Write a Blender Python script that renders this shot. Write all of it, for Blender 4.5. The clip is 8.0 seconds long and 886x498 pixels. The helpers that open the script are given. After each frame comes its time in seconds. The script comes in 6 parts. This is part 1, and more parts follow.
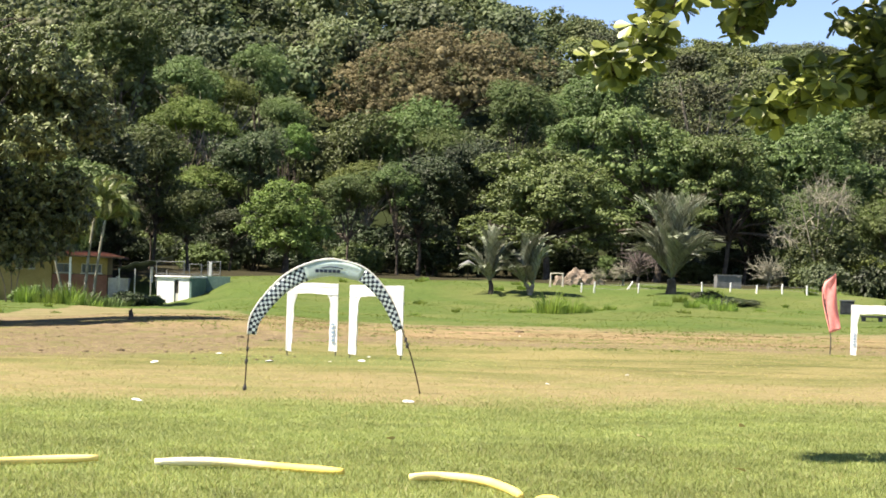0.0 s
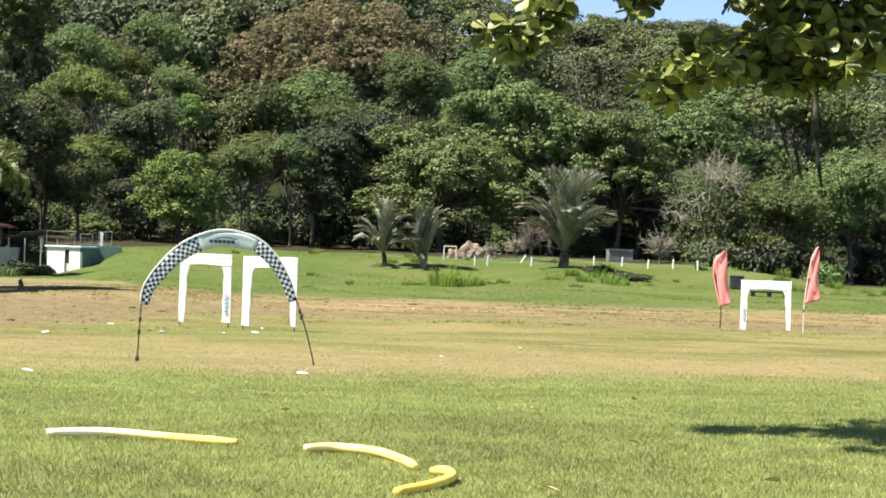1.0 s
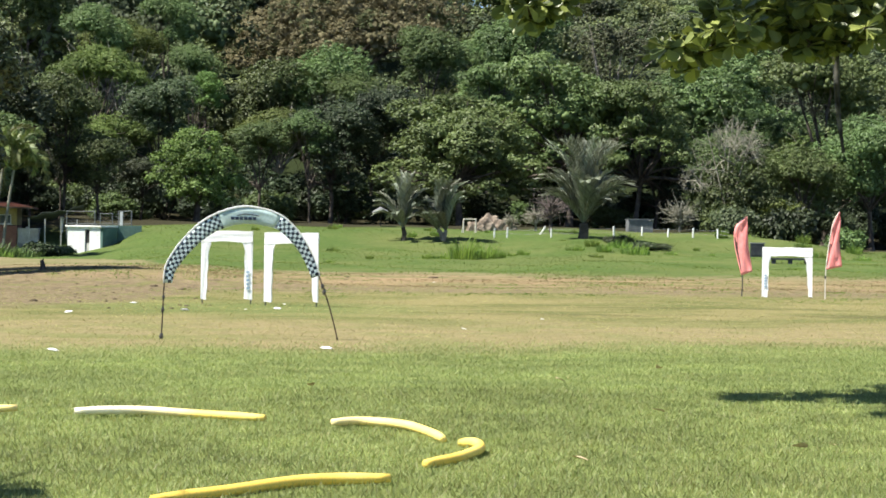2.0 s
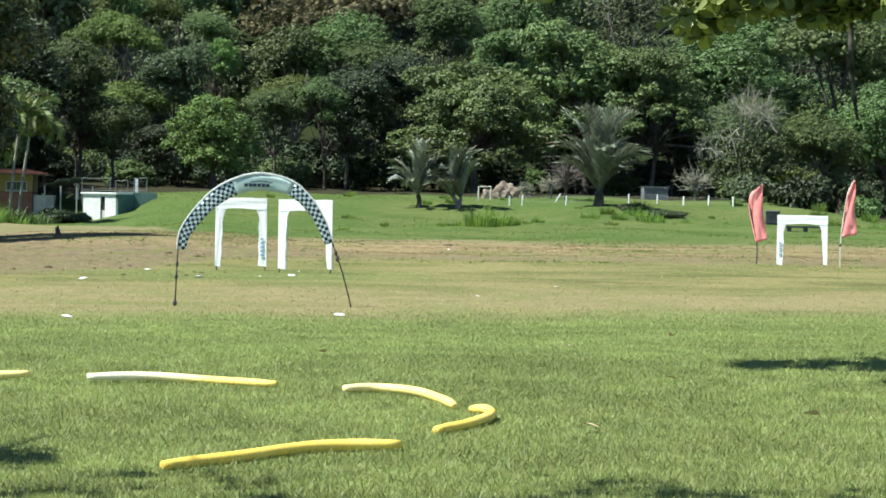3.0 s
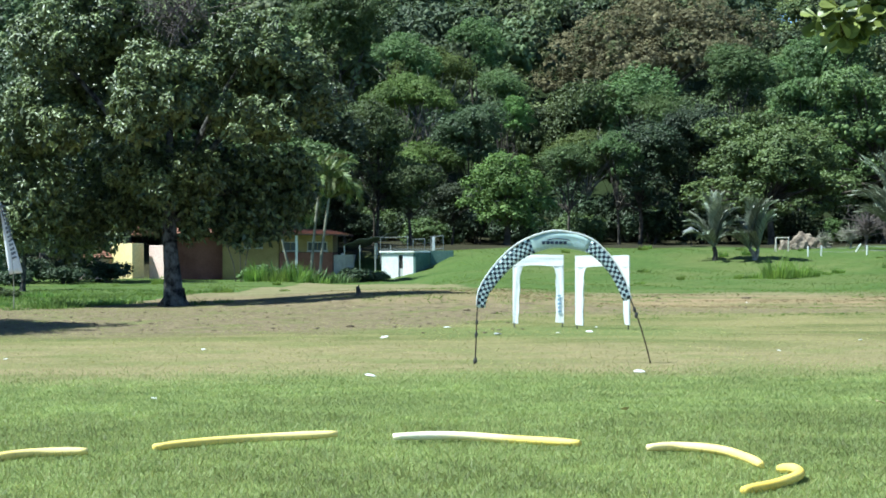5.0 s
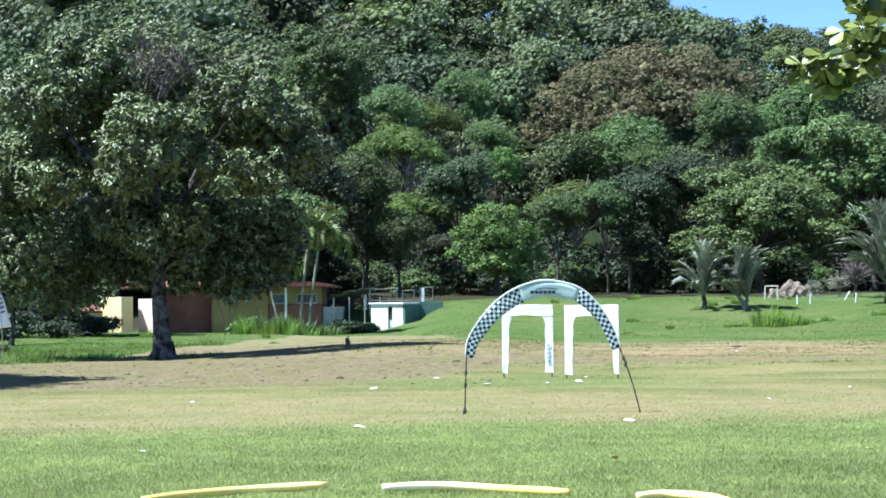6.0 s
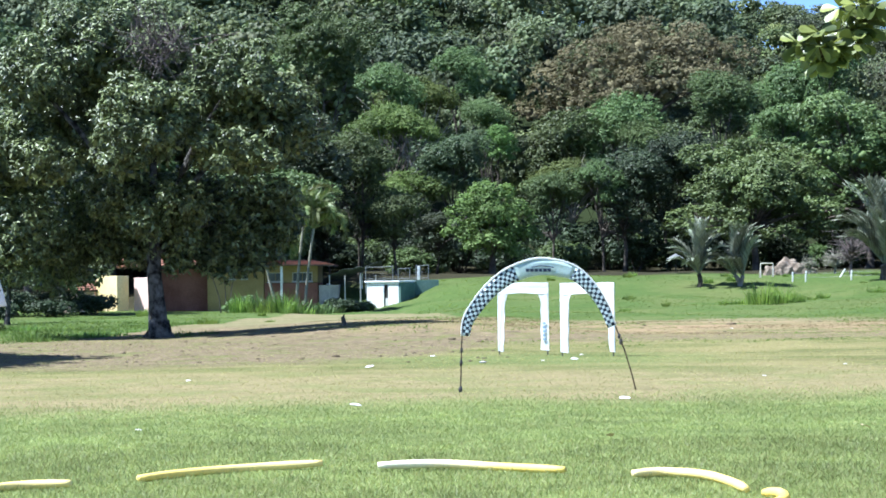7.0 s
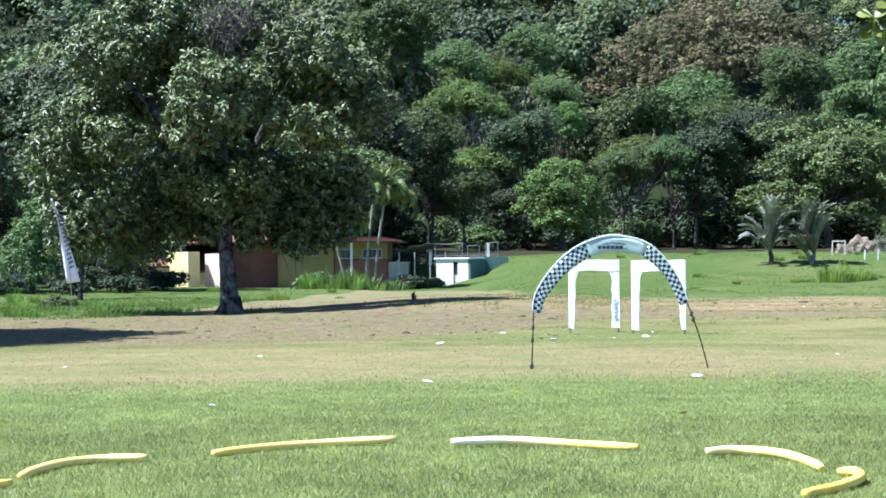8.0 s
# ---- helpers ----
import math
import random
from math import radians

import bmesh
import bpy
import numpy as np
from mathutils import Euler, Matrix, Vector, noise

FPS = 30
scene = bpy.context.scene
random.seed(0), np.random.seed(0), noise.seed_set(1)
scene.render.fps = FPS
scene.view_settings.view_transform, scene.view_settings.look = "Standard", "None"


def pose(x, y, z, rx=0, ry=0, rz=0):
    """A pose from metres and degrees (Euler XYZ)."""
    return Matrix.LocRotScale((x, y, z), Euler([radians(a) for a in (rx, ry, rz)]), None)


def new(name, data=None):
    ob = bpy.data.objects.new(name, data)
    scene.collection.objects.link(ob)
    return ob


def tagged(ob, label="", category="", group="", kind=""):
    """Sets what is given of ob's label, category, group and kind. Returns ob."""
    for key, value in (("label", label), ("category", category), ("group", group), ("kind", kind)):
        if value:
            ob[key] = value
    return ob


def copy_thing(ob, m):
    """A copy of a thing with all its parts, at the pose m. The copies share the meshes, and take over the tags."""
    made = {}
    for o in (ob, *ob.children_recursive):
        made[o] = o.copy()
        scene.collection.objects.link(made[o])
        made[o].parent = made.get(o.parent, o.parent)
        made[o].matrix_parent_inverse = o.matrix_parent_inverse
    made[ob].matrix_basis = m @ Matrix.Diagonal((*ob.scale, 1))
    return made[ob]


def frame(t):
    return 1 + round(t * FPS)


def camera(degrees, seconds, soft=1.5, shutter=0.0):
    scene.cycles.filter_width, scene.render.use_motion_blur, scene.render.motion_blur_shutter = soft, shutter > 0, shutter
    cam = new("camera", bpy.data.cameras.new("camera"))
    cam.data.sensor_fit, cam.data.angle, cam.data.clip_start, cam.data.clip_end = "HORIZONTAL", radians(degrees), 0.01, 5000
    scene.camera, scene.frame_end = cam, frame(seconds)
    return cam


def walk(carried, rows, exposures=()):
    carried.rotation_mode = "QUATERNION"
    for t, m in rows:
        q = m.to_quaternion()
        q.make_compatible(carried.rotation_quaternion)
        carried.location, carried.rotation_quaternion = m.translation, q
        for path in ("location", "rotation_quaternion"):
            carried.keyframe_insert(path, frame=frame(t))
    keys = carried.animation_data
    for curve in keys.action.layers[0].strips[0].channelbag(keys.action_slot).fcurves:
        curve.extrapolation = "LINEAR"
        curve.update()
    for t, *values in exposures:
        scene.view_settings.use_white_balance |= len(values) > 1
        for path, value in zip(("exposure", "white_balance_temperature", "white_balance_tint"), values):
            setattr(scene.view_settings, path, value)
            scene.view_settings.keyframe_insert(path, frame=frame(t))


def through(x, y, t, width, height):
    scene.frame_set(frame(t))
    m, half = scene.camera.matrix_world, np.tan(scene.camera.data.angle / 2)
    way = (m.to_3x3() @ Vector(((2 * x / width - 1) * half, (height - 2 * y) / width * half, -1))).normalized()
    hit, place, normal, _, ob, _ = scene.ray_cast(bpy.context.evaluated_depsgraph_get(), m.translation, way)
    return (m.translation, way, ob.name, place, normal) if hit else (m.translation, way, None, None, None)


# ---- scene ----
cam = camera(25.97, 8.0, soft=1.7)
# seconds, eye x y z, pitch, roll, yaw
ROWS_EARLY = [
    (0.0, 0.056, 0.0, 1.556, 1.136, -1.521, -7.036),
    (0.2, 0.018, 0.0, 1.566, 1.043, -1.79, -9.001),
    (0.3, 0.014, 0.0, 1.547, 1.024, -1.624, -9.802),
    (0.5, 0.043, 0.0, 1.548, 0.859, -1.67, -10.441),
    (1.0, 0.031, 0.0, 1.545, 0.418, -1.972, -10.225),
    (1.5, 0.022, 0.0, 1.543, 0.013, -1.305, -10.043),
    (1.7, -0.007, 0.0, 1.542, -0.143, -0.981, -9.83),
    (2.8, -0.004, 0.0, 1.53, -1.192, -1.069, -9.327),
    (3.0, 0.025, 0.0, 1.533, -1.371, -0.996, -9.193),
]
ROWS_LATE = [
    (3.2, -0.024, 0.0, 1.536, -1.492, -0.969, -8.815),
    (3.5, -0.007, 0.0, 1.545, -1.558, -1.029, -7.263),
    (3.8, 0.016, 0.0, 1.56, -0.984, -0.378, -4.857),
    (4.0, -0.017, 0.0, 1.543, -0.89, -0.383, -3.912),
    (4.2, -0.036, 0.0, 1.566, -0.857, -0.051, -2.294),
    (4.5, -0.036, 0.0, 1.549, -0.691, 0.0, 0.0),
    (5.0, -0.023, 0.0, 1.568, 0.181, 0.097, -0.439),
    (5.2, -0.009, 0.0, 1.566, 0.659, 0.253, -0.418),
    (6.3, -0.007, 0.0, 1.551, 1.777, 0.668, -0.904),
    (6.5, -0.004, 0.0, 1.551, 1.544, 0.686, -0.998),
    (7.0, -0.004, 0.0, 1.554, 1.054, 0.69, -0.871),
    (7.5, -0.005, 0.0, 1.548, 0.658, 0.503, -0.215),
    (8.0, -0.042, 0.0, 1.553, 0.388, 0.525, 1.185),
]
# seconds, stops, kelvin, tint
EXPOSURES = [(0.0, 1.52, 7220, 13), (1.5, 1.33, 6660, 11), (3.0, 1.10, 6030, 0), (4.5, 1.12, 5520, -7), (5.2, 1.25, 5420, -4), (6.5, 1.55, 5320, 7), (8.0, 1.48, 5320, 9)]
walk(cam, [(t, pose(x, y, z, 90 + pitch, roll, yaw)) for t, x, y, z, pitch, roll, yaw in ROWS_EARLY + ROWS_LATE], EXPOSURES)

# ---- world, sun ----
SUN = Vector((0.62, 0.12, -1.0)).normalized()          # the way the light travels
SUN_ELEVATION = math.asin(-SUN.z)
SUN_ROTATION = math.atan2(-SUN.x, -SUN.y)
world = bpy.data.worlds.new("world")
scene.world = world
world.use_nodes = True
wn = world.node_tree
sky = wn.nodes.new("ShaderNodeTexSky")
sky.sky_type = "NISHITA"
sky.sun_disc = False
sky.sun_elevation = SUN_ELEVATION
sky.sun_rotation = SUN_ROTATION
sky.air_density = 0.6
sky.dust_density = 0.0
sky.ozone_density = 0.8
sky.altitude = 3000.0
wn.links.new(sky.outputs[0], wn.nodes["Background"].inputs[0])
wn.nodes["Background"].inputs[1].default_value = 0.105
sun_data = bpy.data.lights.new("sun", "SUN")
sun_data.energy = 5.0
sun_data.angle = radians(0.5)
sun_data.color = (1.0, 0.95, 0.86)
sun = new("sun", sun_data)
sun.rotation_mode = "QUATERNION"
sun.rotation_quaternion = SUN.to_track_quat("-Z", "Y")


# ---- materials ----
class Nodes:
    """Short hand for building one node material."""

    def __init__(self, name):
        self.mat = bpy.data.materials.new(name)
        self.mat.use_nodes = True
        self.tree = self.mat.node_tree
        self.bsdf = self.tree.nodes["Principled BSDF"]
        self.out = self.tree.nodes["Material Output"]

    def add(self, kind, **sockets):
        node = self.tree.nodes.new(kind)
        for key, value in sockets.items():
            self.set(node, key.replace("_", " "), value)
        return node

    def set(self, node, key, value):
        socket = node.inputs[int(key)] if key.isdigit() else node.inputs[key]
        if isinstance(value, bpy.types.NodeSocket):
            self.tree.links.new(value, socket)
        else:
            socket.default_value = value

    def pos(self):
        return self.add("ShaderNodeNewGeometry").outputs["Position"]

    def local(self):
        return self.add("ShaderNodeTexCoord").outputs["Object"]

    def noise(self, vector, scale, detail=4.0, rough=0.55):
        node = self.add("ShaderNodeTexNoise", Vector=vector, Scale=scale, Detail=detail, Roughness=rough)
        return node.outputs["Fac"]

    def ramp(self, value, low, high, a=0.0, b=1.0):
        node = self.add("ShaderNodeMapRange")
        node.interpolation_type = "SMOOTHSTEP"
        for i, v in enumerate((value, low, high, a, b)):
            self.set(node, str(i), v)
        return node.outputs[0]

    def math(self, op, a, b=0.0):
        node = self.add("ShaderNodeMath")
        node.operation = op
        self.set(node, "0", a)
        self.set(node, "1", b)
        return node.outputs[0]

    def mix(self, fac, a, b, blend="MIX"):
        node = self.add("ShaderNodeMix")
        node.data_type = "RGBA"
        node.blend_type = blend
        self.set(node, "0", fac)
        for index, value in ((6, a), (7, b)):
            if isinstance(value, bpy.types.NodeSocket):
                self.tree.links.new(value, node.inputs[index])
            else:
                node.inputs[index].default_value = (*value[:3], 1)
        return node.outputs[2]

    def hue(self, colour, hue=0.5, sat=1.0, val=1.0):
        node = self.add("ShaderNodeHueSaturation", Color=colour)
        self.set(node, "Hue", hue)
        self.set(node, "Saturation", sat)
        self.set(node, "Value", val)
        return node.outputs[0]

    def bump(self, height, strength, distance):
        node = self.add("ShaderNodeBump", Height=height, Strength=strength, Distance=distance)
        self.tree.links.new(node.outputs[0], self.bsdf.inputs["Normal"])

    def finish(self, colour, rough=0.7, spec=0.3, metal=0.0):
        self.set(self.bsdf, "Base Color", colour if isinstance(colour, bpy.types.NodeSocket) else (*colour[:3], 1))
        self.set(self.bsdf, "Roughness", rough)
        self.set(self.bsdf, "Specular IOR Level", spec)
        self.set(self.bsdf, "Metallic", metal)
        return self.mat


def surface(name, a, b, scale=3.0, rough=0.7, spec=0.3, bump=0.0, fine=40.0, metal=0.0):
    """Two colours mixed by broad noise, with fine grain and relief."""
    n = Nodes(name)
    p = n.local()
    broad = n.ramp(n.noise(p, scale), 0.35, 0.65)
    grain = n.noise(p, fine)
    colour = n.hue(n.mix(broad, a, b), val=n.ramp(grain, 0.2, 0.8, 0.82, 1.15))
    if bump:
        n.bump(grain, bump, 0.02)
    return n.finish(colour, rough, spec, metal)


def foliage(name, a, b, rough=0.55, spec=0.35, through=0.3, hue_range=0.05, val_range=0.6, patch=0.25, cells=0.0, dry=None, dry_amount=0.0, mottle=0.0):
    """Leaves: two greens from leaf to leaf, a shift from plant to plant, light that shines through."""
    n = Nodes(name)
    island = n.add("ShaderNodeNewGeometry").outputs["Random Per Island"]
    plant = n.add("ShaderNodeObjectInfo").outputs["Random"]
    colour = n.mix(island, a, b)
    if dry:
        patchy = n.ramp(n.noise(n.pos(), 0.28, 2.0), 0.62 - dry_amount, 0.70 - dry_amount)
        colour = n.mix(patchy, colour, dry)
    broad = n.noise(n.pos(), patch, 3.0)
    value = n.math("MULTIPLY", n.ramp(broad, 0.3, 0.7, 0.75, 1.2), n.ramp(plant, 0.0, 1.0, 1.0 - val_range / 2, 1.0 + val_range / 2))
    colour = n.hue(colour, hue=n.ramp(plant, 0.0, 1.0, 0.5 - hue_range / 2, 0.5 + hue_range / 2), val=value)
    if mottle:
        spotty = n.noise(n.pos(), mottle, 5.0, 0.62)
        colour = n.hue(colour, hue=n.ramp(spotty, 0.3, 0.7, 0.504, 0.496), val=n.ramp(spotty, 0.34, 0.66, 0.86, 1.13))
    if cells:
        # one shade a crown where many crowns share a mesh
        flat = n.add("ShaderNodeVectorMath", Vector=n.pos())
        flat.operation = "MULTIPLY"
        flat.inputs[1].default_value = (1.0, 1.0, 0.0)
        cell = n.add("ShaderNodeTexVoronoi", Vector=flat.outputs[0], Scale=cells)
        tone = n.add("ShaderNodeSeparateColor", Color=cell.outputs["Color"])
        colour = n.hue(colour, hue=n.ramp(tone.outputs[0], 0.0, 1.0, 0.47, 0.505), sat=n.ramp(tone.outputs[1], 0.0, 1.0, 0.8, 1.05), val=n.ramp(tone.outputs[2], 0.0, 1.0, 0.6, 1.45))
    n.finish(colour, rough, spec)
    glow = n.add("ShaderNodeBsdfTranslucent", Color=n.hue(colour, hue=0.495, sat=1.1, val=1.2))
    both = n.add("ShaderNodeMixShader")
    n.set(both, "0", through)
    n.tree.links.new(n.bsdf.outputs[0], both.inputs[1])
    n.tree.links.new(glow.outputs[0], both.inputs[2])
    n.tree.links.new(both.outputs[0], n.out.inputs["Surface"])
    return n.mat


def ground_material():
    n = Nodes("ground_earth_and_grass")
    p = n.pos()
    xyz = n.add("ShaderNodeSeparateXYZ", Vector=p)
    x, y = xyz.outputs[0], xyz.outputs[1]
    wobble = n.math("MULTIPLY", n.math("SUBTRACT", n.noise(p, 0.22, 5.0), 0.5), 6.0)
    small = n.math("MULTIPLY", n.math("SUBTRACT", n.noise(p, 1.6, 4.0), 0.5), 2.5)
    yy = n.math("ADD", n.math("ADD", y, wobble), small)
    lawn_edge = n.math("ADD", n.math("SUBTRACT", yy, n.math("MULTIPLY", x, 0.16)), 0.0)
    fine = n.noise(p, 22.0, 3.0)
    tuft = n.ramp(n.noise(p, 4.0, 8.0, 0.7), 0.3, 0.7)
    clod = n.noise(p, 2.2, 6.0, 0.65)
    lawn = n.mix(fine, (0.112, 0.140, 0.039), (0.186, 0.215, 0.073))
    lawn = n.mix(n.ramp(n.noise(p, 0.9, 4.0), 0.45, 0.7), lawn, (0.15, 0.17, 0.055))
    lawn = n.hue(lawn, val=n.ramp(n.noise(p, 1.9, 5.0, 0.62), 0.34, 0.66, 0.86, 1.13))
    wide = n.add("ShaderNodeVectorMath", Vector=p)
    wide.operation = "MULTIPLY"
    wide.inputs[1].default_value = (0.55, 1.0, 1.0)
    streak = n.add("ShaderNodeTexNoise", Vector=wide.outputs[0], Scale=0.34, Detail=9.0, Roughness=0.76, Distortion=0.7).outputs["Fac"]
    dry = n.mix(tuft, (0.17, 0.145, 0.07), (0.25, 0.205, 0.105))
    dry = n.mix(n.ramp(n.noise(p, 0.55, 5.0), 0.45, 0.65, 0.0, 0.7), dry, (0.145, 0.155, 0.055))
    dry = n.mix(n.ramp(streak, 0.48, 0.66, 0.0, 0.8), dry, (0.125, 0.132, 0.045))
    dry = n.hue(dry, val=n.ramp(n.noise(p, 26.0, 3.0, 0.7), 0.25, 0.75, 0.72, 1.28))
    soil = n.mix(tuft, (0.115, 0.088, 0.052), (0.225, 0.175, 0.108))
    soil = n.mix(n.ramp(clod, 0.52, 0.60, 0.0, 0.75), soil, (0.085, 0.068, 0.04))
    soil = n.mix(n.ramp(n.noise(p, 0.8, 5.0), 0.5, 0.66), soil, (0.13, 0.13, 0.05))
    straw = n.mix(tuft, (0.195, 0.138, 0.078), (0.33, 0.238, 0.135))
    straw = n.mix(n.ramp(clod, 0.54, 0.62, 0.0, 0.7), straw, (0.115, 0.085, 0.05))
    straw = n.mix(n.ramp(streak, 0.44, 0.60, 0.0, 0.9), straw, (0.118, 0.122, 0.046))
    green = n.mix(tuft, (0.046, 0.078, 0.018), (0.092, 0.132, 0.034))
    green = n.mix(n.ramp(n.noise(p, 0.35, 4.0), 0.45, 0.7, 0.0, 0.6), green, (0.115, 0.132, 0.044))
    green = n.mix(n.ramp(streak, 0.48, 0.62, 0.0, 0.45), green, (0.048, 0.074, 0.018))
    green = n.mix(n.math("MULTIPLY", n.ramp(n.noise(p, 0.13, 4.0), 0.42, 0.62, 0.0, 0.3), n.ramp(x, 3.0, 10.0, 0.3, 1.0)), green, (0.15, 0.148, 0.056))
    colour = n.mix(n.ramp(lawn_edge, 23.0, 26.6), lawn, dry)
    # bare earth: wide on the house's side, narrower under the bank
    bare = n.math("SUBTRACT", yy, n.ramp(x, -2.0, 3.0, 37.0, 50.0))
    belt = n.math("MULTIPLY", n.ramp(yy, 31.0, 37.0), n.ramp(yy, 48.0, 56.0, 0.75, 0.0))
    weedy = n.mix(n.ramp(streak, 0.42, 0.58), (0.20, 0.175, 0.075), (0.095, 0.108, 0.032))
    colour = n.mix(belt, colour, weedy)
    # trodden lines across the worn belt
    for far, wide_line, lo, hi in ((37.6, 0.9, 0.40, 0.55), (41.5, 0.7, 0.48, 0.60), (52.5, 1.0, 0.45, 0.60)):
        off = n.math("ABSOLUTE", n.math("SUBTRACT", n.math("ADD", y, n.math("MULTIPLY", wobble, 0.45)), far))
        rut = n.math("MULTIPLY", n.ramp(off, 0.15, wide_line, 0.75, 0.0), n.ramp(streak, lo, hi))
        colour = n.mix(rut, colour, n.mix(fine, (0.075, 0.072, 0.030), (0.12, 0.105, 0.045)))
    colour = n.mix(n.ramp(bare, -1.0, 3.0), colour, soil)
    # grass left standing round the gates' feet
    apart = n.add("ShaderNodeVectorMath", **{"0": p, "1": (2.6, 39.4, 0.0)})
    apart.operation = "DISTANCE"
    ring = n.math("ADD", apart.outputs["Value"], n.math("MULTIPLY", n.math("SUBTRACT", n.noise(p, 0.9, 4.0), 0.5), 5.0))
    colour = n.mix(n.ramp(ring, 2.0, 5.0, 0.8, 0.0), colour, n.mix(tuft, (0.085, 0.110, 0.032), (0.15, 0.175, 0.058)))
    band = n.math("MULTIPLY", n.ramp(n.math("ADD", yy, small), 52.0, 63.0), n.ramp(x, -6.0, 2.0, 0.25, 1.0))
    colour = n.mix(band, colour, straw)
    edge = n.math("SUBTRACT", n.ramp(x, -11.5, -6.0, 56.0, 106.0), n.ramp(x, -1.5, 3.5, 0.0, 29.5))
    meadow = n.math("ADD", n.math("SUBTRACT", yy, edge), n.math("MULTIPLY", n.math("SUBTRACT", n.noise(p, 0.45, 5.0, 0.65), 0.5), 14.0))
    pale = n.mix(tuft, (0.15, 0.135, 0.068), (0.225, 0.19, 0.10))
    pale = n.mix(n.ramp(streak, 0.45, 0.62, 0.0, 0.8), pale, (0.115, 0.12, 0.045))
    yard = n.math("MULTIPLY", n.ramp(yy, 70.0, 74.0), n.ramp(x, -11.0, -7.0))
    colour = n.mix(yard, colour, pale)
    colour = n.mix(n.ramp(meadow, -1.5, 2.0), colour, green)
    # forest floor: leaf litter and growth, darkened to stand in for the trees' shade
    shaded_litter = n.mix(tuft, (0.02, 0.019, 0.010), (0.045, 0.04, 0.02))
    shaded_litter = n.mix(n.ramp(y, 175.0, 190.0), shaded_litter, n.mix(tuft, (0.012, 0.017, 0.006), (0.028, 0.038, 0.012)))
    colour = n.mix(n.ramp(n.math("ADD", y, n.math("MULTIPLY", wobble, 0.5)), 125.5, 129.5), colour, shaded_litter)
    lumps = n.math("ADD", n.noise(p, 7.0, 7.0, 0.65), n.math("MULTIPLY", n.noise(p, 1.4, 3.0), 1.5))
    n.bump(lumps, 0.55, 0.10)
    return n.finish(colour, 0.95, 0.1)


def checker_material(name, size, dark, light):
    n = Nodes(name)
    check = n.add("ShaderNodeTexChecker", Vector=n.add("ShaderNodeUVMap").outputs[0], Scale=size)
    weave = n.ramp(n.noise(n.local(), 30.0), 0.3, 0.7, 0.9, 1.05)
    colour = n.hue(n.mix(check.outputs["Fac"], light, dark), val=weave)
    return n.finish(colour, 0.6, 0.3)


M_GROUND = ground_material()
M_BLADE = foliage("lawn_blades", (0.124, 0.161, 0.043), (0.318, 0.347, 0.130), 0.55, 0.35, 0.35, patch=0.42, mottle=1.9)
M_TUFT = foliage("long_lawn_blades", (0.165, 0.205, 0.060), (0.40, 0.43, 0.175), 0.5, 0.4, 0.42, patch=0.42, mottle=1.9)
M_FIELD_BLADE = foliage("field_blades", (0.17, 0.155, 0.06), (0.27, 0.225, 0.115), 0.8, 0.15, 0.4, patch=0.5)
M_VERGE = foliage("verge_blades", (0.085, 0.145, 0.032), (0.165, 0.245, 0.065), 0.6, 0.25, 0.5, hue_range=0.02, val_range=0.2, patch=0.15)
M_MEADOW = foliage("meadow_blades", (0.088, 0.132, 0.030), (0.150, 0.205, 0.054), 0.7, 0.15, 0.55, patch=0.15)
M_LILY = foliage("broad_blade_leaves", (0.050, 0.085, 0.026), (0.150, 0.200, 0.075), 0.45, 0.4, 0.3, hue_range=0.02, val_range=0.2)
M_TALL = foliage("tall_grass_blades", (0.120, 0.195, 0.040), (0.235, 0.315, 0.082), 0.6, 0.25, 0.5, hue_range=0.02, val_range=0.2, patch=0.15)
M_LEAF_DARK = foliage("leaves_dark_green", (0.042, 0.062, 0.024), (0.087, 0.114, 0.047), 0.5, 0.4, 0.24, hue_range=0.04, val_range=0.6)
# near-black greens: the shade of gaps and yard is put into the leaf colour
M_LEAF_SHADED = foliage("leaves_darkened_for_shade", (0.020, 0.032, 0.013), (0.052, 0.071, 0.031), 0.55, 0.3, 0.12, hue_range=0.03, val_range=0.4)
M_LEAF_MID = foliage("leaves_mid_green", (0.065, 0.098, 0.030), (0.124, 0.166, 0.056), 0.55, 0.35, 0.24, hue_range=0.04, val_range=0.6)
M_LEAF_LIGHT = foliage("leaves_light_olive_green", (0.078, 0.118, 0.033), (0.150, 0.203, 0.069), 0.55, 0.35, 0.24, hue_range=0.03, val_range=0.3)
M_LEAF_BRIGHT = foliage("leaves_bright_green", (0.085, 0.137, 0.028), (0.158, 0.212, 0.058), 0.6, 0.3, 0.26)
M_LEAF_GREY = foliage("leaves_grey_green", (0.06, 0.078, 0.035), (0.11, 0.125, 0.065), 0.6, 0.3, 0.2)
M_LEAF_BROWN = foliage("leaves_russet", (0.162, 0.144, 0.076), (0.231, 0.200, 0.111), 0.7, 0.2, 0.25, hue_range=0.0, val_range=0.0, dry=(0.10, 0.115, 0.05), dry_amount=0.06)
M_FAR_DARK = foliage("far_leaves_dark", (0.055, 0.081, 0.032), (0.102, 0.135, 0.060), 0.6, 0.3, 0.25, val_range=0.0, cells=0.11)
M_FAR_MID = foliage("far_leaves_mid", (0.079, 0.115, 0.040), (0.139, 0.184, 0.072), 0.6, 0.3, 0.25, val_range=0.0, cells=0.11)
M_LEAF_MANGO = foliage("leaves_mango", (0.020, 0.031, 0.010), (0.205, 0.245, 0.092), 0.45, 0.42, 0.06, hue_range=0.0, val_range=0.0, patch=0.9)
M_LEAF_ALMOND = foliage("leaves_almond", (0.040, 0.062, 0.015), (0.29, 0.325, 0.090), 0.40, 0.42, 0.26, hue_range=0.0, val_range=0.0, patch=2.2)
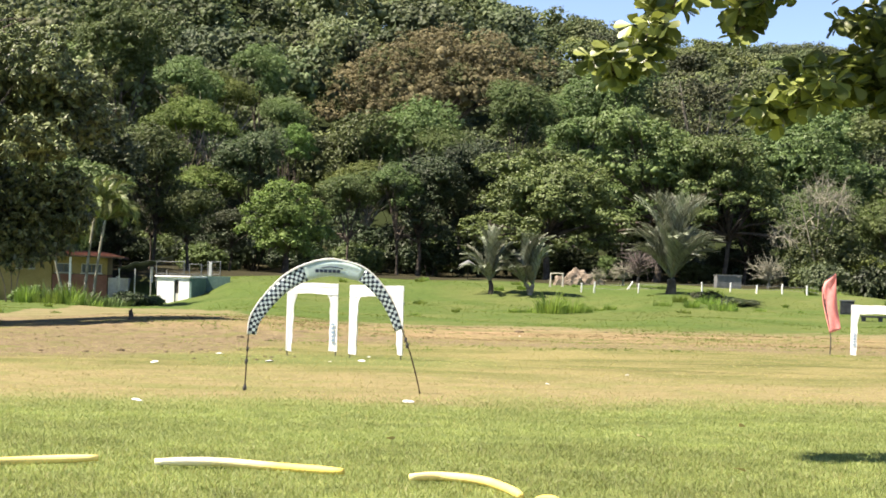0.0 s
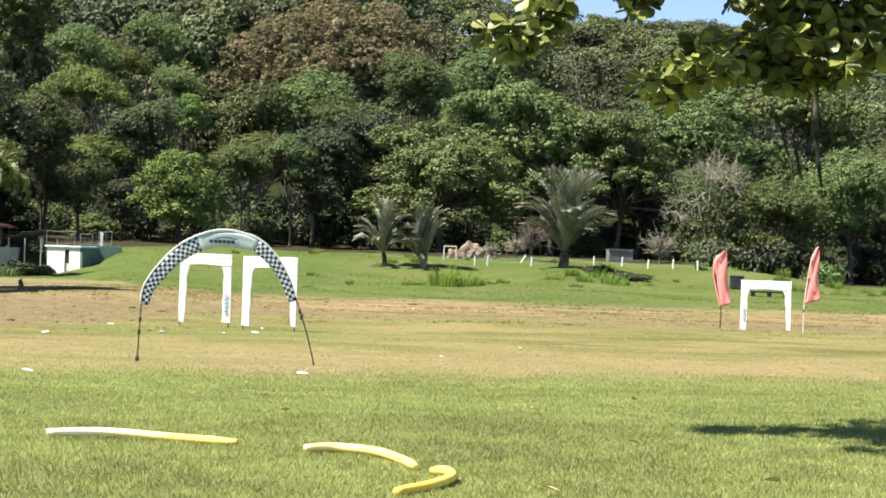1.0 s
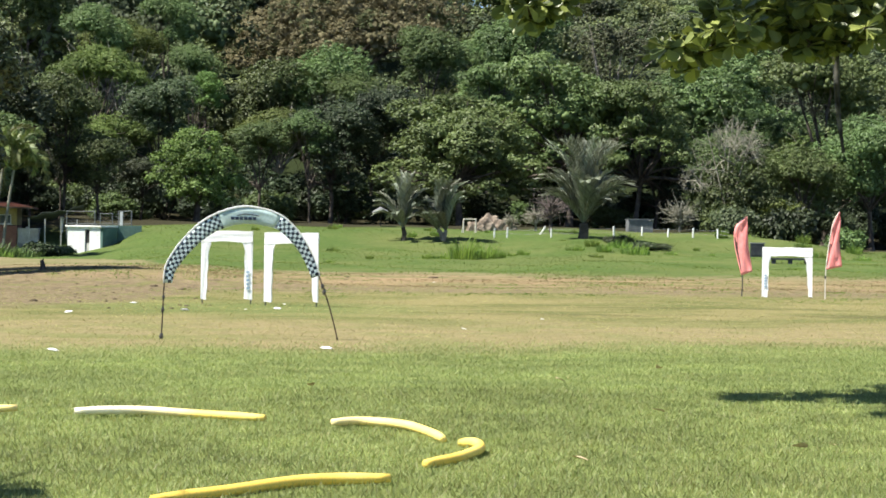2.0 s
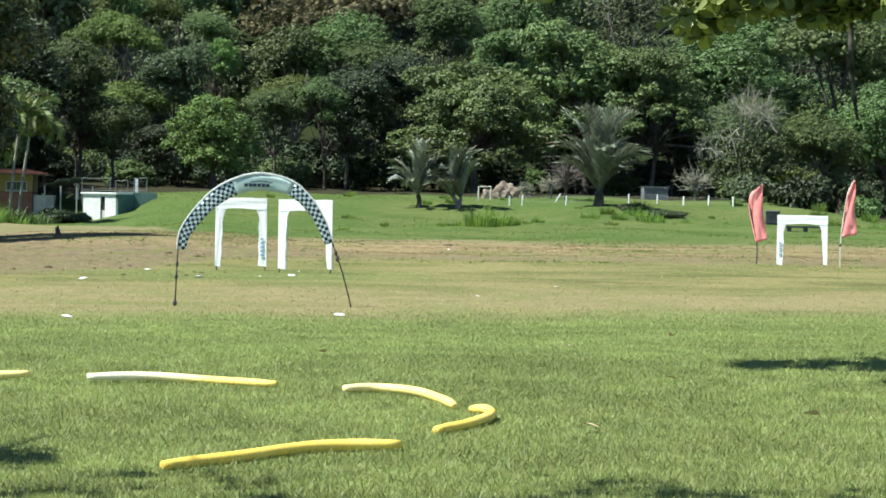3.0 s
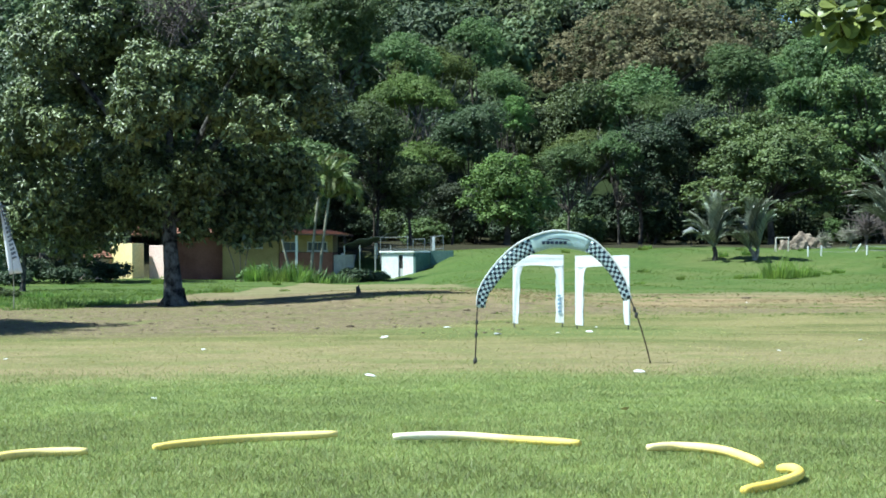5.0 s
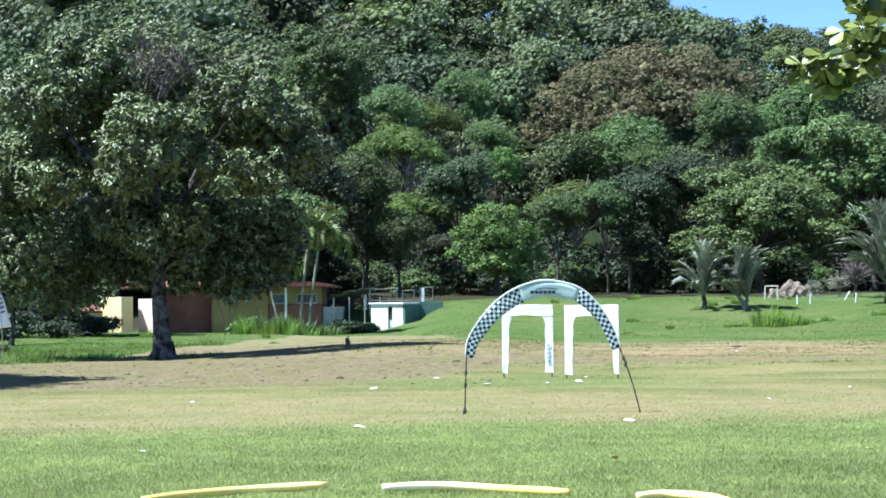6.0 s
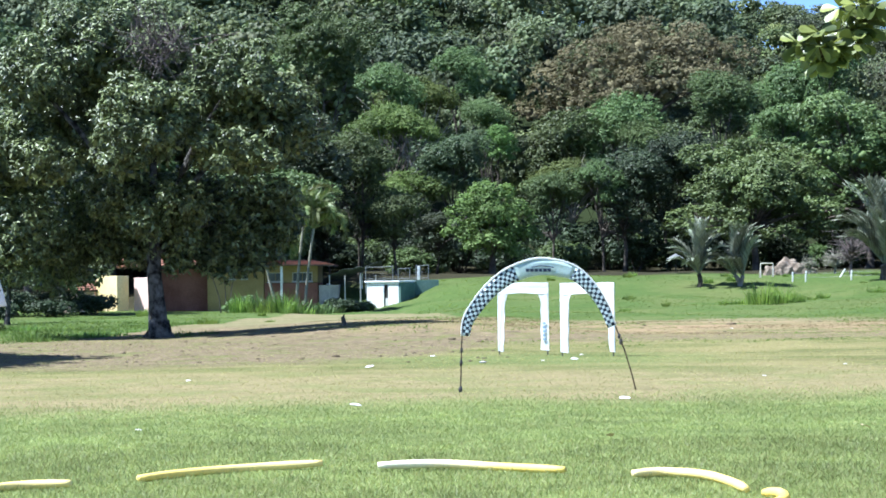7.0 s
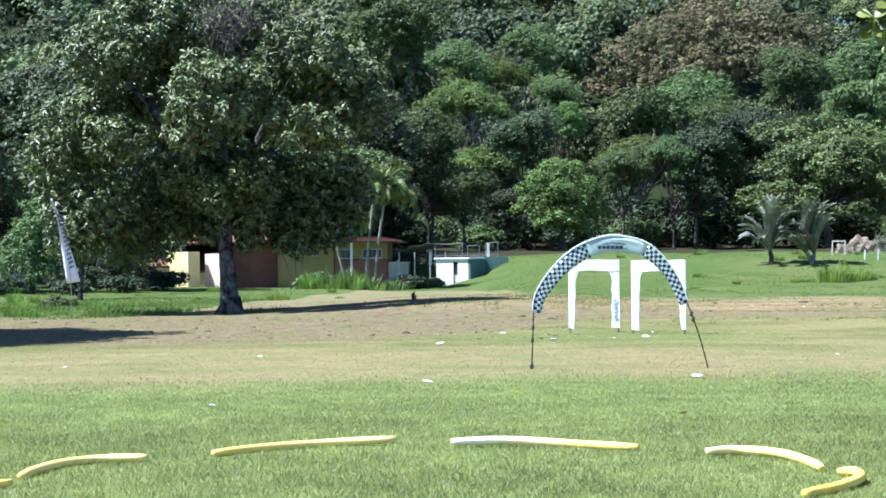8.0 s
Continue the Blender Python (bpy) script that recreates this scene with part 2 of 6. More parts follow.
M_LEAF_DEAD = surface("leaf_dry_fallen", (0.45, 0.33, 0.2), (0.6, 0.48, 0.32), rough=0.7)
M_PALM = foliage("palm_fronds", (0.100, 0.117, 0.074), (0.255, 0.27, 0.195), 0.45, 0.45, 0.15)
M_PALM_YELLOW = foliage("palm_fronds_yellowed", (0.075, 0.105, 0.03), (0.19, 0.20, 0.07), 0.5, 0.4, 0.25)
M_TWIG = surface("bare_twigs", (0.165, 0.158, 0.118), (0.29, 0.275, 0.21), rough=0.9)
M_TWIG_PURPLE = surface("dry_twigs_dull_purple", (0.09, 0.07, 0.07), (0.15, 0.12, 0.11), rough=0.9)
M_BARK = surface("bark", (0.05, 0.042, 0.034), (0.12, 0.10, 0.08), 2.0, 0.9, 0.15, 0.8, 14.0)
M_BARK_DARK = surface("bark_dark_blotched", (0.010, 0.009, 0.008), (0.130, 0.124, 0.112), 3.6, 0.9, 0.15, 0.8, 14.0)
M_BARK_PALE = surface("bark_pale", (0.16, 0.14, 0.11), (0.30, 0.27, 0.22), 2.0, 0.9, 0.15, 0.6, 14.0)
M_NOODLE = surface("yellow_foam", (0.87, 0.59, 0.095), (0.90, 0.66, 0.155), 2.0, 0.65, 0.3, 0.12, 90.0)
def bleached_foam(name, pale, far):
    """Yellow foam that the sun has paled along part of its length."""
    n = Nodes(name)
    p = n.local()
    x = n.add("ShaderNodeSeparateXYZ", Vector=p).outputs[0]
    along = n.math("ADD", x, n.math("MULTIPLY", n.math("SUBTRACT", n.noise(p, 3.0), 0.5), 0.7))
    colour = n.mix(n.ramp(along, -0.55, 0.35), pale, far)
    n.bump(n.noise(p, 90.0), 0.12, 0.02)
    return n.finish(n.hue(colour, val=n.ramp(n.noise(p, 25.0), 0.2, 0.8, 0.94, 1.05)), 0.65, 0.3)


M_NOODLE_PALE = bleached_foam("yellow_foam_bleached", (0.92, 0.83, 0.60), (0.89, 0.66, 0.16))
M_NOODLE_CREAM = bleached_foam("yellow_foam_faded", (0.91, 0.74, 0.35), (0.90, 0.66, 0.18))
M_NOODLE_LIGHT = bleached_foam("yellow_foam_light", (0.90, 0.65, 0.165), (0.91, 0.71, 0.27))
M_HOLE = surface("foam_hollow", (0.62, 0.44, 0.10), (0.68, 0.50, 0.13), rough=0.9)
M_CLOTH = surface("white_cloth", (0.86, 0.85, 0.85), (0.90, 0.89, 0.88), 3.0, 0.75, 0.2, 0.1, 60.0)
M_CLOTH_PALE = surface("pale_aqua_cloth", (0.42, 0.54, 0.53), (0.50, 0.61, 0.60), 3.0, 0.7, 0.2, 0.1, 60.0)
M_CHECK = checker_material("checkered_cloth", 1.0, (0.02, 0.035, 0.055), (0.62, 0.71, 0.73))
M_PRINT = surface("navy_print", (0.02, 0.03, 0.06), (0.03, 0.05, 0.09), rough=0.6)
M_PRINT_GREY = surface("faded_grey_print", (0.10, 0.11, 0.13), (0.22, 0.23, 0.25), rough=0.7)
M_PRINT_BLUE = surface("faded_blue_print", (0.30, 0.42, 0.55), (0.42, 0.52, 0.62), rough=0.7)
M_POLE_DARK = surface("dark_fibreglass", (0.025, 0.025, 0.028), (0.06, 0.055, 0.05), 8.0, 0.4, 0.5)
M_POLE_WORN = surface("weathered_pole", (0.022, 0.018, 0.014), (0.16, 0.115, 0.06), 16.0, 0.6, 0.3)
M_POLE_PALE = surface("pale_pole", (0.55, 0.50, 0.42), (0.68, 0.62, 0.55), 8.0, 0.5, 0.4)
M_RED = surface("coral_red_cloth", (0.80, 0.25, 0.235), (0.86, 0.34, 0.315), 4.0, 0.7, 0.2, 0.1, 50.0)
M_PLASTIC = surface("white_plastic", (0.80, 0.80, 0.80), (0.86, 0.86, 0.85), 3.0, 0.45, 0.45)
M_YELLOW_WALL = surface("ochre_plaster", (0.27, 0.205, 0.085), (0.35, 0.265, 0.115), 0.8, 0.9, 0.15, 0.2, 12.0)
M_CREAM_WALL = surface("pale_yellow_plaster", (0.81, 0.62, 0.30), (0.87, 0.70, 0.38), 0.8, 0.9, 0.15, 0.2, 12.0)
M_MAROON = surface("maroon_paint", (0.19, 0.085, 0.065), (0.25, 0.12, 0.09), 0.8, 0.85, 0.2, 0.15, 12.0)
M_PINK_WALL = surface("pale_pink_plaster", (0.76, 0.54, 0.47), (0.83, 0.63, 0.56), 0.8, 0.9, 0.15, 0.2, 12.0)
M_WHITEWASH = surface("whitewash", (0.72, 0.72, 0.69), (0.82, 0.82, 0.80), 1.2, 0.9, 0.15, 0.2, 14.0)
M_TEAL = surface("faded_teal_paint", (0.085, 0.15, 0.13), (0.13, 0.20, 0.175), 0.9, 0.9, 0.15, 0.2, 12.0)
M_CONCRETE = surface("concrete", (0.38, 0.37, 0.34), (0.52, 0.51, 0.47), 1.5, 0.9, 0.2, 0.3, 16.0)
M_DARK = surface("unlit_opening", (0.03, 0.028, 0.025), (0.05, 0.045, 0.04), rough=0.8)
M_GLASS = surface("dull_window_glass", (0.05, 0.06, 0.07), (0.08, 0.09, 0.10), 1.0, 0.15, 0.6)
M_TILE = surface("clay_roof_tiles", (0.17, 0.085, 0.06), (0.28, 0.14, 0.095), 2.5, 0.85, 0.2, 0.6, 9.0)
M_WIRE = surface("galvanised_wire", (0.16, 0.17, 0.18), (0.24, 0.25, 0.26), rough=0.5, spec=0.5, metal=0.4)
M_NET = surface("dark_shade_net", (0.05, 0.06, 0.055), (0.09, 0.10, 0.09), rough=0.9)
M_CLOD = surface("dry_earth_clods", (0.09, 0.07, 0.044), (0.17, 0.132, 0.084), 0.8, 0.95, 0.1, 0.5, 20.0)
M_ROCK = surface("sandy_rock", (0.14, 0.11, 0.085), (0.29, 0.24, 0.185), 1.6, 0.95, 0.1, 0.7, 8.0)
M_RUST = surface("dark_painted_metal", (0.02, 0.022, 0.025), (0.045, 0.048, 0.05), 3.0, 0.5, 0.4)
M_MOWER = surface("dull_grey_sheet", (0.12, 0.125, 0.125), (0.18, 0.185, 0.18), 2.0, 0.6, 0.3)


# ---- mesh helpers ----
def rounded(v):
    return v * v * (3 - 2 * v)


def array_mesh(name, verts, faces, mat, uvs=None, smooth=False):
    """A mesh from numpy arrays; all faces have the same number of corners."""
    me = bpy.data.meshes.new(name)
    n, k = faces.shape
    me.vertices.add(len(verts))
    me.vertices.foreach_set("co", np.ascontiguousarray(verts, dtype=np.float32).ravel())
    me.loops.add(n * k)
    me.loops.foreach_set("vertex_index", np.ascontiguousarray(faces, dtype=np.int32).ravel())
    me.polygons.add(n)
    me.polygons.foreach_set("loop_start", np.arange(0, n * k, k, dtype=np.int32))
    me.polygons.foreach_set("loop_total", np.full(n, k, dtype=np.int32))
    if smooth:
        me.polygons.foreach_set("use_smooth", np.ones(n, dtype=bool))
    me.update(calc_edges=True)
    me.validate()
    me.materials.append(mat)
    return me


def bm_mesh(name, bm, mat, smooth=False):
    bmesh.ops.recalc_face_normals(bm, faces=bm.faces)
    me = bpy.data.meshes.new(name)
    bm.to_mesh(me)
    bm.free()
    me.materials.append(mat)
    if smooth:
        me.polygons.foreach_set("use_smooth", np.ones(len(me.polygons), dtype=bool))
    return me


def part(name, bm, mat, parent, label="", smooth=False):
    me = bm if isinstance(bm, bpy.types.Mesh) else bm_mesh(name, bm, mat, smooth)
    ob = new(name, me)
    ob.parent = parent
    return tagged(ob, label)


def thing(name, place, label, category, group="", turn=0.0):
    ob = new(name)
    ob.empty_display_size = 0.2
    ob.location = place
    ob.rotation_euler = (0, 0, radians(turn))
    return tagged(ob, label, category, group)


def box(bm, lo, hi, bevel=0.0):
    made = bmesh.ops.create_cube(bm, size=1.0)["verts"]
    for v in made:
        v.co = Vector([lo[i] + (v.co[i] + 0.5) * (hi[i] - lo[i]) for i in range(3)])
    if bevel:
        edges = {e for v in made for e in v.link_edges}
        bmesh.ops.bevel(bm, geom=list(edges), offset=bevel, segments=2, affect="EDGES", profile=0.5)
    return made


def boxes(*spans, bevel=0.0):
    bm = bmesh.new()
    for lo, hi in spans:
        box(bm, lo, hi, bevel)
    return bm


def tube(bm, points, radii, sides=8, caps=True, squash=1.0):
    """A tube along points, with a radius at each."""
    pts = [Vector(p) for p in points]
    rings = []
    for i, p in enumerate(pts):
        way = (pts[min(i + 1, len(pts) - 1)] - pts[max(i - 1, 0)]).normalized()
        ref = Vector((0, 0, 1)) if abs(way.z) < 0.9 else Vector((1, 0, 0))
        side = way.cross(ref).normalized()
        up = side.cross(way)
        r = radii[i] if hasattr(radii, "__len__") else radii
        rings.append([bm.verts.new(p + (side * math.cos(a) + up * math.sin(a) * squash) * r) for a in (2 * math.pi * k / sides for k in range(sides))])
    for a, b in zip(rings, rings[1:]):
        for k in range(sides):
            bm.faces.new((a[k], a[(k + 1) % sides], b[(k + 1) % sides], b[k]))
    if caps:
        bm.faces.new(rings[0][::-1])
        bm.faces.new(rings[-1])
    return rings


def curve_points(points, steps):
    """A smooth line through a few points."""
    pts = [Vector(p) for p in points]
    pts = [2 * pts[0] - pts[1], *pts, 2 * pts[-1] - pts[-2]]
    out = []
    for a, b, c, d in zip(pts, pts[1:], pts[2:], pts[3:]):
        for k in range(steps):
            t = k / steps
            out.append(0.5 * (2 * b + (c - a) * t + (2 * a - 5 * b + 4 * c - d) * t * t + (3 * b - a - 3 * c + d) * t ** 3))
    out.append(pts[-2])
    return out


# ---- the lie of the land ----
def smooth_step(v):
    v = np.clip(v, 0.0, 1.0)
    return v * v * (3 - 2 * v)


def land(x, y):
    """Height of the ground."""
    x, y = np.asarray(x, dtype=float), np.asarray(y, dtype=float)
    side = smooth_step((x + 8.0) / 4.0)
    toe = 74.0 + 43.0 * smooth_step((4.0 - x) / 7.0)
    u = np.clip((y - toe) / (132.0 - toe), 0, 1)
    bank = np.where(u < 0.603, 0.72 * (u / 0.603) ** 1.3, np.interp(u, (0.603, 0.759, 1.0), (0.72, 1.68, 2.2)))
    court = np.clip((y - 126.0) / 22.0, 0, 1) * 2.2
    bank = bank * (1 - 0.62 * smooth_step((x - 40.0) / 11.0))
    z = bank * side + court * (1 - side)
    lat = 1.0 + 0.5 * smooth_step((98.0 - x) / 160.0) + 0.08 * smooth_step((x - 30.0) / 50.0)
    hill = 44.0 * smooth_step((y - 145.0) / 270.0) * lat * (1 - smooth_step((y - 430.0) / 500.0))
    ripple = 0.04 * np.sin(x * 0.31 + 1.3) * np.sin(y * 0.23) * smooth_step((y - 25.0) / 20.0)
    lumps = 0.10 * np.sin(x * 0.55 + 0.7 * np.sin(y * 0.3)) * np.sin(y * 0.41 + 2.0) * smooth_step((y - 72.0) / 12.0)
    swell = 0.32 * smooth_step((x + 9.0) / 9.0) * (1 - smooth_step((x - 1.5) / 5.0)) * smooth_step((y - 51.0) / 9.0) * (1 - smooth_step((y - 72.0) / 24.0))
    mound = 0.50 * np.exp(-(((x - 27.3) / 3.6) ** 2 + ((y - 111.5) / 6.5) ** 2))
    return z + hill + ripple + lumps + swell + mound


def at(x, y, up=0.0):
    return (x, y, float(land(x, y)) + up)


def ground():
    xs = np.concatenate([-np.geomspace(3000, 130, 24), np.linspace(-120, 160, 241), np.geomspace(170, 3000, 24)])
    ys = np.concatenate([-np.geomspace(3000, 12, 24), np.linspace(-10, 150, 241), np.linspace(153, 460, 80), np.geomspace(480, 4000, 24)])
    gx, gy = np.meshgrid(xs, ys)
    verts = np.stack([gx, gy, land(gx, gy)], -1).reshape(-1, 3)
    nx, ny = len(xs), len(ys)
    i = (np.arange(ny - 1)[:, None] * nx + np.arange(nx - 1)[None, :]).ravel()
    faces = np.stack([i, i + 1, i + nx + 1, i + nx], -1)
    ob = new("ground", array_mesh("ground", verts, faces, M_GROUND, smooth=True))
    return tagged(ob, "mown lawn, worn dry field and grassy bank below a wooded hill", "ground", kind="structure")


ground()


# ---- plants ----
def unit(v):
    return v / np.maximum(np.linalg.norm(v, axis=-1, keepdims=True), 1e-9)


def leaf_quads(rng, place, normal, axis, length, width, simple=False):
    """Diamond leaves, folded a little along the middle; plain three-cornered ones far off."""
    n = len(place)
    axis = unit(axis - normal * (axis * normal).sum(-1, keepdims=True))
    side = np.cross(normal, axis)
    size = rng.uniform(0.65, 1.3, (n, 1))
    tip = place + axis * length * size
    mid = place + axis * length * size * 0.45 + normal * width * 0.18 * size
    a, b = mid + side * width * 0.5 * size, mid - side * width * 0.5 * size
    if simple:
        verts = np.stack([a, tip, b - axis * length * 0.2 * size], 1).reshape(-1, 3)
        return verts, np.arange(3 * n).reshape(-1, 3)
    verts = np.stack([place, a, tip, b], 1).reshape(-1, 3)
    k = np.arange(n)[:, None] * 4
    return verts, np.concatenate([k + (0, 1, 2), k + (0, 2, 3)])


def ico(level):
    bm = bmesh.new()
    bmesh.ops.create_icosphere(bm, subdivisions=level, radius=1.0)
    v, f = np.array([q.co for q in bm.verts]), np.array([[q.index for q in g.verts] for g in bm.faces])
    bm.free()
    return v, f


ICO_V, ICO_F = ico(1)
BALL_V, BALL_F = ico(2)


def cap_ways(rng, n, out, reach):
    """Even directions round an outward one, n of them, down to the cosine reach."""
    i = np.arange(n) + 0.5
    h = 1 - (1 - reach) * i / n
    w = np.sqrt(np.maximum(0, 1 - h * h))
    turn = i * 2.399963 + rng.uniform(0, 6.28)
    side = unit(np.cross(out, (0.31, 0.87, 0.38)))
    third = np.cross(out, side)
    d = out * h[:, None] + side * (w * np.cos(turn))[:, None] + third * (w * np.sin(turn))[:, None]
    return unit(d + rng.normal(0, 0.12, (n, 3)))


def jagged(rng, centre, radius, shape, ball=None):
    """Closed, jagged little masses of leaves round the centres."""
    bv, bf = ball or (ICO_V, ICO_F)
    k, m = len(bv), len(centre)
    lump = bv[None] * rng.uniform(0.60, 1.25, (m, k, 1)) * radius * shape
    return (centre[:, None] + lump).reshape(-1, 3), (bf[None] + np.arange(m)[:, None, None] * k).reshape(-1, 3)


def crown_arrays(seed, lobes, subs, puffs, per, clump_r, leaf, slim=0.5, up=0.5, droop=0.4, low=-0.35, flat=0.8, sub=0.36, hull=0.66, simple=False, rosette=False, body=0.55, bare=0.0, inner=0, ball=None):
    """Limbs' lobes (x, y, z, radius, height factor), each with a number of boughs, each of them with puffs of leaves."""
    rng = np.random.default_rng(seed)
    lobes = np.asarray(lobes, dtype=float)
    size = np.sqrt((lobes[:, 3] ** 2).mean())
    centre, way = [], []
    for j, (x, y, z, r, tall) in enumerate(lobes):
        n = max(4, int(subs * (r / size) ** 1.5))
        shape = np.array((1, 1, tall))
        outs = cap_ways(rng, n, np.array((0.0, 0.0, 1.0)), low)
        for out in outs:
            spot = np.array((x, y, z)) + out * r * (1 - sub) * rng.uniform(0.85, 1.5) * shape
            deep = np.linalg.norm((spot - lobes[:, :3]) / (lobes[:, 3:4] * np.stack([np.ones(len(lobes))] * 2 + [lobes[:, 4]], -1)), axis=1)
            deep[j] = 9
            if deep.min() < 0.45 or rng.random() < bare:
                continue
            rr = r * sub * rng.uniform(0.7, 1.25)
            m = max(4, int(puffs * (rr / (size * sub)) ** 1.6))
            lead = unit(out + np.array((0, 0, up)))
            d = cap_ways(rng, m, lead, -0.25)
            centre.append(spot + d * rr * rng.normal(1.0, 0.12, (m, 1)) * (1, 1, 0.85 * tall ** 0.5))
            way.append(d)
    centre, way = np.concatenate(centre), np.concatenate(way)
    m = len(centre)
    axis0 = unit(way + np.array((0, 0, up * 0.6)))[:, None]
    big = rng.uniform(0.6, 1.4, (m, 1, 1)) * clump_r
    d = unit(rng.normal(size=(m, per, 3)))
    lean = (d * axis0).sum(-1, keepdims=True)
    d = unit(np.where(lean < -0.15, d - 1.7 * lean * axis0, d))
    if rosette:
        place = centre[:, None] + d * big * rng.uniform(0.05, 0.6, (m, per, 1))
        axis = d + 0.25 * rng.normal(size=(m, per, 3)) + np.array((0, 0, -droop))
        normal = unit(0.85 * axis0 + 0.38 * rng.normal(size=(m, per, 3)) + 0.3 * d + np.array((0, 0, 0.2)))
    else:
        place = centre[:, None] + d * big * (1, 1, flat) * rng.uniform(0.55, 1.3, (m, per, 1))
        normal = unit(0.5 * d + 0.6 * axis0 + 0.36 * rng.normal(size=(m, per, 3)) + np.array((0, 0, 0.25)))
        axis = 0.6 * rng.normal(size=(m, per, 3)) + 0.5 * d + np.array((0, 0, -droop))
    v, f = leaf_quads(rng, place.reshape(-1, 3), normal.reshape(-1, 3), axis.reshape(-1, 3), leaf, leaf * slim, simple)
    out = [(v, f)]
    if body:
        out.append(jagged(rng, centre, big * body, (1, 1, flat), ball))
    if hull:
        # twiggy inner mass of each lobe, in many small lumps
        pick = rng.choice(len(lobes), 22 * len(lobes), p=lobes[:, 3] ** 2 / (lobes[:, 3] ** 2).sum())
        r = lobes[pick, 3:4]
        spot = lobes[pick, :3] + unit(rng.normal(size=(len(pick), 3))) * r * rng.uniform(0.1, hull - 0.18, (len(pick), 1)) * np.stack([np.ones(len(pick))] * 2 + [lobes[pick, 4]], -1)
        out.append(jagged(rng, spot, r[:, None] * 0.16, (1, 1, 0.9)))
    if inner:
        pick = rng.choice(len(lobes), inner, p=lobes[:, 3] ** 2 / (lobes[:, 3] ** 2).sum())
        spot = lobes[pick, :3] + unit(rng.normal(size=(inner, 3))) * lobes[pick, 3:4] * rng.uniform(0.35, 0.8, (inner, 1)) * np.stack([np.ones(inner)] * 2 + [lobes[pick, 4]], -1)
        out.append(leaf_quads(rng, spot, unit(rng.normal(size=(inner, 3)) + (0, 0, 0.6)), rng.normal(size=(inner, 3)) - (0, 0, droop), leaf * 1.6, leaf * 1.6 * slim * 1.3, simple))
    at_face = np.cumsum([0] + [len(q[0]) for q in out])
    return np.concatenate([q[0] for q in out]), np.concatenate([q[1] + n for q, n in zip(out, at_face)])


def random_lobes(rng, radius, height, count, spread=0.55, size=(0.42, 0.66)):
    out = [(0, 0, height, radius * 0.62, 0.8)]
    for k in range(count):
        a = 2 * math.pi * (k + rng.uniform(-0.3, 0.3)) / count
        d = radius * rng.uniform(0.35, spread + 0.1)
        out.append((d * math.cos(a), d * math.sin(a), height + radius * rng.uniform(-0.45, 0.3), radius * rng.uniform(*size), rng.uniform(0.6, 0.9)))
    return out


def trunk_mesh(name, lobes, thick, mat, seed=0, sides=9, fork=0.5):
    """A tapered, slightly crooked trunk with roots and a limb into each lobe."""
    rng = np.random.default_rng(seed)
    bm = bmesh.new()
    top = max(l[2] for l in lobes)
    crook = lambda h: Vector((0.02 * top * math.sin(h * 0.9 + seed), 0.02 * top * math.cos(h * 0.7 + seed), h))
    low = min(l[2] - l[3] * l[4] for l in lobes)
    split = max(0.12 * top, min(low + 0.2 * top, top * fork))
    hs = [-0.25, 0.0, 0.15, 0.5, split * 0.5, split * 0.85, split]
    hs = sorted(hs)
    tube(bm, [crook(h) for h in hs], [thick * (1.75 if h < 0.05 else 1.35 if h < 0.3 else 1.08 if h < 0.7 else 0.95 - 0.1 * h / split) for h in hs], sides)
    for x, y, z, r, tall in lobes:
        a = crook(split * rng.uniform(0.72, 0.98))
        b = Vector((x, y, z))
        mid = a.lerp(b, 0.5) + Vector((0, 0, 0.12 * r)) + Vector(rng.normal(0, 0.06 * r, 3))
        line = curve_points([a, mid, b, b + (b - mid) * 0.35], 4)
        tube(bm, line, [thick * (0.55 - 0.48 * k / (len(line) - 1)) for k in range(len(line))], 6)
        for _ in range(3):
            c = b.lerp(a, rng.uniform(0.0, 0.45))
            e = b + Vector(rng.normal(0, 0.55 * r, 3))
            tube(bm, [c, c.lerp(e, 0.5) + Vector((0, 0, 0.1 * r)), e], [thick * 0.16, thick * 0.10, thick * 0.04], 5)
    return bm_mesh(name, bm, mat, True)


def tree(place, label, lobes, thick, leaf_mat, subs, puffs, per, clump_r, leaf, seed, bark=None, group="", category="tree", fork=0.5, **kw):
    root = thing("tree", place, label, category, group)
    part("trunk", trunk_mesh("trunk", lobes, thick, bark or M_BARK, seed, fork=fork), None, root)
    v, f = crown_arrays(seed, lobes, subs, puffs, per, clump_r, leaf, **kw)
    part("crown", array_mesh("crown", v, f, leaf_mat), None, root)
    return root


# -- the wood's edge: a few kinds of tree, each built once
EXTENT = {}


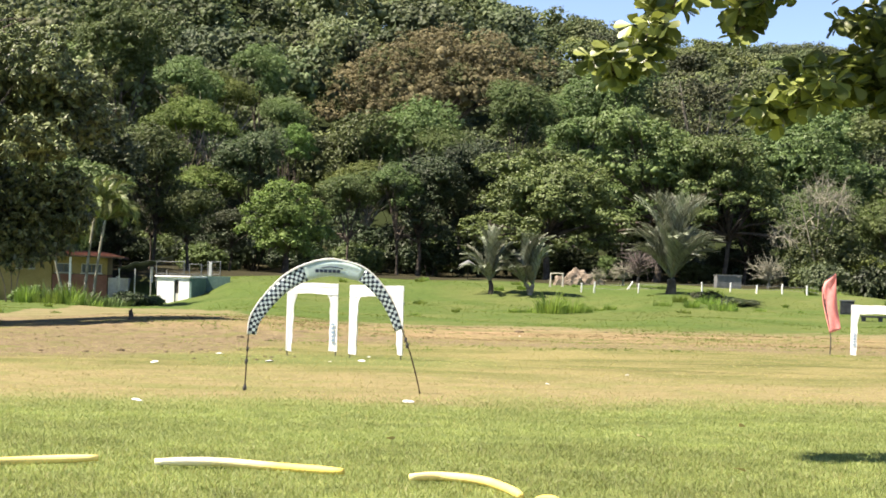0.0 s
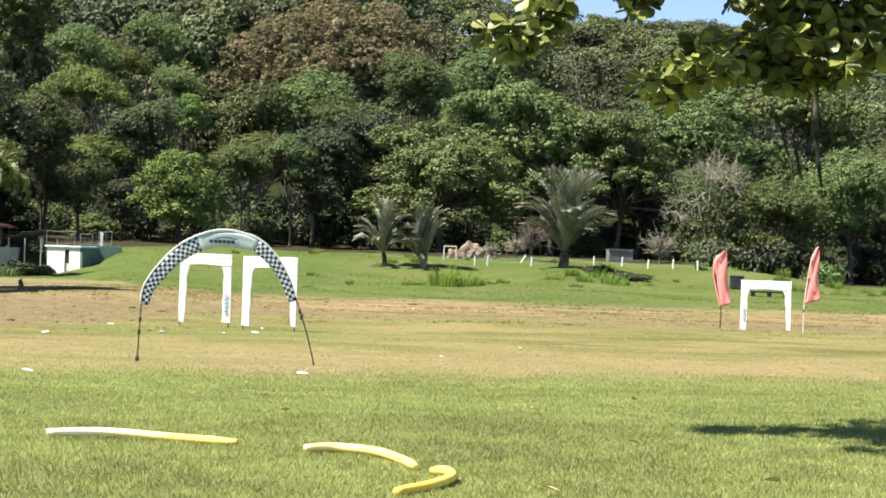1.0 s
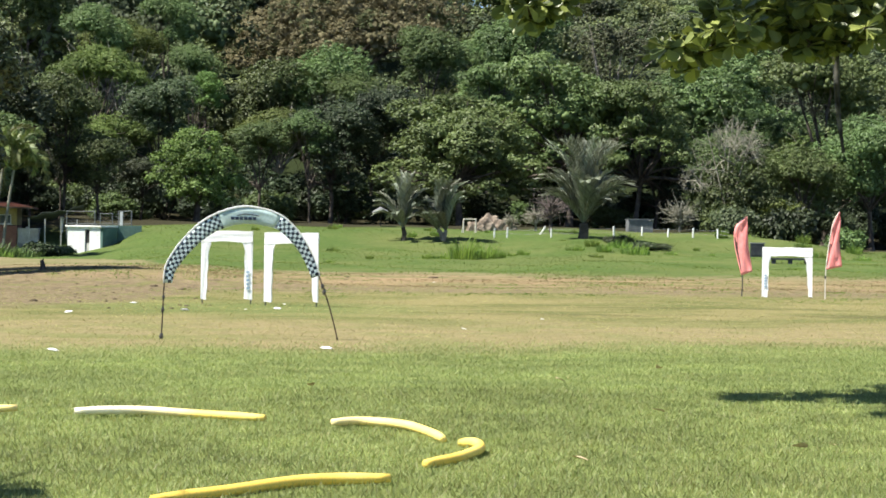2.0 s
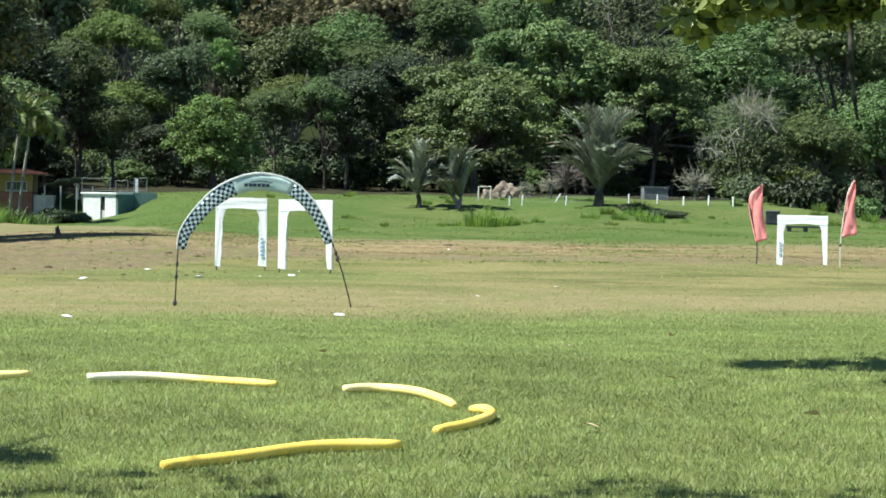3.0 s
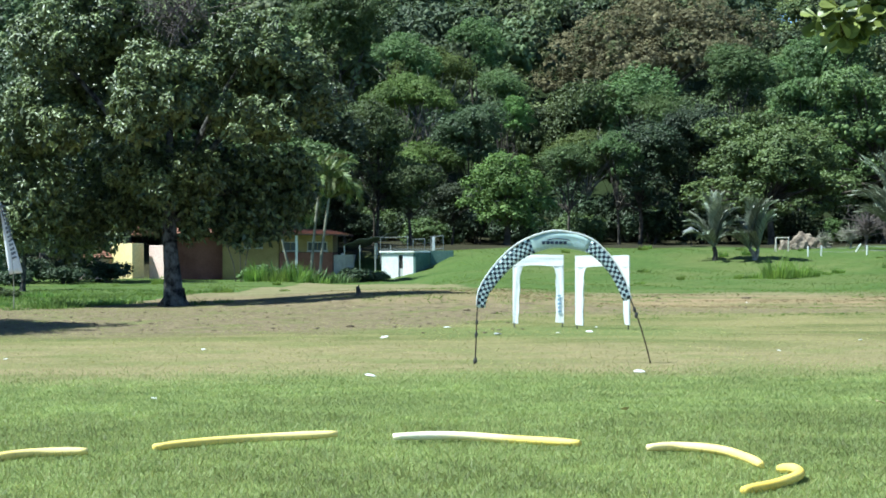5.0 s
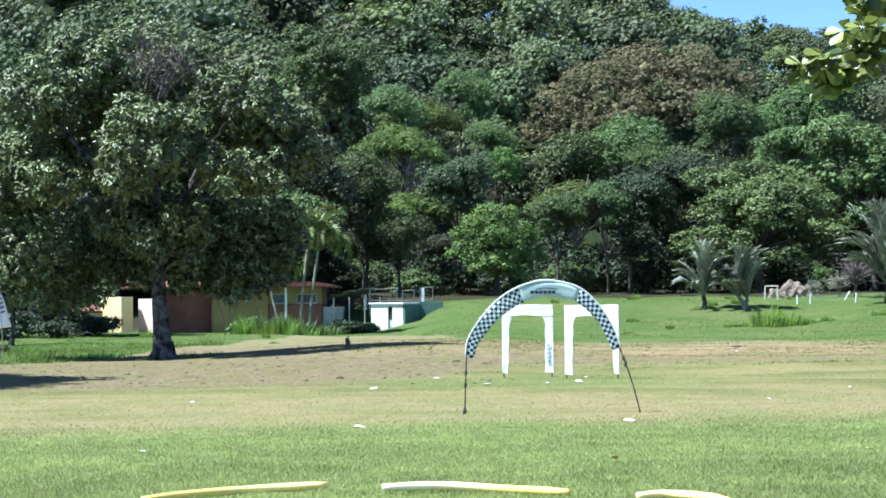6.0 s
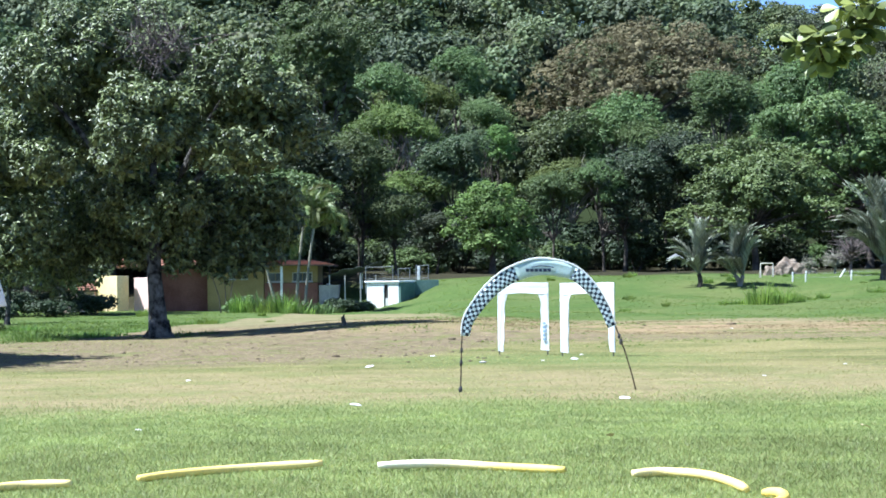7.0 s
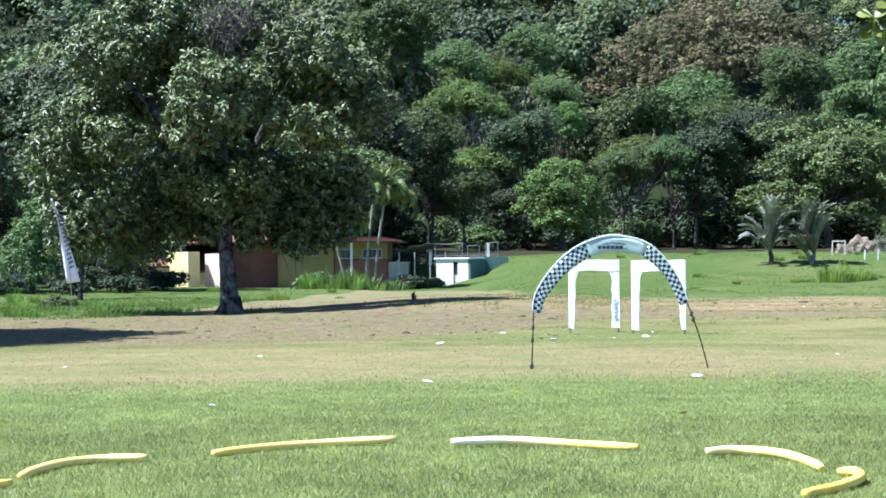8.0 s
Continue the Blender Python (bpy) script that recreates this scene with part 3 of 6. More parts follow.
def wood_kinds():
    kinds = {}
    rng = np.random.default_rng(5)
    spec = {
        # name: material, radius, crown height, lobes, boughs a lobe, puffs a bough, leaves a puff, puff radius, leaf size
        "dark_broad": (M_LEAF_DARK, 5.4, 8.0, 7, 8, 9, 20, 0.36, 0.28, "dense dark green broadleaf tree at the wood's edge"),
        "dark_tall": (M_LEAF_DARK, 4.4, 10.0, 6, 8, 9, 20, 0.34, 0.27, "tall dark green broadleaf tree in the wood"),
        # leaves darkened to stand in for the shade in the wood's gaps
        "deep_tall": (M_LEAF_SHADED, 4.4, 9.5, 7, 8, 9, 20, 0.34, 0.27, "tall tree with the wood's shade put into its leaf colour"),
        "mid_round": (M_LEAF_MID, 4.6, 7.5, 6, 8, 9, 20, 0.34, 0.25, "rounded mid-green broadleaf tree in the wood"),
        "mid_layered": (M_LEAF_MID, 5.0, 9.0, 8, 8, 9, 20, 0.36, 0.27, "layered mid-green broadleaf tree in the wood"),
        "light_layered": (M_LEAF_LIGHT, 5.2, 7.5, 12, 5, 8, 20, 0.34, 0.28, "broad layered olive-green tree with sunlit top"),
        "light_dome": (M_LEAF_LIGHT, 4.2, 8.0, 7, 9, 9, 20, 0.28, 0.20, "domed yellow-green broadleaf tree in the wood"),
        "bright_round": (M_LEAF_BRIGHT, 3.4, 5.2, 6, 8, 9, 20, 0.26, 0.21, "bright fresh green tree in front of the wood"),
        "bright_flat": (M_LEAF_BRIGHT, 4.6, 8.2, 7, 11, 9, 20, 0.27, 0.19, "feathery light green flat-topped tree in the wood"),
        "grey_thin": (M_LEAF_GREY, 4.0, 8.0, 6, 7, 6, 18, 0.32, 0.22, "thin grey-green tree with pale bark"),
    }
    for k, (name, (mat, rad, high, lobes, subs, puffs, per, cr, leaf, label)) in enumerate(spec.items()):
        lb = random_lobes(rng, rad, high, lobes)
        if name == "bright_round":
            lb = [(0, 0, 5.9, 1.5, 0.9), (-1.3, 0.2, 4.8, 1.3, 0.9), (1.4, 0, 4.6, 1.2, 0.9), (0.2, -1.4, 4.2, 1.4, 0.9), (-2.2, -0.3, 3.2, 1.2, 0.8), (2.2, 0, 3.0, 1.1, 0.8), (0, 1.3, 4.0, 1.5, 0.9), (0.5, -1.5, 2.6, 1.2, 0.8), (-1.2, -1.0, 2.2, 1.0, 0.8), (1.4, -0.8, 1.7, 1.0, 0.8)]
        elif name == "bright_flat":
            lb = [(x, y, 8.2 + h, r, 0.52) for x, y, h, r in ((0, 0, 0.9, 2.3), (2.4, 0.4, 0.1, 1.8), (-2.5, 0.2, 0.2, 1.9), (0.6, -2.3, 0.0, 1.9), (-1.0, 2.2, 0.2, 1.9), (3.6, -0.8, -0.7, 1.2), (-3.7, -0.9, -0.6, 1.3), (-1.4, -2.9, -0.8, 1.3), (2.2, 2.3, -0.3, 1.5))]
        elif name == "light_layered":
            lb = [(q[0], q[1], q[2], q[3] * 0.72, 0.62) for q in lb]
            for ring, count, size in ((0.86, 9, 0.26), (0.62, 7, 0.30)):
                for j in range(count):
                    a = 2 * math.pi * (j + rng.uniform(-0.3, 0.3)) / count
                    lb.append((rad * ring * math.cos(a), rad * ring * math.sin(a), high * (0.52 if ring > 0.7 else 0.72) + rng.uniform(-1.2, 0.8), rad * size, 0.6))
        else:
            for _ in range(6):
                a = rng.uniform(0, 6.28)
                lb.append((rad * 0.55 * math.cos(a), rad * 0.55 * math.sin(a), high * rng.uniform(0.42, 0.66), rad * 0.36, 0.8))
        kinds[name] = tree((0, -400, -60), label, lb, 0.22, mat, subs, puffs, per, cr, leaf, 100 + k, M_BARK_PALE if "grey" in name or "flat" in name else M_BARK,
                           flat=0.55 if "flat" in name or "layered" in name else 0.8, slim=0.6, simple=True, bare=0.25 if "thin" in name else 0.0, hull=0.0 if "thin" in name else 0.66)
        crown = [c for c in kinds[name].children if c.name.startswith("crown")][0].data
        co = np.array([q.co for q in crown.vertices])
        EXTENT[name] = (np.percentile(co[:, 0], 98) - np.percentile(co[:, 0], 2), np.percentile(co[:, 2], 99.5))
    return kinds


KINDS = wood_kinds()
USED = set()
EYE = 1.55


def plant(kind, x, y, scale, turn, up=0.0, squash=1.0):
    """A tree of a kind at a place; the first of a kind is the one that was built."""
    place = pose(*at(x, y, up), 0, 0, turn) @ Matrix.Diagonal((scale, scale, scale * squash, 1))
    ob = KINDS[kind] if kind not in USED else copy_thing(KINDS[kind], place)
    for child in ob.children:
        child.location.z, child.scale.z = 0.0, 1.0
    USED.add(kind)
    ob.matrix_basis = place
    tagged(ob, group="trees of the wood")
    return ob


# trees that can be told apart: kind, x, y, height of the top in the world, width of the crown, height of its lower edge
CROWNS = [
    ("bright_round", 5.7, 141, 9.0, 6.1, 3.0), ("mid_round", -1.4, 142, 8.8, 4.8, 3.9), ("bright_flat", -1.6, 170, 17.6, 8.2, 14.0), ("bright_flat", 0.3, 186, 21.6, 7.7, 18.4),
    ("light_dome", 5.1, 200, 26.3, 5.5, 19.9), ("light_dome", 6.7, 176, 18.5, 4.2, 15.2), ("bright_round", 7.7, 171, 15.7, 3.1, 13.1), ("dark_broad", 3.5, 166, 14.7, 5.5, 11.4),
    ("light_dome", 18.5, 176, 18.8, 7.8, 13.0), ("light_dome", 20.6, 172, 16.2, 4.1, 12.9), ("light_dome", 14.8, 150, 11.2, 3.7, 6.0), ("mid_round", 11.1, 151, 10.5, 4.2, 6.1),
    # the three near-black trees are added to make the gaps look shaded
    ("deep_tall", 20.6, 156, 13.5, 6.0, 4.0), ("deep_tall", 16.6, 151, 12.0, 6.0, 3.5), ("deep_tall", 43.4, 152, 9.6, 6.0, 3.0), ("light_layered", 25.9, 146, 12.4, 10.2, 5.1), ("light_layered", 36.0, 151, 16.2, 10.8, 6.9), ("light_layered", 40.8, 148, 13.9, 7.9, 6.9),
    ("light_layered", 34.4, 176, 17.5, 7.0, 13.3), ("light_dome", -6.1, 168, 14.8, 5.0, 10.7), ("mid_round", -4.3, 150, 10.4, 3.4, 5.7), ("mid_layered", 30.7, 190, 22.5, 6.3, 15.7),
    ("light_dome", 59.4, 156, 19.0, 10.1, 9.1), ("light_dome", 51.5, 139.5, 8.7, 5.9, 1.8), ("mid_round", 57.5, 141, 11.5, 7.9, 1.0), ("mid_layered", 55.0, 172, 19.0, 10.4, 11.7),
    ("mid_round", -8.8, 190, 29.3, 9.5, 23.2), ("mid_round", -3.8, 143, 12.9, 5.0, 7.7), ("light_dome", -2.0, 178, 22.2, 5.8, 17.5), ("dark_tall", -6.4, 146, 7.2, 3.7, 2.6),
    ("mid_layered", 45.1, 215, 27.7, 9.9, 21.8), ("grey_thin", 53.2, 205, 25.6, 8.3, 20.7), ("dark_tall", 1.9, 148, 7.1, 3.4, 2.8),
    ("mid_layered", 66.4, 200, 25.7, 9.6, 20.8),
]
for k, (kind, x, y, top, wide, low) in enumerate(CROWNS):
    size = wide / EXTENT[kind][0]
    stretch = (top - float(land(x, y))) / (EXTENT[kind][1] * size)
    ob = plant(kind, x, y, size, 61 * k, squash=min(1.0, stretch))
    if stretch > 1:
        # a longer bole under the same crown
        for child in ob.children:
            if child.name.startswith("crown"):
                child.location.z = (stretch - 1) * EXTENT[kind][1]
            else:
                child.scale.z = stretch
CROWNS.append(("russet", 27.1, 228, 42.0, 30.0, 21.7))


def headroom(x, y, half):
    """How high a tree may stand here without hiding a crown farther up the slope."""
    free = 99.0
    for _, cx, cy, top, wide, low in CROWNS:
        if cy > y + 3 and abs(x / y - cx / cy) < (0.42 * wide) / cy + 0.7 * half / y:
            free = min(free, EYE + (low - EYE) * y / cy)
    return free


# the rest of the wood's edge, in loose rows, with two deep gaps in it
DARK_GAPS = ((0.100, 0.150), (0.271, 0.306))
rng = np.random.default_rng(21)
names = ["dark_broad", "dark_tall", "mid_round", "mid_layered", "dark_broad", "mid_round", "mid_layered", "mid_round", "bright_flat"]
for row, y0 in enumerate((147, 155, 164, 174, 186)):
    lo, hi = -0.29 * y0, 0.46 * y0
    for x0 in np.arange(lo, hi, 7.8):
        x, y = x0 + rng.uniform(-2.2, 2.2), y0 + rng.uniform(-3, 3)
        kind = names[int(rng.integers(0, 6 if row < 2 else 9))]
        size, tall, turn = rng.uniform(0.8, 1.12), rng.uniform(0.85, 1.1), rng.uniform(0, 360)
        if row < 3 and any(a < x / y < b for a, b in DARK_GAPS):
            continue
        if any(abs(x - e[1]) < 3.6 and abs(y - e[2]) < 4 for e in CROWNS):
            continue
        room = (headroom(x, y, EXTENT[kind][0] * size * 0.5) - float(land(x, y))) / ((EXTENT[kind][1] + (1.6 if row < 2 else 0.0)) * size * tall)
        if room < (0.8 if row < 2 else 0.4):
            continue
        shrink = min(1.0, room)
        ob = plant(kind, x, y, size * shrink ** 0.6, turn, squash=tall * shrink ** 0.4)
        if row < 2:
            # clear boles at the wood's edge
            for child in ob.children:
                if child.name.startswith("crown"):
                    child.location.z = 1.6
                else:
                    child.scale.z = 1.2


def shrub(place, label, radius, height, mat, seed, leaf=0.3, group="undergrowth", per=26, slim=0.55, simple=False):
    """A bush: several stems and leaves down to the ground."""
    rng = np.random.default_rng(seed)
    root = thing("shrub", place, label, "shrub", group)
    lb = [(radius * 0.45 * math.cos(a), radius * 0.45 * math.sin(a), height * rng.uniform(0.35, 0.62), radius * rng.uniform(0.5, 0.7), height / radius * 0.62) for a in (0.5, 2.2, 3.9, 5.4)]
    bm = bmesh.new()
    for x, y, z, r, tall in lb:
        tube(bm, [(x * 0.15, y * 0.15, -0.15), (x * 0.5, y * 0.5, z * 0.5), (x, y, z)], [0.07, 0.05, 0.02], 6)
    part("stem", bm, M_BARK, root)
    v, f = crown_arrays(seed, lb, 7, 6, per // 2, radius * 0.17, leaf, slim=slim, low=-0.8, simple=simple)
    v[:, 2] = np.maximum(v[:, 2], 0.02)
    part("foliage", array_mesh("foliage", v, f, mat), None, root)
    return root


def scatter(made, spots, group=""):
    """Copies of some things at (x, y, size, height factor), in turn; the first spots take the built ones."""
    for k, (x, y, s, tall) in enumerate(spots):
        m = pose(*at(x, y), 0, 0, 77 * k) @ Matrix.Diagonal((s, s, s * tall, 1))
        ob = made[k] if k < len(made) else copy_thing(made[k % len(made)], m)
        ob.matrix_basis = m


# first and third kind: shade under the trees painted into the leaves
UNDER = [shrub((0, 0, 0), "undergrowth bush at the wood's edge, leaf colour darkened for shade", 2.2, 3.0, M_LEAF_SHADED, 401, 0.28, per=52, simple=True),
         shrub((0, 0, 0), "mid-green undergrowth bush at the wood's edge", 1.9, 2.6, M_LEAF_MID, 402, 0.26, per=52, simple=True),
         shrub((0, 0, 0), "tall thicket under the trees, leaf colour darkened for shade", 2.4, 4.4, M_LEAF_SHADED, 403, 0.28, per=52, simple=True)]
rng = np.random.default_rng(55)
spots = []
for y0, gap in ((153.5, 4.4), (160.0, 4.2), (169.0, 4.8)):
    for x0 in np.arange(-0.29 * y0, 0.46 * y0, gap):
        spots.append((x0 + rng.uniform(-1.2, 1.2), y0 + rng.uniform(-2, 2), rng.uniform(0.7, 1.2), rng.uniform(0.75, 1.15)))
scatter(UNDER, spots)


# the hill's outline: bearing, and the slope up to the tree tops
SKYLINE = ((0.10, 0.134, 0.148, 0.173, 0.209, 0.246, 0.293, 0.337), (0.20, 0.1580, 0.1535, 0.1495, 0.1455, 0.1360, 0.135, 0.136))


def far_woods():
    """The wooded hillside beyond, in one mesh a hue: nobody could count these trees."""
    rng = np.random.default_rng(33)
    hues = [(M_FAR_DARK, "far_woods"), (M_FAR_MID, "far_woods")]
    lump = (np.array([(1, 0, 0), (-1, 0, 0), (0, 1, 0), (0, -1, 0), (0, 0, 1), (0, 0, -1)], dtype=float), np.array([(0, 2, 4), (2, 1, 4), (1, 3, 4), (3, 0, 4), (2, 0, 5), (1, 2, 5), (3, 1, 5), (0, 3, 5)]))
    base, distant = [], []
    for k in range(6):
        lb = random_lobes(rng, 4.6, 7.5, 6)
        base.append(crown_arrays(300 + k, lb, 4, 5, 13, 0.55, 0.46, slim=0.6, flat=0.8, low=-0.1, simple=True, body=0.58, ball=lump))
        distant.append(crown_arrays(300 + k, lb, 4, 5, 8, 0.58, 0.58, slim=0.62, flat=0.8, low=-0.1, simple=True, body=0.58, ball=lump))
    verts, faces, count = [[] for _ in hues], [[] for _ in hues], [0] * len(hues)
    y = 194.0
    while y < 425:
        for x0 in np.arange(-0.275 * y, 0.455 * y, 8.4):
            x, yy = x0 + rng.uniform(-3, 3), y + rng.uniform(-7, 7)
            h = int(rng.integers(0, 2))
            v, f = (base if y < 255 else distant)[int(rng.integers(0, 6))]
            s, a, tall = rng.choice([0.75, 0.95, 1.15, 1.4, 1.75]) * rng.uniform(0.9, 1.1), rng.uniform(0, 6.28), rng.uniform(0.75, 1.45)
            s, tall = (min(s, 1.0), min(tall, 0.95)) if x / yy > 0.16 else (s, min(tall, 1.6 / s))
            room = (headroom(x, yy, 4.0 * s) - float(land(x, yy))) / (12.0 * s * tall)
            crest = EYE + yy * float(np.interp(x / yy, SKYLINE[0], SKYLINE[1])) * rng.uniform(0.965, 1.02)
            room = min(room, (crest - float(land(x, yy))) / (11.0 * s * tall))
            if room < 0.3:
                continue
            if room < 1:
                s, tall = s * room ** 0.6, tall * room ** 0.4
            c, sn = math.cos(a), math.sin(a)
            w = np.stack([(v[:, 0] * c - v[:, 1] * sn) * s + x, (v[:, 0] * sn + v[:, 1] * c) * s + yy, v[:, 2] * s * tall + float(land(x, yy))], -1)
            verts[h].append(w)
            faces[h].append(f + count[h])
            count[h] += len(v)
        y += 12.0
    # low growth along the crest
    for x in np.arange(-40.0, 190.0, 5.5):
        yy = 414.0 + rng.uniform(-4, 4)
        v, f = distant[int(rng.integers(0, 6))]
        w = v * (0.8, 0.8, 0.55) + (x, yy, float(land(x, yy)) - 2.2)
        verts[0].append(w)
        faces[0].append(f + count[0])
        count[0] += len(v)
    for (mat, name), v, f in zip(hues, verts, faces):
        ob = new(name, array_mesh(name, np.concatenate(v), np.concatenate(f), mat))
        tagged(ob, "dense tropical forest covering the hillside", "forest", kind="stuff")


far_woods()

# the great russet crown on the slope
lobes = [(0.0, 0, 14.2, 5.0, 0.75), (-6.5, -1, 12.2, 4.6, 0.75), (-11.3, -2, 9.5, 3.9, 0.75), (-13.2, -3, 7.0, 2.8, 0.75), (5.7, 0, 14.2, 4.6, 0.75), (10.4, 0, 13.3, 3.2, 0.75), (-3.6, -5, 9.3, 3.7, 0.75), (2.7, -5, 10.3, 3.9, 0.75), (-8.6, -5, 7.4, 3.1, 0.75), (7.6, -3, 10.4, 3.4, 0.75), (-0.2, 4, 12.6, 5.4, 0.75)]
tree(at(27.1, 228), "huge domed forest tree with russet-brown flowering crown", lobes, 0.55, M_LEAF_BROWN, 17, 11, 22, 0.46, 0.27, 71, flat=0.7, slim=0.6, low=-0.25, sub=0.32, simple=True)

# the mango tree on the field: sunlit domes above, a hanging dark skirt of leaves below
domes = [(-0.01, -2.6, 6.38, 1.5, 1.0), (-0.65, -3.0, 5.51, 1.01, 1.0), (-2.1, 0.3, 8.89, 1.43, 1.0), (-3.61, -0.8, 7.98, 1.37, 1.0), (-2.92, 1.4, 9.67, 1.09, 1.0), (-4.94, -0.9, 5.34, 1.16, 1.0),
         (-3.09, -1.8, 5.35, 1.0, 0.9), (2.47, -0.6, 7.93, 1.27, 1.0), (3.55, 0.2, 7.2, 1.25, 1.0), (2.21, -2.6, 5.67, 0.89, 1.0), (0.91, -2.4, 7.16, 0.85, 0.9), (4.33, 0.6, 6.42, 0.93, 1.1),
         (0.72, 1.6, 9.56, 0.77, 1.2), (-0.43, 2.6, 8.58, 2.23, 0.9), (-3.22, 2.4, 6.92, 2.04, 0.9), (2.53, 2.6, 6.69, 2.04, 0.9), (3.13, -1.4, 5.57, 0.96, 1.0), (-5.54, -0.6, 4.57, 0.7, 1.4),
         (-5.0, 1.5, 4.7, 1.15, 1.1), (-4.4, 1.4, 6.1, 1.3, 1.0), (-5.2, 0.7, 3.5, 0.85, 1.2)]
skirt = [(-4.06, -0.5, 3.37, 1.32, 1.1), (-0.3, 1.6, 4.24, 1.51, 0.9), (2.36, 1.8, 3.69, 1.34, 1.0), (-4.62, -0.8, 2.49, 0.79, 1.3), (0.78, 0.0, 3.37, 0.78, 1.1), (2.16, 1.0, 2.51, 0.67, 1.2),
         (-3.16, 2.0, 2.67, 0.99, 1.1), (-1.43, 1.9, 3.55, 0.98, 0.9), (3.59, 2.2, 4.23, 0.99, 1.2), (-2.24, 3.6, 4.18, 1.47, 0.9), (1.07, 3.8, 4.34, 1.48, 0.9), (-3.44, 0.6, 1.94, 0.49, 1.4),
         (-0.49, 0.3, 2.7, 0.59, 1.0), (0.68, 0.3, 2.51, 0.59, 1.0), (1.73, 0.8, 2.43, 0.63, 1.1), (2.84, 1.2, 2.69, 0.78, 1.1), (-1.74, 1.0, 2.99, 0.67, 1.0), (-5.12, -0.6, 3.03, 0.7, 1.3),
         (3.87, 1.8, 3.5, 0.71, 1.2)]
mango = thing("tree", at(-8.08, 60.5), "large mango tree with a dense drooping glossy crown", "tree")
bm = bmesh.new()
tube(bm, curve_points([(0.10, 0, -0.25), (0.06, 0, 0.06), (0.03, 0, 0.5), (0.0, 0, 1.1), (-0.06, 0.02, 1.8), (-0.10, 0.1, 2.7), (-0.2, 0.3, 3.6)], 3),
     [0.44, 0.42, 0.39, 0.355, 0.335, 0.32, 0.305, 0.295, 0.28, 0.265, 0.25, 0.24, 0.23, 0.225, 0.22, 0.215, 0.21, 0.205, 0.20], 12)
for turn, reach in ((0.4, 0.75), (1.9, 0.6), (2.9, 0.8), (4.2, 0.65), (5.4, 0.7)):
    c, sn = math.cos(turn), math.sin(turn)
    tube(bm, [(0.05 + 0.22 * c, 0.22 * sn, 0.55), (0.06 + 0.32 * c, 0.32 * sn, 0.14), (0.06 + 0.7 * reach * c, 0.7 * reach * sn, -0.06)], [0.12, 0.12, 0.05], 7)
for x, y, z, r, tall in skirt[1:3] + domes[13:16] + domes[3:4] + domes[7:8]:
    start, end = Vector((-0.08, 0.1, 2.2 + 0.12 * z)), Vector((x, y, z))
    line = curve_points([start, start.lerp(end, 0.5) + Vector((0, 0, 0.35)), end], 4)
    tube(bm, line, [0.16 - 0.12 * k / (len(line) - 1) for k in range(len(line))], 7)
part("trunk", bm, M_BARK_DARK, mango, "dark trunk with pale blotches and spreading roots", smooth=True)
v1, f1 = crown_arrays(72, domes, 14, 16, 16, 0.19, 0.17, slim=0.38, up=0.4, droop=0.5, low=-0.45, sub=0.30, hull=0.6, rosette=True, body=0.4, inner=9000)
v2, f2 = crown_arrays(73, skirt, 11, 8, 13, 0.20, 0.16, slim=0.36, up=-0.2, droop=0.9, low=-0.95, sub=0.4, hull=0.55, rosette=True, body=0.35, inner=11000)
hem = [(-1.6, 1.2, 3.15, 0.75, 0.9), (-0.9, 1.8, 3.0, 0.75, 0.9), (-0.25, -0.9, 3.7, 0.7, 0.9), (0.5, 1.6, 3.05, 0.75, 0.9), (1.2, 1.9, 2.95, 0.75, 0.9), (1.9, 1.9, 2.95, 0.75, 0.9), (2.6, 1.9, 3.0, 0.75, 1.0), (3.3, 2.0, 3.15, 0.7, 1.1),
       (0.2, 2.6, 3.6, 0.9, 0.9), (-2.6, 1.6, 3.0, 0.8, 1.0), (-3.4, 0.8, 2.7, 0.7, 1.2), (1.0, -0.6, 4.2, 0.8, 0.9), (-1.3, -0.6, 4.3, 0.8, 0.9)]
v3, f3 = crown_arrays(74, hem, 12, 9, 13, 0.20, 0.16, slim=0.36, up=-0.2, droop=0.9, low=-0.95, sub=0.4, hull=0.5, rosette=True, body=0.35, inner=8000)
part("crown", array_mesh("crown", np.concatenate([v1, v2, v3]), np.concatenate([f1, f2 + len(v1), f3 + len(v1) + len(v2)]), M_LEAF_MANGO), None, mango)
bm = bmesh.new()
rng = np.random.default_rng(8)
for _ in range(170):
    a = Vector((0.25 + rng.normal(0, 0.5), -1.25 + rng.normal(0, 0.25), 9.0 + rng.normal(0, 0.35)))
    b = a + Vector(rng.normal(0, 0.55, 3)) + Vector((0, -0.2, 0.25))
    tube(bm, [a, a.lerp(b, 0.5) + Vector((0, 0, 0.06)), b], [0.014, 0.010, 0.005], 3, caps=False)
part("dry_brush", bm, M_TWIG_PURPLE, mango, "bare dull purple twigs in the crown")


# a smaller dark tree beside it, its leaves hanging low
hanging = [(0.22, 0, 2.67, 1.19, 1.0), (1.66, -0.3, 2.41, 1.19, 1.0), (2.85, 0, 2.02, 0.95, 0.9), (1.03, 0.4, 3.92, 1.44, 1.0), (-0.69, -0.2, 2.3, 0.85, 1.2), (2.25, 0.6, 3.29, 1.12, 1.0), (3.68, 0.3, 2.27, 0.75, 1.0), (0.11, 0.6, 4.57, 1.12, 1.0)]
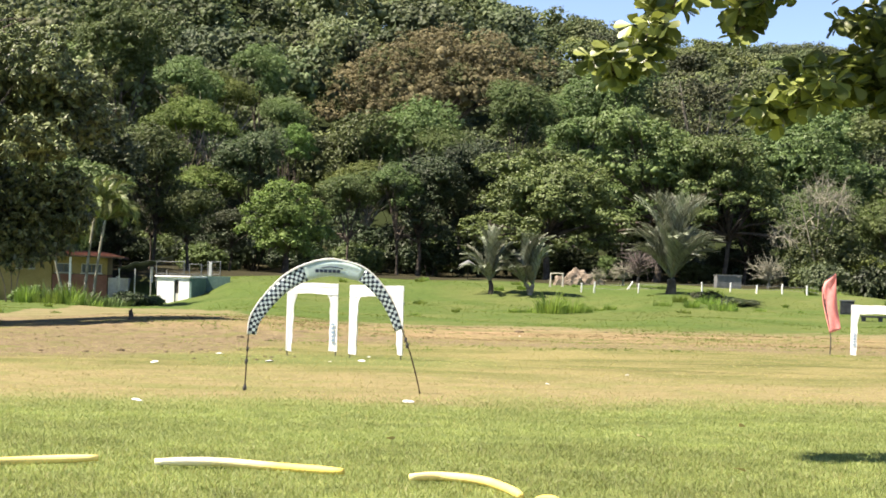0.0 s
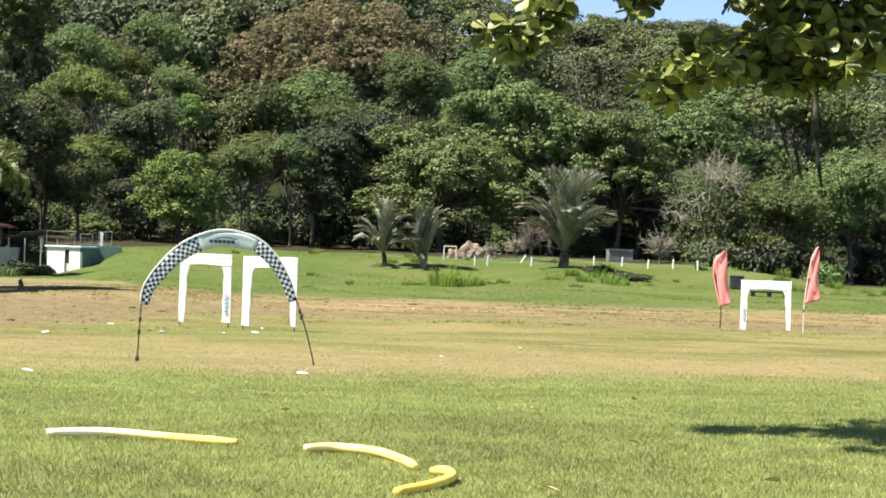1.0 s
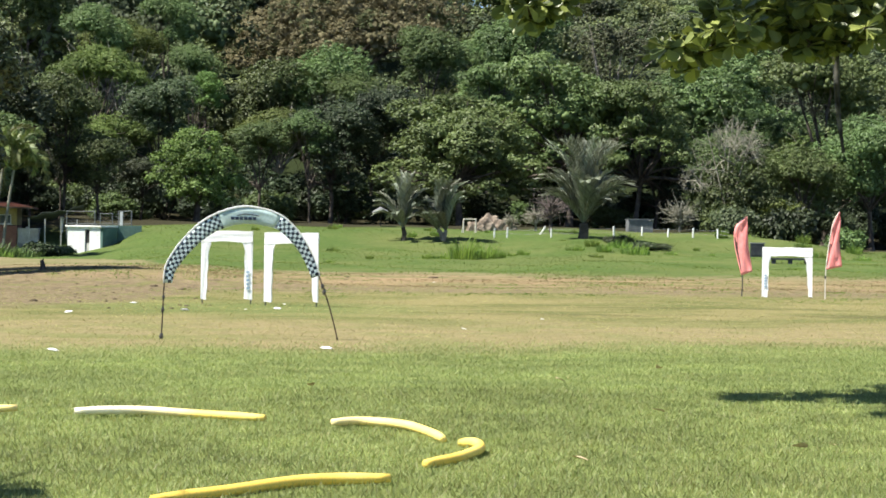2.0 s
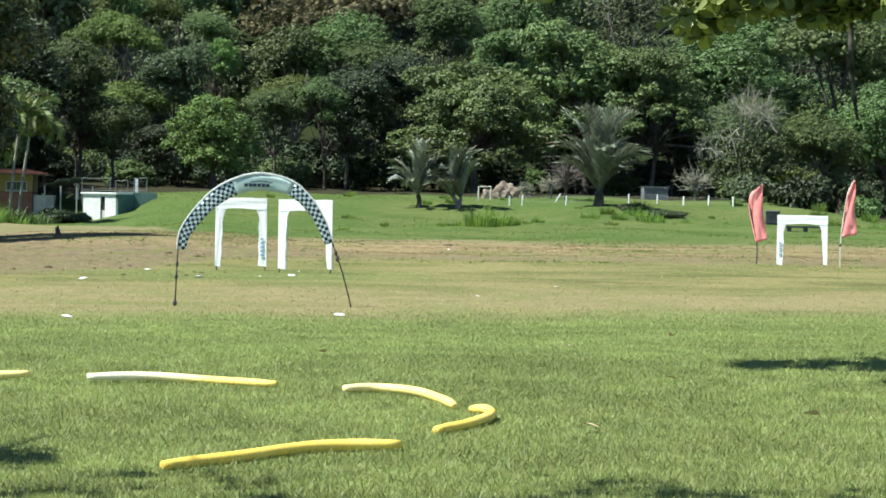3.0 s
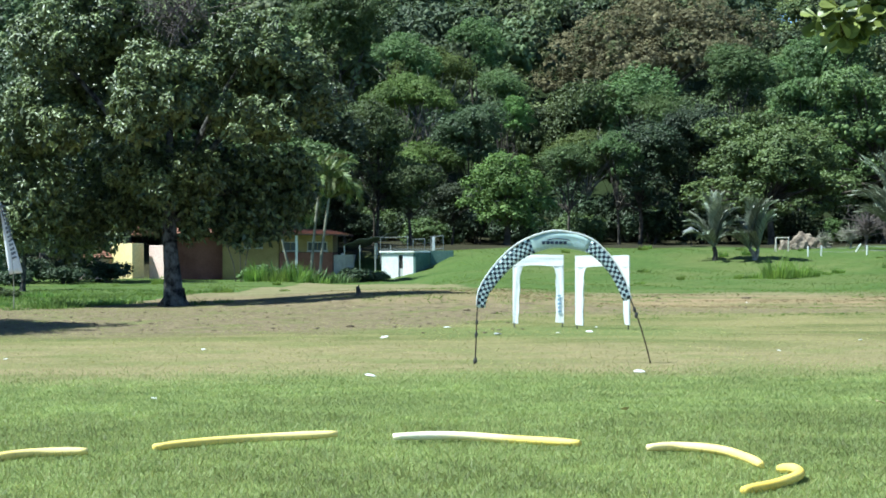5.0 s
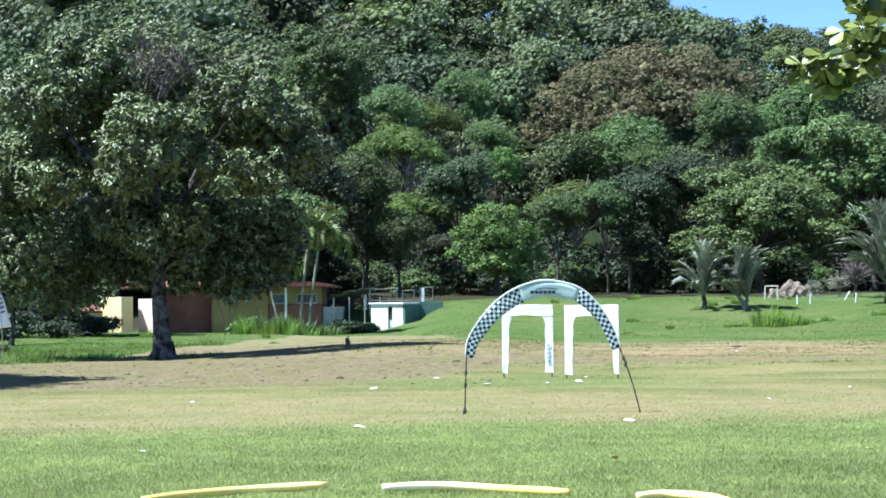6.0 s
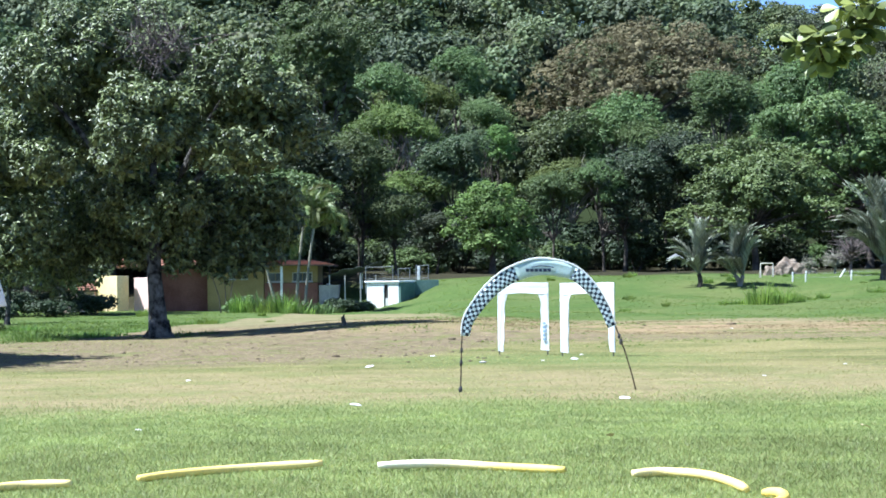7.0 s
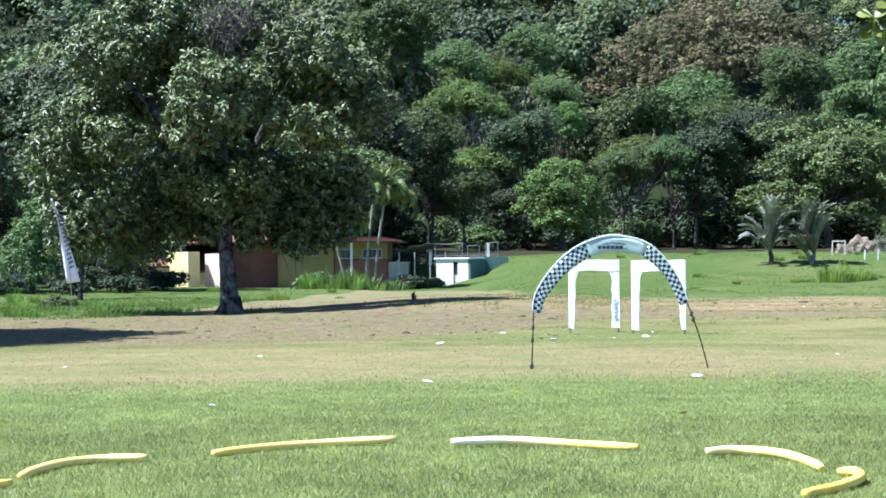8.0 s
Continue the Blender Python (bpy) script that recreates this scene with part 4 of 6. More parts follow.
tree(at(-17.86, 84.63), "small dark evergreen tree with leaves hanging low", hanging, 0.10, M_LEAF_MANGO, 10, 8, 13, 0.20, 0.17, 75, bark=M_BARK_DARK, slim=0.38, up=0.1, droop=0.7, low=-0.8, rosette=True, body=0.3, inner=2500)


# ---- grass ----
def blades(name, seed, spots, height, width, mat, label, lean=0.6):
    """Single grass blades, each a narrow triangle."""
    rng = np.random.default_rng(seed)
    n = len(spots)
    a = rng.uniform(0, 2 * np.pi, n)
    side = np.stack([np.cos(a), np.sin(a), np.zeros(n)], -1)
    h = height * rng.uniform(0.5, 1.35, (n, 1))
    tip = spots + np.array((0, 0, 1)) * h + np.stack([rng.normal(0, lean, n), rng.normal(0, lean, n), np.zeros(n)], -1) * h
    w = side * width * 0.5 * rng.uniform(0.7, 1.3, (n, 1))
    low = spots - np.array((0, 0, 0.01))
    verts = np.stack([low - w, low + w, tip], 1).reshape(-1, 3)
    ob = new(name, array_mesh(name, verts, np.arange(3 * n).reshape(n, 3), mat))
    return tagged(ob, label, "grass", kind="stuff")


def wedge(rng, n, near, far, lo=-0.27, hi=0.45, power=1.0):
    """Random spots on the ground between two distances, in the sweep that the field takes up."""
    u = rng.random(n) ** power
    y = np.sqrt(near ** 2 + u * (far ** 2 - near ** 2))
    x = y * rng.uniform(lo, hi, n)
    return np.stack([x, y, land(x, y)], -1)


rng = np.random.default_rng(40)
spots = wedge(rng, 380000, 8.5, 28.0, power=1.2)
spots = spots[spots[:, 1] - 0.16 * spots[:, 0] < 24.6 + rng.normal(0, 1.5, len(spots))]
blades("lawn_grass", 41, spots, 0.030, 0.009, M_BLADE, "short mown green lawn grass", 0.9)
near = wedge(rng, 60000, 8.5, 19.0, power=1.9)
blades("lawn_tufts", 44, near, 0.044, 0.010, M_TUFT, "longer blades standing in the mown lawn", 0.6)
spots = wedge(rng, 70000, 20.0, 62.0)
blades("field_grass", 42, spots, 0.022, 0.022, M_FIELD_BLADE, "flattened dry grass on the worn field", 3.0)
spots = wedge(rng, 65000, 56.0, 128.0)
edge = 56 + 50 * smooth_step((spots[:, 0] + 11.5) / 5.5) - 33 * smooth_step((spots[:, 0] + 1.5) / 5)
spots = spots[spots[:, 1] > edge + 1.0 + rng.normal(0, 1.6, len(spots))]
drift = np.sin(spots[:, 0] * 0.5 + 1.9 * np.sin(spots[:, 1] * 0.21)) + np.sin(spots[:, 1] * 0.33 + 0.4 * spots[:, 0])
spots = spots[drift + rng.normal(0, 0.8, len(spots)) > -0.3]
blades("meadow_grass", 43, spots, 0.055, 0.05, M_MEADOW, "rough green grass on the bank", 2.2)


def clods():
    """Loose lumps of earth on the bare part of the field."""
    rng = np.random.default_rng(47)
    n = 1000
    y = rng.uniform(38, 73, n)
    x = rng.uniform(-13.0, 2.0, n) + np.where(y > 56, rng.choice([0.0, 11.0, 20.0], n), 0.0)
    keep = (y < 58) | (x > -9)
    x, y = x[keep], y[keep]
    n = len(x)
    size = rng.exponential(0.011, (n, 1, 1)) + 0.006 * rng.choice([1.0, 1.0, 1.0, 1.8], (n, 1, 1))
    v = ICO_V[None] * size * rng.uniform(0.7, 1.3, (n, 12, 1)) * (1.5, 1.3, 0.7) + np.stack([x, y, land(x, y)], -1)[:, None]
    f = ICO_F[None] + np.arange(n)[:, None, None] * 12
    tagged(new("earth_clods", array_mesh("earth_clods", v.reshape(-1, 3), f.reshape(-1, 3), M_CLOD)), "loose dark clods of earth on the bare field", "earth", kind="stuff")


def weeds(name, seed, n, x0, x1, y0, y1, height, mat, label, lean=3.0, verge=False):
    """Low tufts, each a few blades round one foot."""
    rng = np.random.default_rng(seed)
    x, y = rng.uniform(x0, x1, n), rng.uniform(y0, y1, n)
    drift = np.sin(x * 0.45 + 1.7 * np.sin(y * 0.35 + seed)) + np.sin(y * 0.9 + x * 0.13 + seed)
    keep = drift + rng.normal(0, 0.5, n) > 0.35
    if verge:
        keep = y > 55 + 50 * smooth_step((x + 11.5) / 5.5) + rng.normal(0, 1.2, n)
    feet = np.repeat(np.stack([x, y, land(x, y)], -1)[keep], 9, axis=0)
    feet[:, :2] += rng.normal(0, 0.2, (len(feet), 2))
    blades(name, seed + 1, feet, height, 0.05, mat, label, lean)


clods()
weeds("dry_weeds", 48, 2600, -4.0, 30.0, 55.0, 77.0, 0.03, M_FIELD_BLADE, "dry straw-coloured weed tufts at the foot of the bank")
weeds("green_weeds", 50, 1300, -3.0, 32.0, 46.0, 78.0, 0.045, M_MEADOW, "scattered low green weeds on the worn field")
weeds("verge_weeds", 52, 1600, -26.0, -7.5, 55.0, 84.0, 0.09, M_VERGE, "ragged green grass edge behind the mango tree", 0.8, True)


# ---- foam tubes in a ring ----
def noodle(points, label, mat=None, radius=0.036):
    root = thing("pool_noodle", (0, 0, 0), label, "pool noodle", "yellow foam ring on the lawn")
    line = curve_points([(x * 0.97, y * 0.97, radius * 0.9 + z) for x, y, z in points], 7)
    centre = sum(line, Vector()) / len(line)
    root.location = (centre.x, centre.y, 0)
    line = [p - root.location for p in line]
    bm = bmesh.new()
    rings = tube(bm, line, [radius * (0.74 + 0.26 * min(1.0, min(i, len(line) - 1 - i) / 3)) for i in range(len(line))], 14, caps=False)
    holes = []
    for ring, k in ((rings[0], 1), (rings[-1], -2)):
        mid = sum((v.co for v in ring), Vector()) / len(ring)
        inner = [bm.verts.new(mid.lerp(v.co, 0.2)) for v in ring]
        for i in range(len(ring)):
            bm.faces.new((ring[i], ring[(i + 1) % 14], inner[(i + 1) % 14], inner[i]))
        deep = line[k]
        hole = bmesh.new()
        holes.append(hole)
        for i in range(14):
            j = (i + 1) % 14
            a, b = inner[i].co, inner[j].co
            hole.faces.new([hole.verts.new(q) for q in (a, b, b + (deep - mid), a + (deep - mid))])
    part("tube", bm, mat or M_NOODLE, root, smooth=True)
    for hole in holes:
        bmesh.ops.remove_doubles(hole, verts=hole.verts, dist=1e-5)
        part("hollow", hole, M_HOLE, root, "hollow core at the end of the foam")
    return root


noodle([(-2.29, 15.89, 0), (-1.9, 16.35, 0), (-1.4, 16.72, 0), (-0.82, 16.84, 0.02)], "faded yellow foam pool noodle lying curved on the grass", M_NOODLE_LIGHT)
noodle([(-0.33, 16.55, 0.02), (0.2, 16.62, 0.02), (0.75, 16.45, 0), (1.25, 16.14, 0)], "sun-bleached yellow foam pool noodle lying on the grass", M_NOODLE_PALE)
noodle([(1.76, 15.66, 0.01), (2.05, 15.75, 0.01), (2.33, 15.45, 0.01), (2.46, 14.9, 0), (2.48, 14.45, 0)], "bent yellow foam pool noodle with faded top", M_NOODLE_CREAM)
noodle([(2.57, 14.20, 0.0), (2.64, 14.0, 0.02), (2.60, 13.6, 0.02), (2.35, 13.2, 0), (2.09, 12.89, 0)], "hooked yellow foam pool noodle lying end on")
noodle([(0.22, 11.21, 0), (0.65, 11.55, 0), (1.2, 11.98, 0.01), (1.73, 12.06, 0.01)], "deep yellow foam pool noodle lying slanted on the grass")
noodle([(-2.62, 11.53, 0.01), (-2.1, 11.5, 0.01), (-1.5, 11.2, 0), (-1.05, 10.91, 0)], "bleached yellow foam pool noodle near the shade", M_NOODLE_PALE)
noodle([(-3.50, 14.25, 0), (-3.48, 14.7, 0), (-3.38, 15.18, 0), (-3.16, 15.46, 0), (-2.77, 15.49, 0.01)], "yellow foam pool noodle bent to an arc", M_NOODLE_LIGHT)
noodle([(-3.47, 13.85, 0), (-3.75, 13.5, 0), (-3.95, 13.05, 0), (-3.98, 12.5, 0)], "yellow foam pool noodle at the ring's far side")


# ---- racing gates ----
def cloth_strip(bm, left, right, thick, wave=0.0, seed=0):
    """A strip of cloth between two lines of points, with thickness; returns its front faces."""
    rng = np.random.default_rng(seed)
    cols = 5
    grids = []
    for side in (0.5, -0.5):
        rows = []
        for i, (a, b) in enumerate(zip(left, right)):
            row = []
            for c in range(cols):
                p = Vector(a).lerp(Vector(b), c / (cols - 1))
                p.y += side * thick + wave * math.sin(i * 0.4 + c * 1.9 + seed)
                row.append(bm.verts.new(p))
            rows.append(row)
        grids.append(rows)
    front, back = grids[1], grids[0]
    made = []
    n = len(left)
    for i in range(n - 1):
        for c in range(cols - 1):
            made.append(bm.faces.new((front[i][c], front[i][c + 1], front[i + 1][c + 1], front[i + 1][c])))
            bm.faces.new((back[i][c], back[i + 1][c], back[i + 1][c + 1], back[i][c + 1]))
        for c in (0, cols - 1):
            bm.faces.new((front[i][c], front[i + 1][c], back[i + 1][c], back[i][c]))
    for i in (0, n - 1):
        for c in range(cols - 1):
            bm.faces.new((front[i][c], front[i][c + 1], back[i][c + 1], back[i][c]))
    return made


def square_gate(place, turn, width, height, label, foot=0.09, bar=0.24, leg=(0.17, 0.14), taper_right=0.7, print_leg=0, seed=1):
    root = thing("square_gate", place, label, "racing gate", "white racing gates", turn)
    w = width / 2
    for s in (-1, 1):
        bm = bmesh.new()
        tube(bm, [(s * w, 0, -0.1), (s * w * 0.995, 0, height * 0.6), (s * w, 0, height - 0.02)], 0.014, 8)
        part("pole", bm, M_POLE_DARK, root, "dark thin pole")
    bm = bmesh.new()
    tube(bm, [(-w, 0, height - 0.03), (0, 0, height - 0.05), (w, 0, height - 0.03)], 0.014, 8)
    part("crossbar", bm, M_POLE_DARK, root)
    bm = bmesh.new()
    n = 9
    top = [(x, 0, height + 0.005 * math.sin(x * 9 + seed)) for x in np.linspace(-w - 0.03, w + 0.03, n)]
    low = [(x, 0, height - bar + 0.012 * math.sin(x * 7 + seed * 2)) for x in np.linspace(-w - 0.03, w + 0.03, n)]
    cloth_strip(bm, top, low, 0.06, 0.003, seed)
    part("top_banner", bm, M_CLOTH, root)
    for s, tap in ((-1, 0.85), (1, taper_right)):
        bm = bmesh.new()
        zs = np.linspace(height - bar * 0.95, foot, 12)
        outer = [(s * (w + 0.03) - s * 0.0, 0, z) for z in zs]
        inner = []
        for i, z in enumerate(zs):
            u = i / 11
            wd = leg[0] * (1 - u) + leg[1] * tap * u + 0.06 * max(0, 1 - u * 7) + 0.008 * math.sin(i * 1.7 + seed + s)
            inner.append((s * (w + 0.03 - wd), 0, z + 0.02 * u * s))
        cloth_strip(bm, outer, inner, 0.05, 0.004, seed + s)
        leg_ob = part("leg_banner", bm, M_CLOTH, root)
        if s == print_leg:
            for k in range(5):
                z = height * (0.20 + 0.055 * k)
                x = s * (w - leg[0] * 0.36)
                part("print_bar", boxes(((x - 0.035, -0.045, z), (x + 0.035 - 0.02 * (k % 2), -0.037, z + 0.045))), M_PRINT_BLUE, leg_ob, "faded blue unreadable print on the cloth")
    return root


square_gate((2.38, 42.0, float(land(2.38, 42))), -14, 1.07, 1.58, "white cloth racing gate with printed leg standing on the field", print_leg=1, taper_right=1.25, seed=1)
square_gate((3.64, 40.4, float(land(3.64, 40.4))), -25, 1.14, 1.55, "white cloth racing gate with one narrow twisted leg", taper_right=0.55, leg=(0.19, 0.19), seed=4)
square_gate((18.26, 50.65, float(land(18.26, 50.65))), -18, 1.31, 1.385, "low wide white cloth racing gate between red flags", leg=(0.19, 0.19), taper_right=0.5, foot=0.02, print_leg=-1, seed=7)


def arch_gate(place, turn):
    """A bowed pole with a cloth sleeve, checkered on both flanks; width 2.53 at the feet, 1.9 high."""
    root = thing("arch_gate", place, "arched racing gate with checkered sleeve and white crown", "racing gate", turn=turn)
    # the line of the pole, from foot to foot
    pole = [(-1.265, 0, 0.0), (-1.25, 0, 0.40), (-1.235, 0, 0.75), (-1.19, 0, 1.09), (-0.93, 0, 1.47), (-0.62, 0, 1.74), (-0.22, 0, 1.895), (0.10, 0, 1.89), (0.43, 0, 1.78),
            (0.70, 0, 1.52), (0.88, 0, 1.22), (0.98, 0, 0.93), (1.10, 0, 0.60), (1.19, 0, 0.30), (1.265, 0, 0.0)]
    line = curve_points(pole, 6)
    bm = bmesh.new()
    tube(bm, line, [0.008 + 0.003 * abs(2 * k / (len(line) - 1) - 1) + 0.0015 * (k % 3 == 0) for k in range(len(line))], 8)
    part("pole", bm, M_POLE_WORN, root, "thin dark weathered flexible pole", True)
    # the sleeve runs from the left flank to the right one; inward normals give its lower edge
    start, stop = 6 * 2 + 1, 6 * 11
    run = line[start:stop + 1]
    inner = []
    for i, p in enumerate(run):
        way = (run[min(i + 1, len(run) - 1)] - run[max(i - 1, 0)]).normalized()
        down = Vector((way.z, 0, -way.x))
        u = i / (len(run) - 1)
        wd = float(np.interp(u, (0.0, 0.12, 0.30, 0.45, 0.60, 0.72, 1.0), (0.11, 0.17, 0.22, 0.245, 0.225, 0.175, 0.11)))
        inner.append(p + down * wd)
    outer = [p + (p - q).normalized() * 0.022 for p, q in zip(run, inner)]
    n = len(run)
    a, b = int(n * 0.36), int(n * 0.655)
    for name, i, j, mat, label in (("checkered_flank", 0, a, M_CHECK, "navy and white checkered cloth"), ("crown_panel", a, b, M_CLOTH_PALE, "pale cloth panel with a dark mark"),
                                   ("checkered_flank", b, n - 1, M_CHECK, "navy and white checkered cloth")):
        bm = bmesh.new()
        uv = bm.loops.layers.uv.new("UVMap")
        rim_o = [o.lerp(q, 0.12) for o, q in zip(outer, inner)]
        cloth_strip(bm, rim_o[i:j + 1], inner[i:j + 1], 0.02, 0.004, i)
        arc = [0.0]
        for k in range(1, n):
            arc.append(arc[-1] + (run[k] - run[k - 1]).length)
        for f in bm.faces:
            for loop in f.loops:
                co = loop.vert.co
                k = min(range(n), key=lambda q: (run[q] - Vector((co.x, 0, co.z))).length)
                loop[uv].uv = (arc[k] / 0.047, (Vector((co.x, 0, co.z)) - run[k]).length / 0.047)
        part(name, bm, mat, root, label, True)
    bm = bmesh.new()
    cloth_strip(bm, outer, [o.lerp(q, 0.115) for o, q in zip(outer, inner)], 0.03, 0.0, 3)
    part("white_hem", bm, M_CLOTH, root, "white hem along the pole", True)
    # a mark on the crown: plain bars and a swoosh
    bm = bmesh.new()
    for k in range(6):
        box(bm, (-0.30 + 0.062 * k, -0.028, 1.72), (-0.25 + 0.062 * k, -0.018, 1.765))
    tube(bm, curve_points([(-0.22, -0.022, 1.785), (-0.08, -0.022, 1.805), (0.10, -0.022, 1.78)], 5), 0.007, 5)
    part("printed_mark", bm, M_PRINT, root, "dark blurred mark on the crown")
    for x, z, s in ((-1.265, 0.04, 0.032), (-1.25, 0.42, 0.026), (-1.24, 0.60, 0.022), (1.035, 0.78, 0.024), (1.06, 0.70, 0.028)):
        bm = bmesh.new()
        tube(bm, [(x - s * 0.2, 0, z - s * 1.6), (x, 0, z), (x + s * 0.1, 0, z + s * 1.4)], [s * 0.6, s, s * 0.6], 7)
        part("strap", bm, M_POLE_DARK, root, "knotted black strap")
    return root


arch_gate((1.915, 27.7, float(land(1.9, 27.7))), 0)


def feather_flag(place, turn, outline_l, outline_r, mat, label, pole, pole_mat):
    """A feather banner: pole, then cloth between two edges given by (x, z) lines."""
    root = thing("feather_flag", place, label, "flag", "feather flags", turn)
    bm = bmesh.new()
    tube(bm, curve_points([(x, 0, z) for x, z in pole], 5), [0.016] * (5 * (len(pole) - 1) + 1), 7)
    part("pole", bm, pole_mat, root)
    lft = curve_points([(x, 0, z) for x, z in outline_l], 5)
    rgt = curve_points([(x, 0, z) for x, z in outline_r], 5)
    bm = bmesh.new()
    cloth_strip(bm, lft, rgt, 0.006, 0.035, 2)
    part("cloth", bm, mat, root, smooth=True)
    return root


# ---- markers on the field ----
def disc_marker(label):
    root = thing("disc_marker", (0, 0, 0), label, "field marker", "white disc markers")
    bm = bmesh.new()
    prof = [(0.078, 0.0), (0.080, 0.004), (0.070, 0.007), (0.052, 0.014), (0.042, 0.018), (0.034, 0.019), (0.028, 0.016)]
    rings = [[bm.verts.new((r * math.cos(a), r * math.sin(a), z)) for a in (2 * math.pi * k / 18 for k in range(18))] for r, z in prof]
    for a, b in zip(rings, rings[1:]):
        for k in range(18):
            bm.faces.new((a[k], a[(k + 1) % 18], b[(k + 1) % 18], b[k]))
    part("disc", bm, M_PLASTIC, root, smooth=True)
    return root


MARKERS = [(-0.77, 24.83), (2.79, 25.6), (-0.85, 36.06), (0.38, 41.4), (1.32, 37.3), (3.22, 38.7), (-3.03, 21.1), (-6.44, 29.2), (-3.78, 32.1), (7.97, 35.5), (3.61, 41.6), (5.7, 31.3), (2.55, 38.2), (10.6, 64.0)]
first = disc_marker("low white plastic disc marker on the ground")
for k, (x, y) in enumerate(MARKERS):
    m = pose(*at(x, y, 0.012 if k < 6 else 0.002), 6 * math.sin(k * 2.1), 10 * math.cos(k * 1.7), 30 * k) @ Matrix.Diagonal([1.0 if k < 6 else 0.5] * 3 + [1.0])
    if k == 0:
        first.matrix_basis = m
    else:
        copy_thing(first, m)


# ---- flags ----
feather_flag(at(17.08, 51.0), -18, [(0.08, 2.20), (-0.20, 1.95), (-0.24, 1.55), (-0.13, 1.0), (-0.02, 0.58)], [(0.12, 2.22), (0.14, 1.75), (0.17, 1.35), (0.24, 0.95), (0.28, 0.70)], M_RED,
             "coral red feather flag on a thin pole beside a gate", [(0, -0.05), (0.0, 0.6), (-0.2, 1.5), (-0.18, 1.95), (0.10, 2.22)], M_POLE_DARK)
flag = feather_flag(at(19.12, 50.0), -18, [(0.33, 2.38), (0.20, 2.10), (0.12, 1.60), (0.06, 1.15), (0.02, 0.80)], [(0.36, 2.38), (0.38, 2.0), (0.36, 1.6), (0.40, 1.25), (0.44, 0.90)], M_RED,
                    "coral red feather flag on a pale pole", [(0, -0.05), (0.01, 0.8), (0.10, 1.6), (0.19, 2.1), (0.34, 2.38)], M_POLE_PALE)
bm = bmesh.new()
tube(bm, [(-0.01, 0, 0.56), (0.0, 0, 0.60), (0.0, 0, 0.64)], [0.02, 0.032, 0.02], 7)
part("clip", bm, M_POLE_DARK, flag, "dark clip on the pole")
flag = feather_flag(at(-12.2, 56.5), 30, [(-0.62, 3.52), (-0.47, 3.1), (-0.34, 2.45), (-0.24, 1.8), (-0.14, 1.03)], [(-0.57, 3.54), (-0.36, 3.05), (-0.17, 2.45), (0.06, 1.85), (0.27, 1.08)], M_CLOTH,
                    "tall narrow white feather flag with dark lettering blocks", [(0, -0.05), (0.0, 0.9), (-0.14, 2.0), (-0.36, 2.9), (-0.62, 3.54)], M_TWIG)
rng = np.random.default_rng(12)
for k in range(13):
    z = 2.98 - 0.125 * k
    x = -0.385 + 0.028 * k
    for side in (0, 1):
        w = rng.uniform(0.04, 0.065)
        bm = boxes(((x + 0.065 * side - 0.01, -0.052, z + 0.03 * side), (x + 0.065 * side + w, -0.044, z + 0.03 * side + rng.uniform(0.04, 0.09))))
        part("print_bar", bm, M_PRINT_GREY, flag, "dark unreadable print block")


# ---- palms ----
def frond_mesh(seed, length, rise, arch, leaflet, mat, v_shape=0.5):
    """A feathered palm frond that leaves the origin along +x: a pale midrib with leaflets in a V."""
    rng = np.random.default_rng(seed)
    n = 40
    s = np.linspace(0, 1, n)
    ang = rise - arch * s ** 2.8
    x = np.concatenate([[0], np.cumsum(np.cos(ang[:-1]))]) * length / n
    z = np.concatenate([[0], np.cumsum(np.sin(ang[:-1]))]) * length / n
    bm = bmesh.new()
    rach = [Vector((a, 0, b)) for a, b in zip(x, z)]
    tube(bm, rach[::3], [0.055 * (1 - 0.8 * k / len(rach[::3])) for k in range(len(rach[::3]))], 5)
    for i in range(6, n):
        ln = leaflet * (0.45 + 0.55 * math.sin(math.pi * (0.1 + 0.75 * s[i]))) * rng.uniform(0.85, 1.1)
        way = Vector((math.cos(ang[i]), 0, math.sin(ang[i])))
        nrm = Vector((-way.z, 0, way.x))
        for side in (-1, 1):
            out = (way * 0.95 + Vector((0, side, 0)) * 0.62 + nrm * v_shape).normalized()
            tip = rach[i] + out * ln - Vector((0, 0, rng.uniform(0.0, 0.35) * ln))
            mid = rach[i].lerp(tip, 0.45) + nrm * 0.02
            w = way.cross(out).normalized().cross(out) * 0.042
            bm.faces.new([bm.verts.new(q) for q in (rach[i], mid - w, tip, mid + w)])
    return bm_mesh("frond", bm, mat)


def palm(place, label, stems, stem_r, fronds, length, rise, arch, leaflet, mat, seed, group, v_shape=0.5, bark=None, short=0.0):
    """stems: lines of (x, y, z); each ends in a head of fronds."""
    rng = np.random.default_rng(seed)
    root = thing("palm", place, label, "palm tree", group)
    kinds = [frond_mesh(seed + k, length * rng.uniform(0.8, 1.1) * (1 - short * k / 4), rise[0] + (rise[1] - rise[0]) * k / 4, arch * rng.uniform(0.7, 1.3), leaflet, mat, v_shape) for k in range(5)]
    for line in stems:
        bm = bmesh.new()
        pts = curve_points(line, 5)
        tube(bm, pts, [stem_r * (1.25 - 0.35 * k / (len(pts) - 1)) + 0.012 * (k % 2) for k in range(len(pts))], 9)
        stem = part("trunk", bm, bark or M_BARK_PALE, root, smooth=True)
        for k in range(fronds):
            ob = new("frond", kinds[k % 5])
            ob.parent = stem
            ob.matrix_basis = pose(*line[-1], 0, rng.uniform(-8, 8), 360 * k / fronds * 2.4 + rng.uniform(-14, 14))
    return root


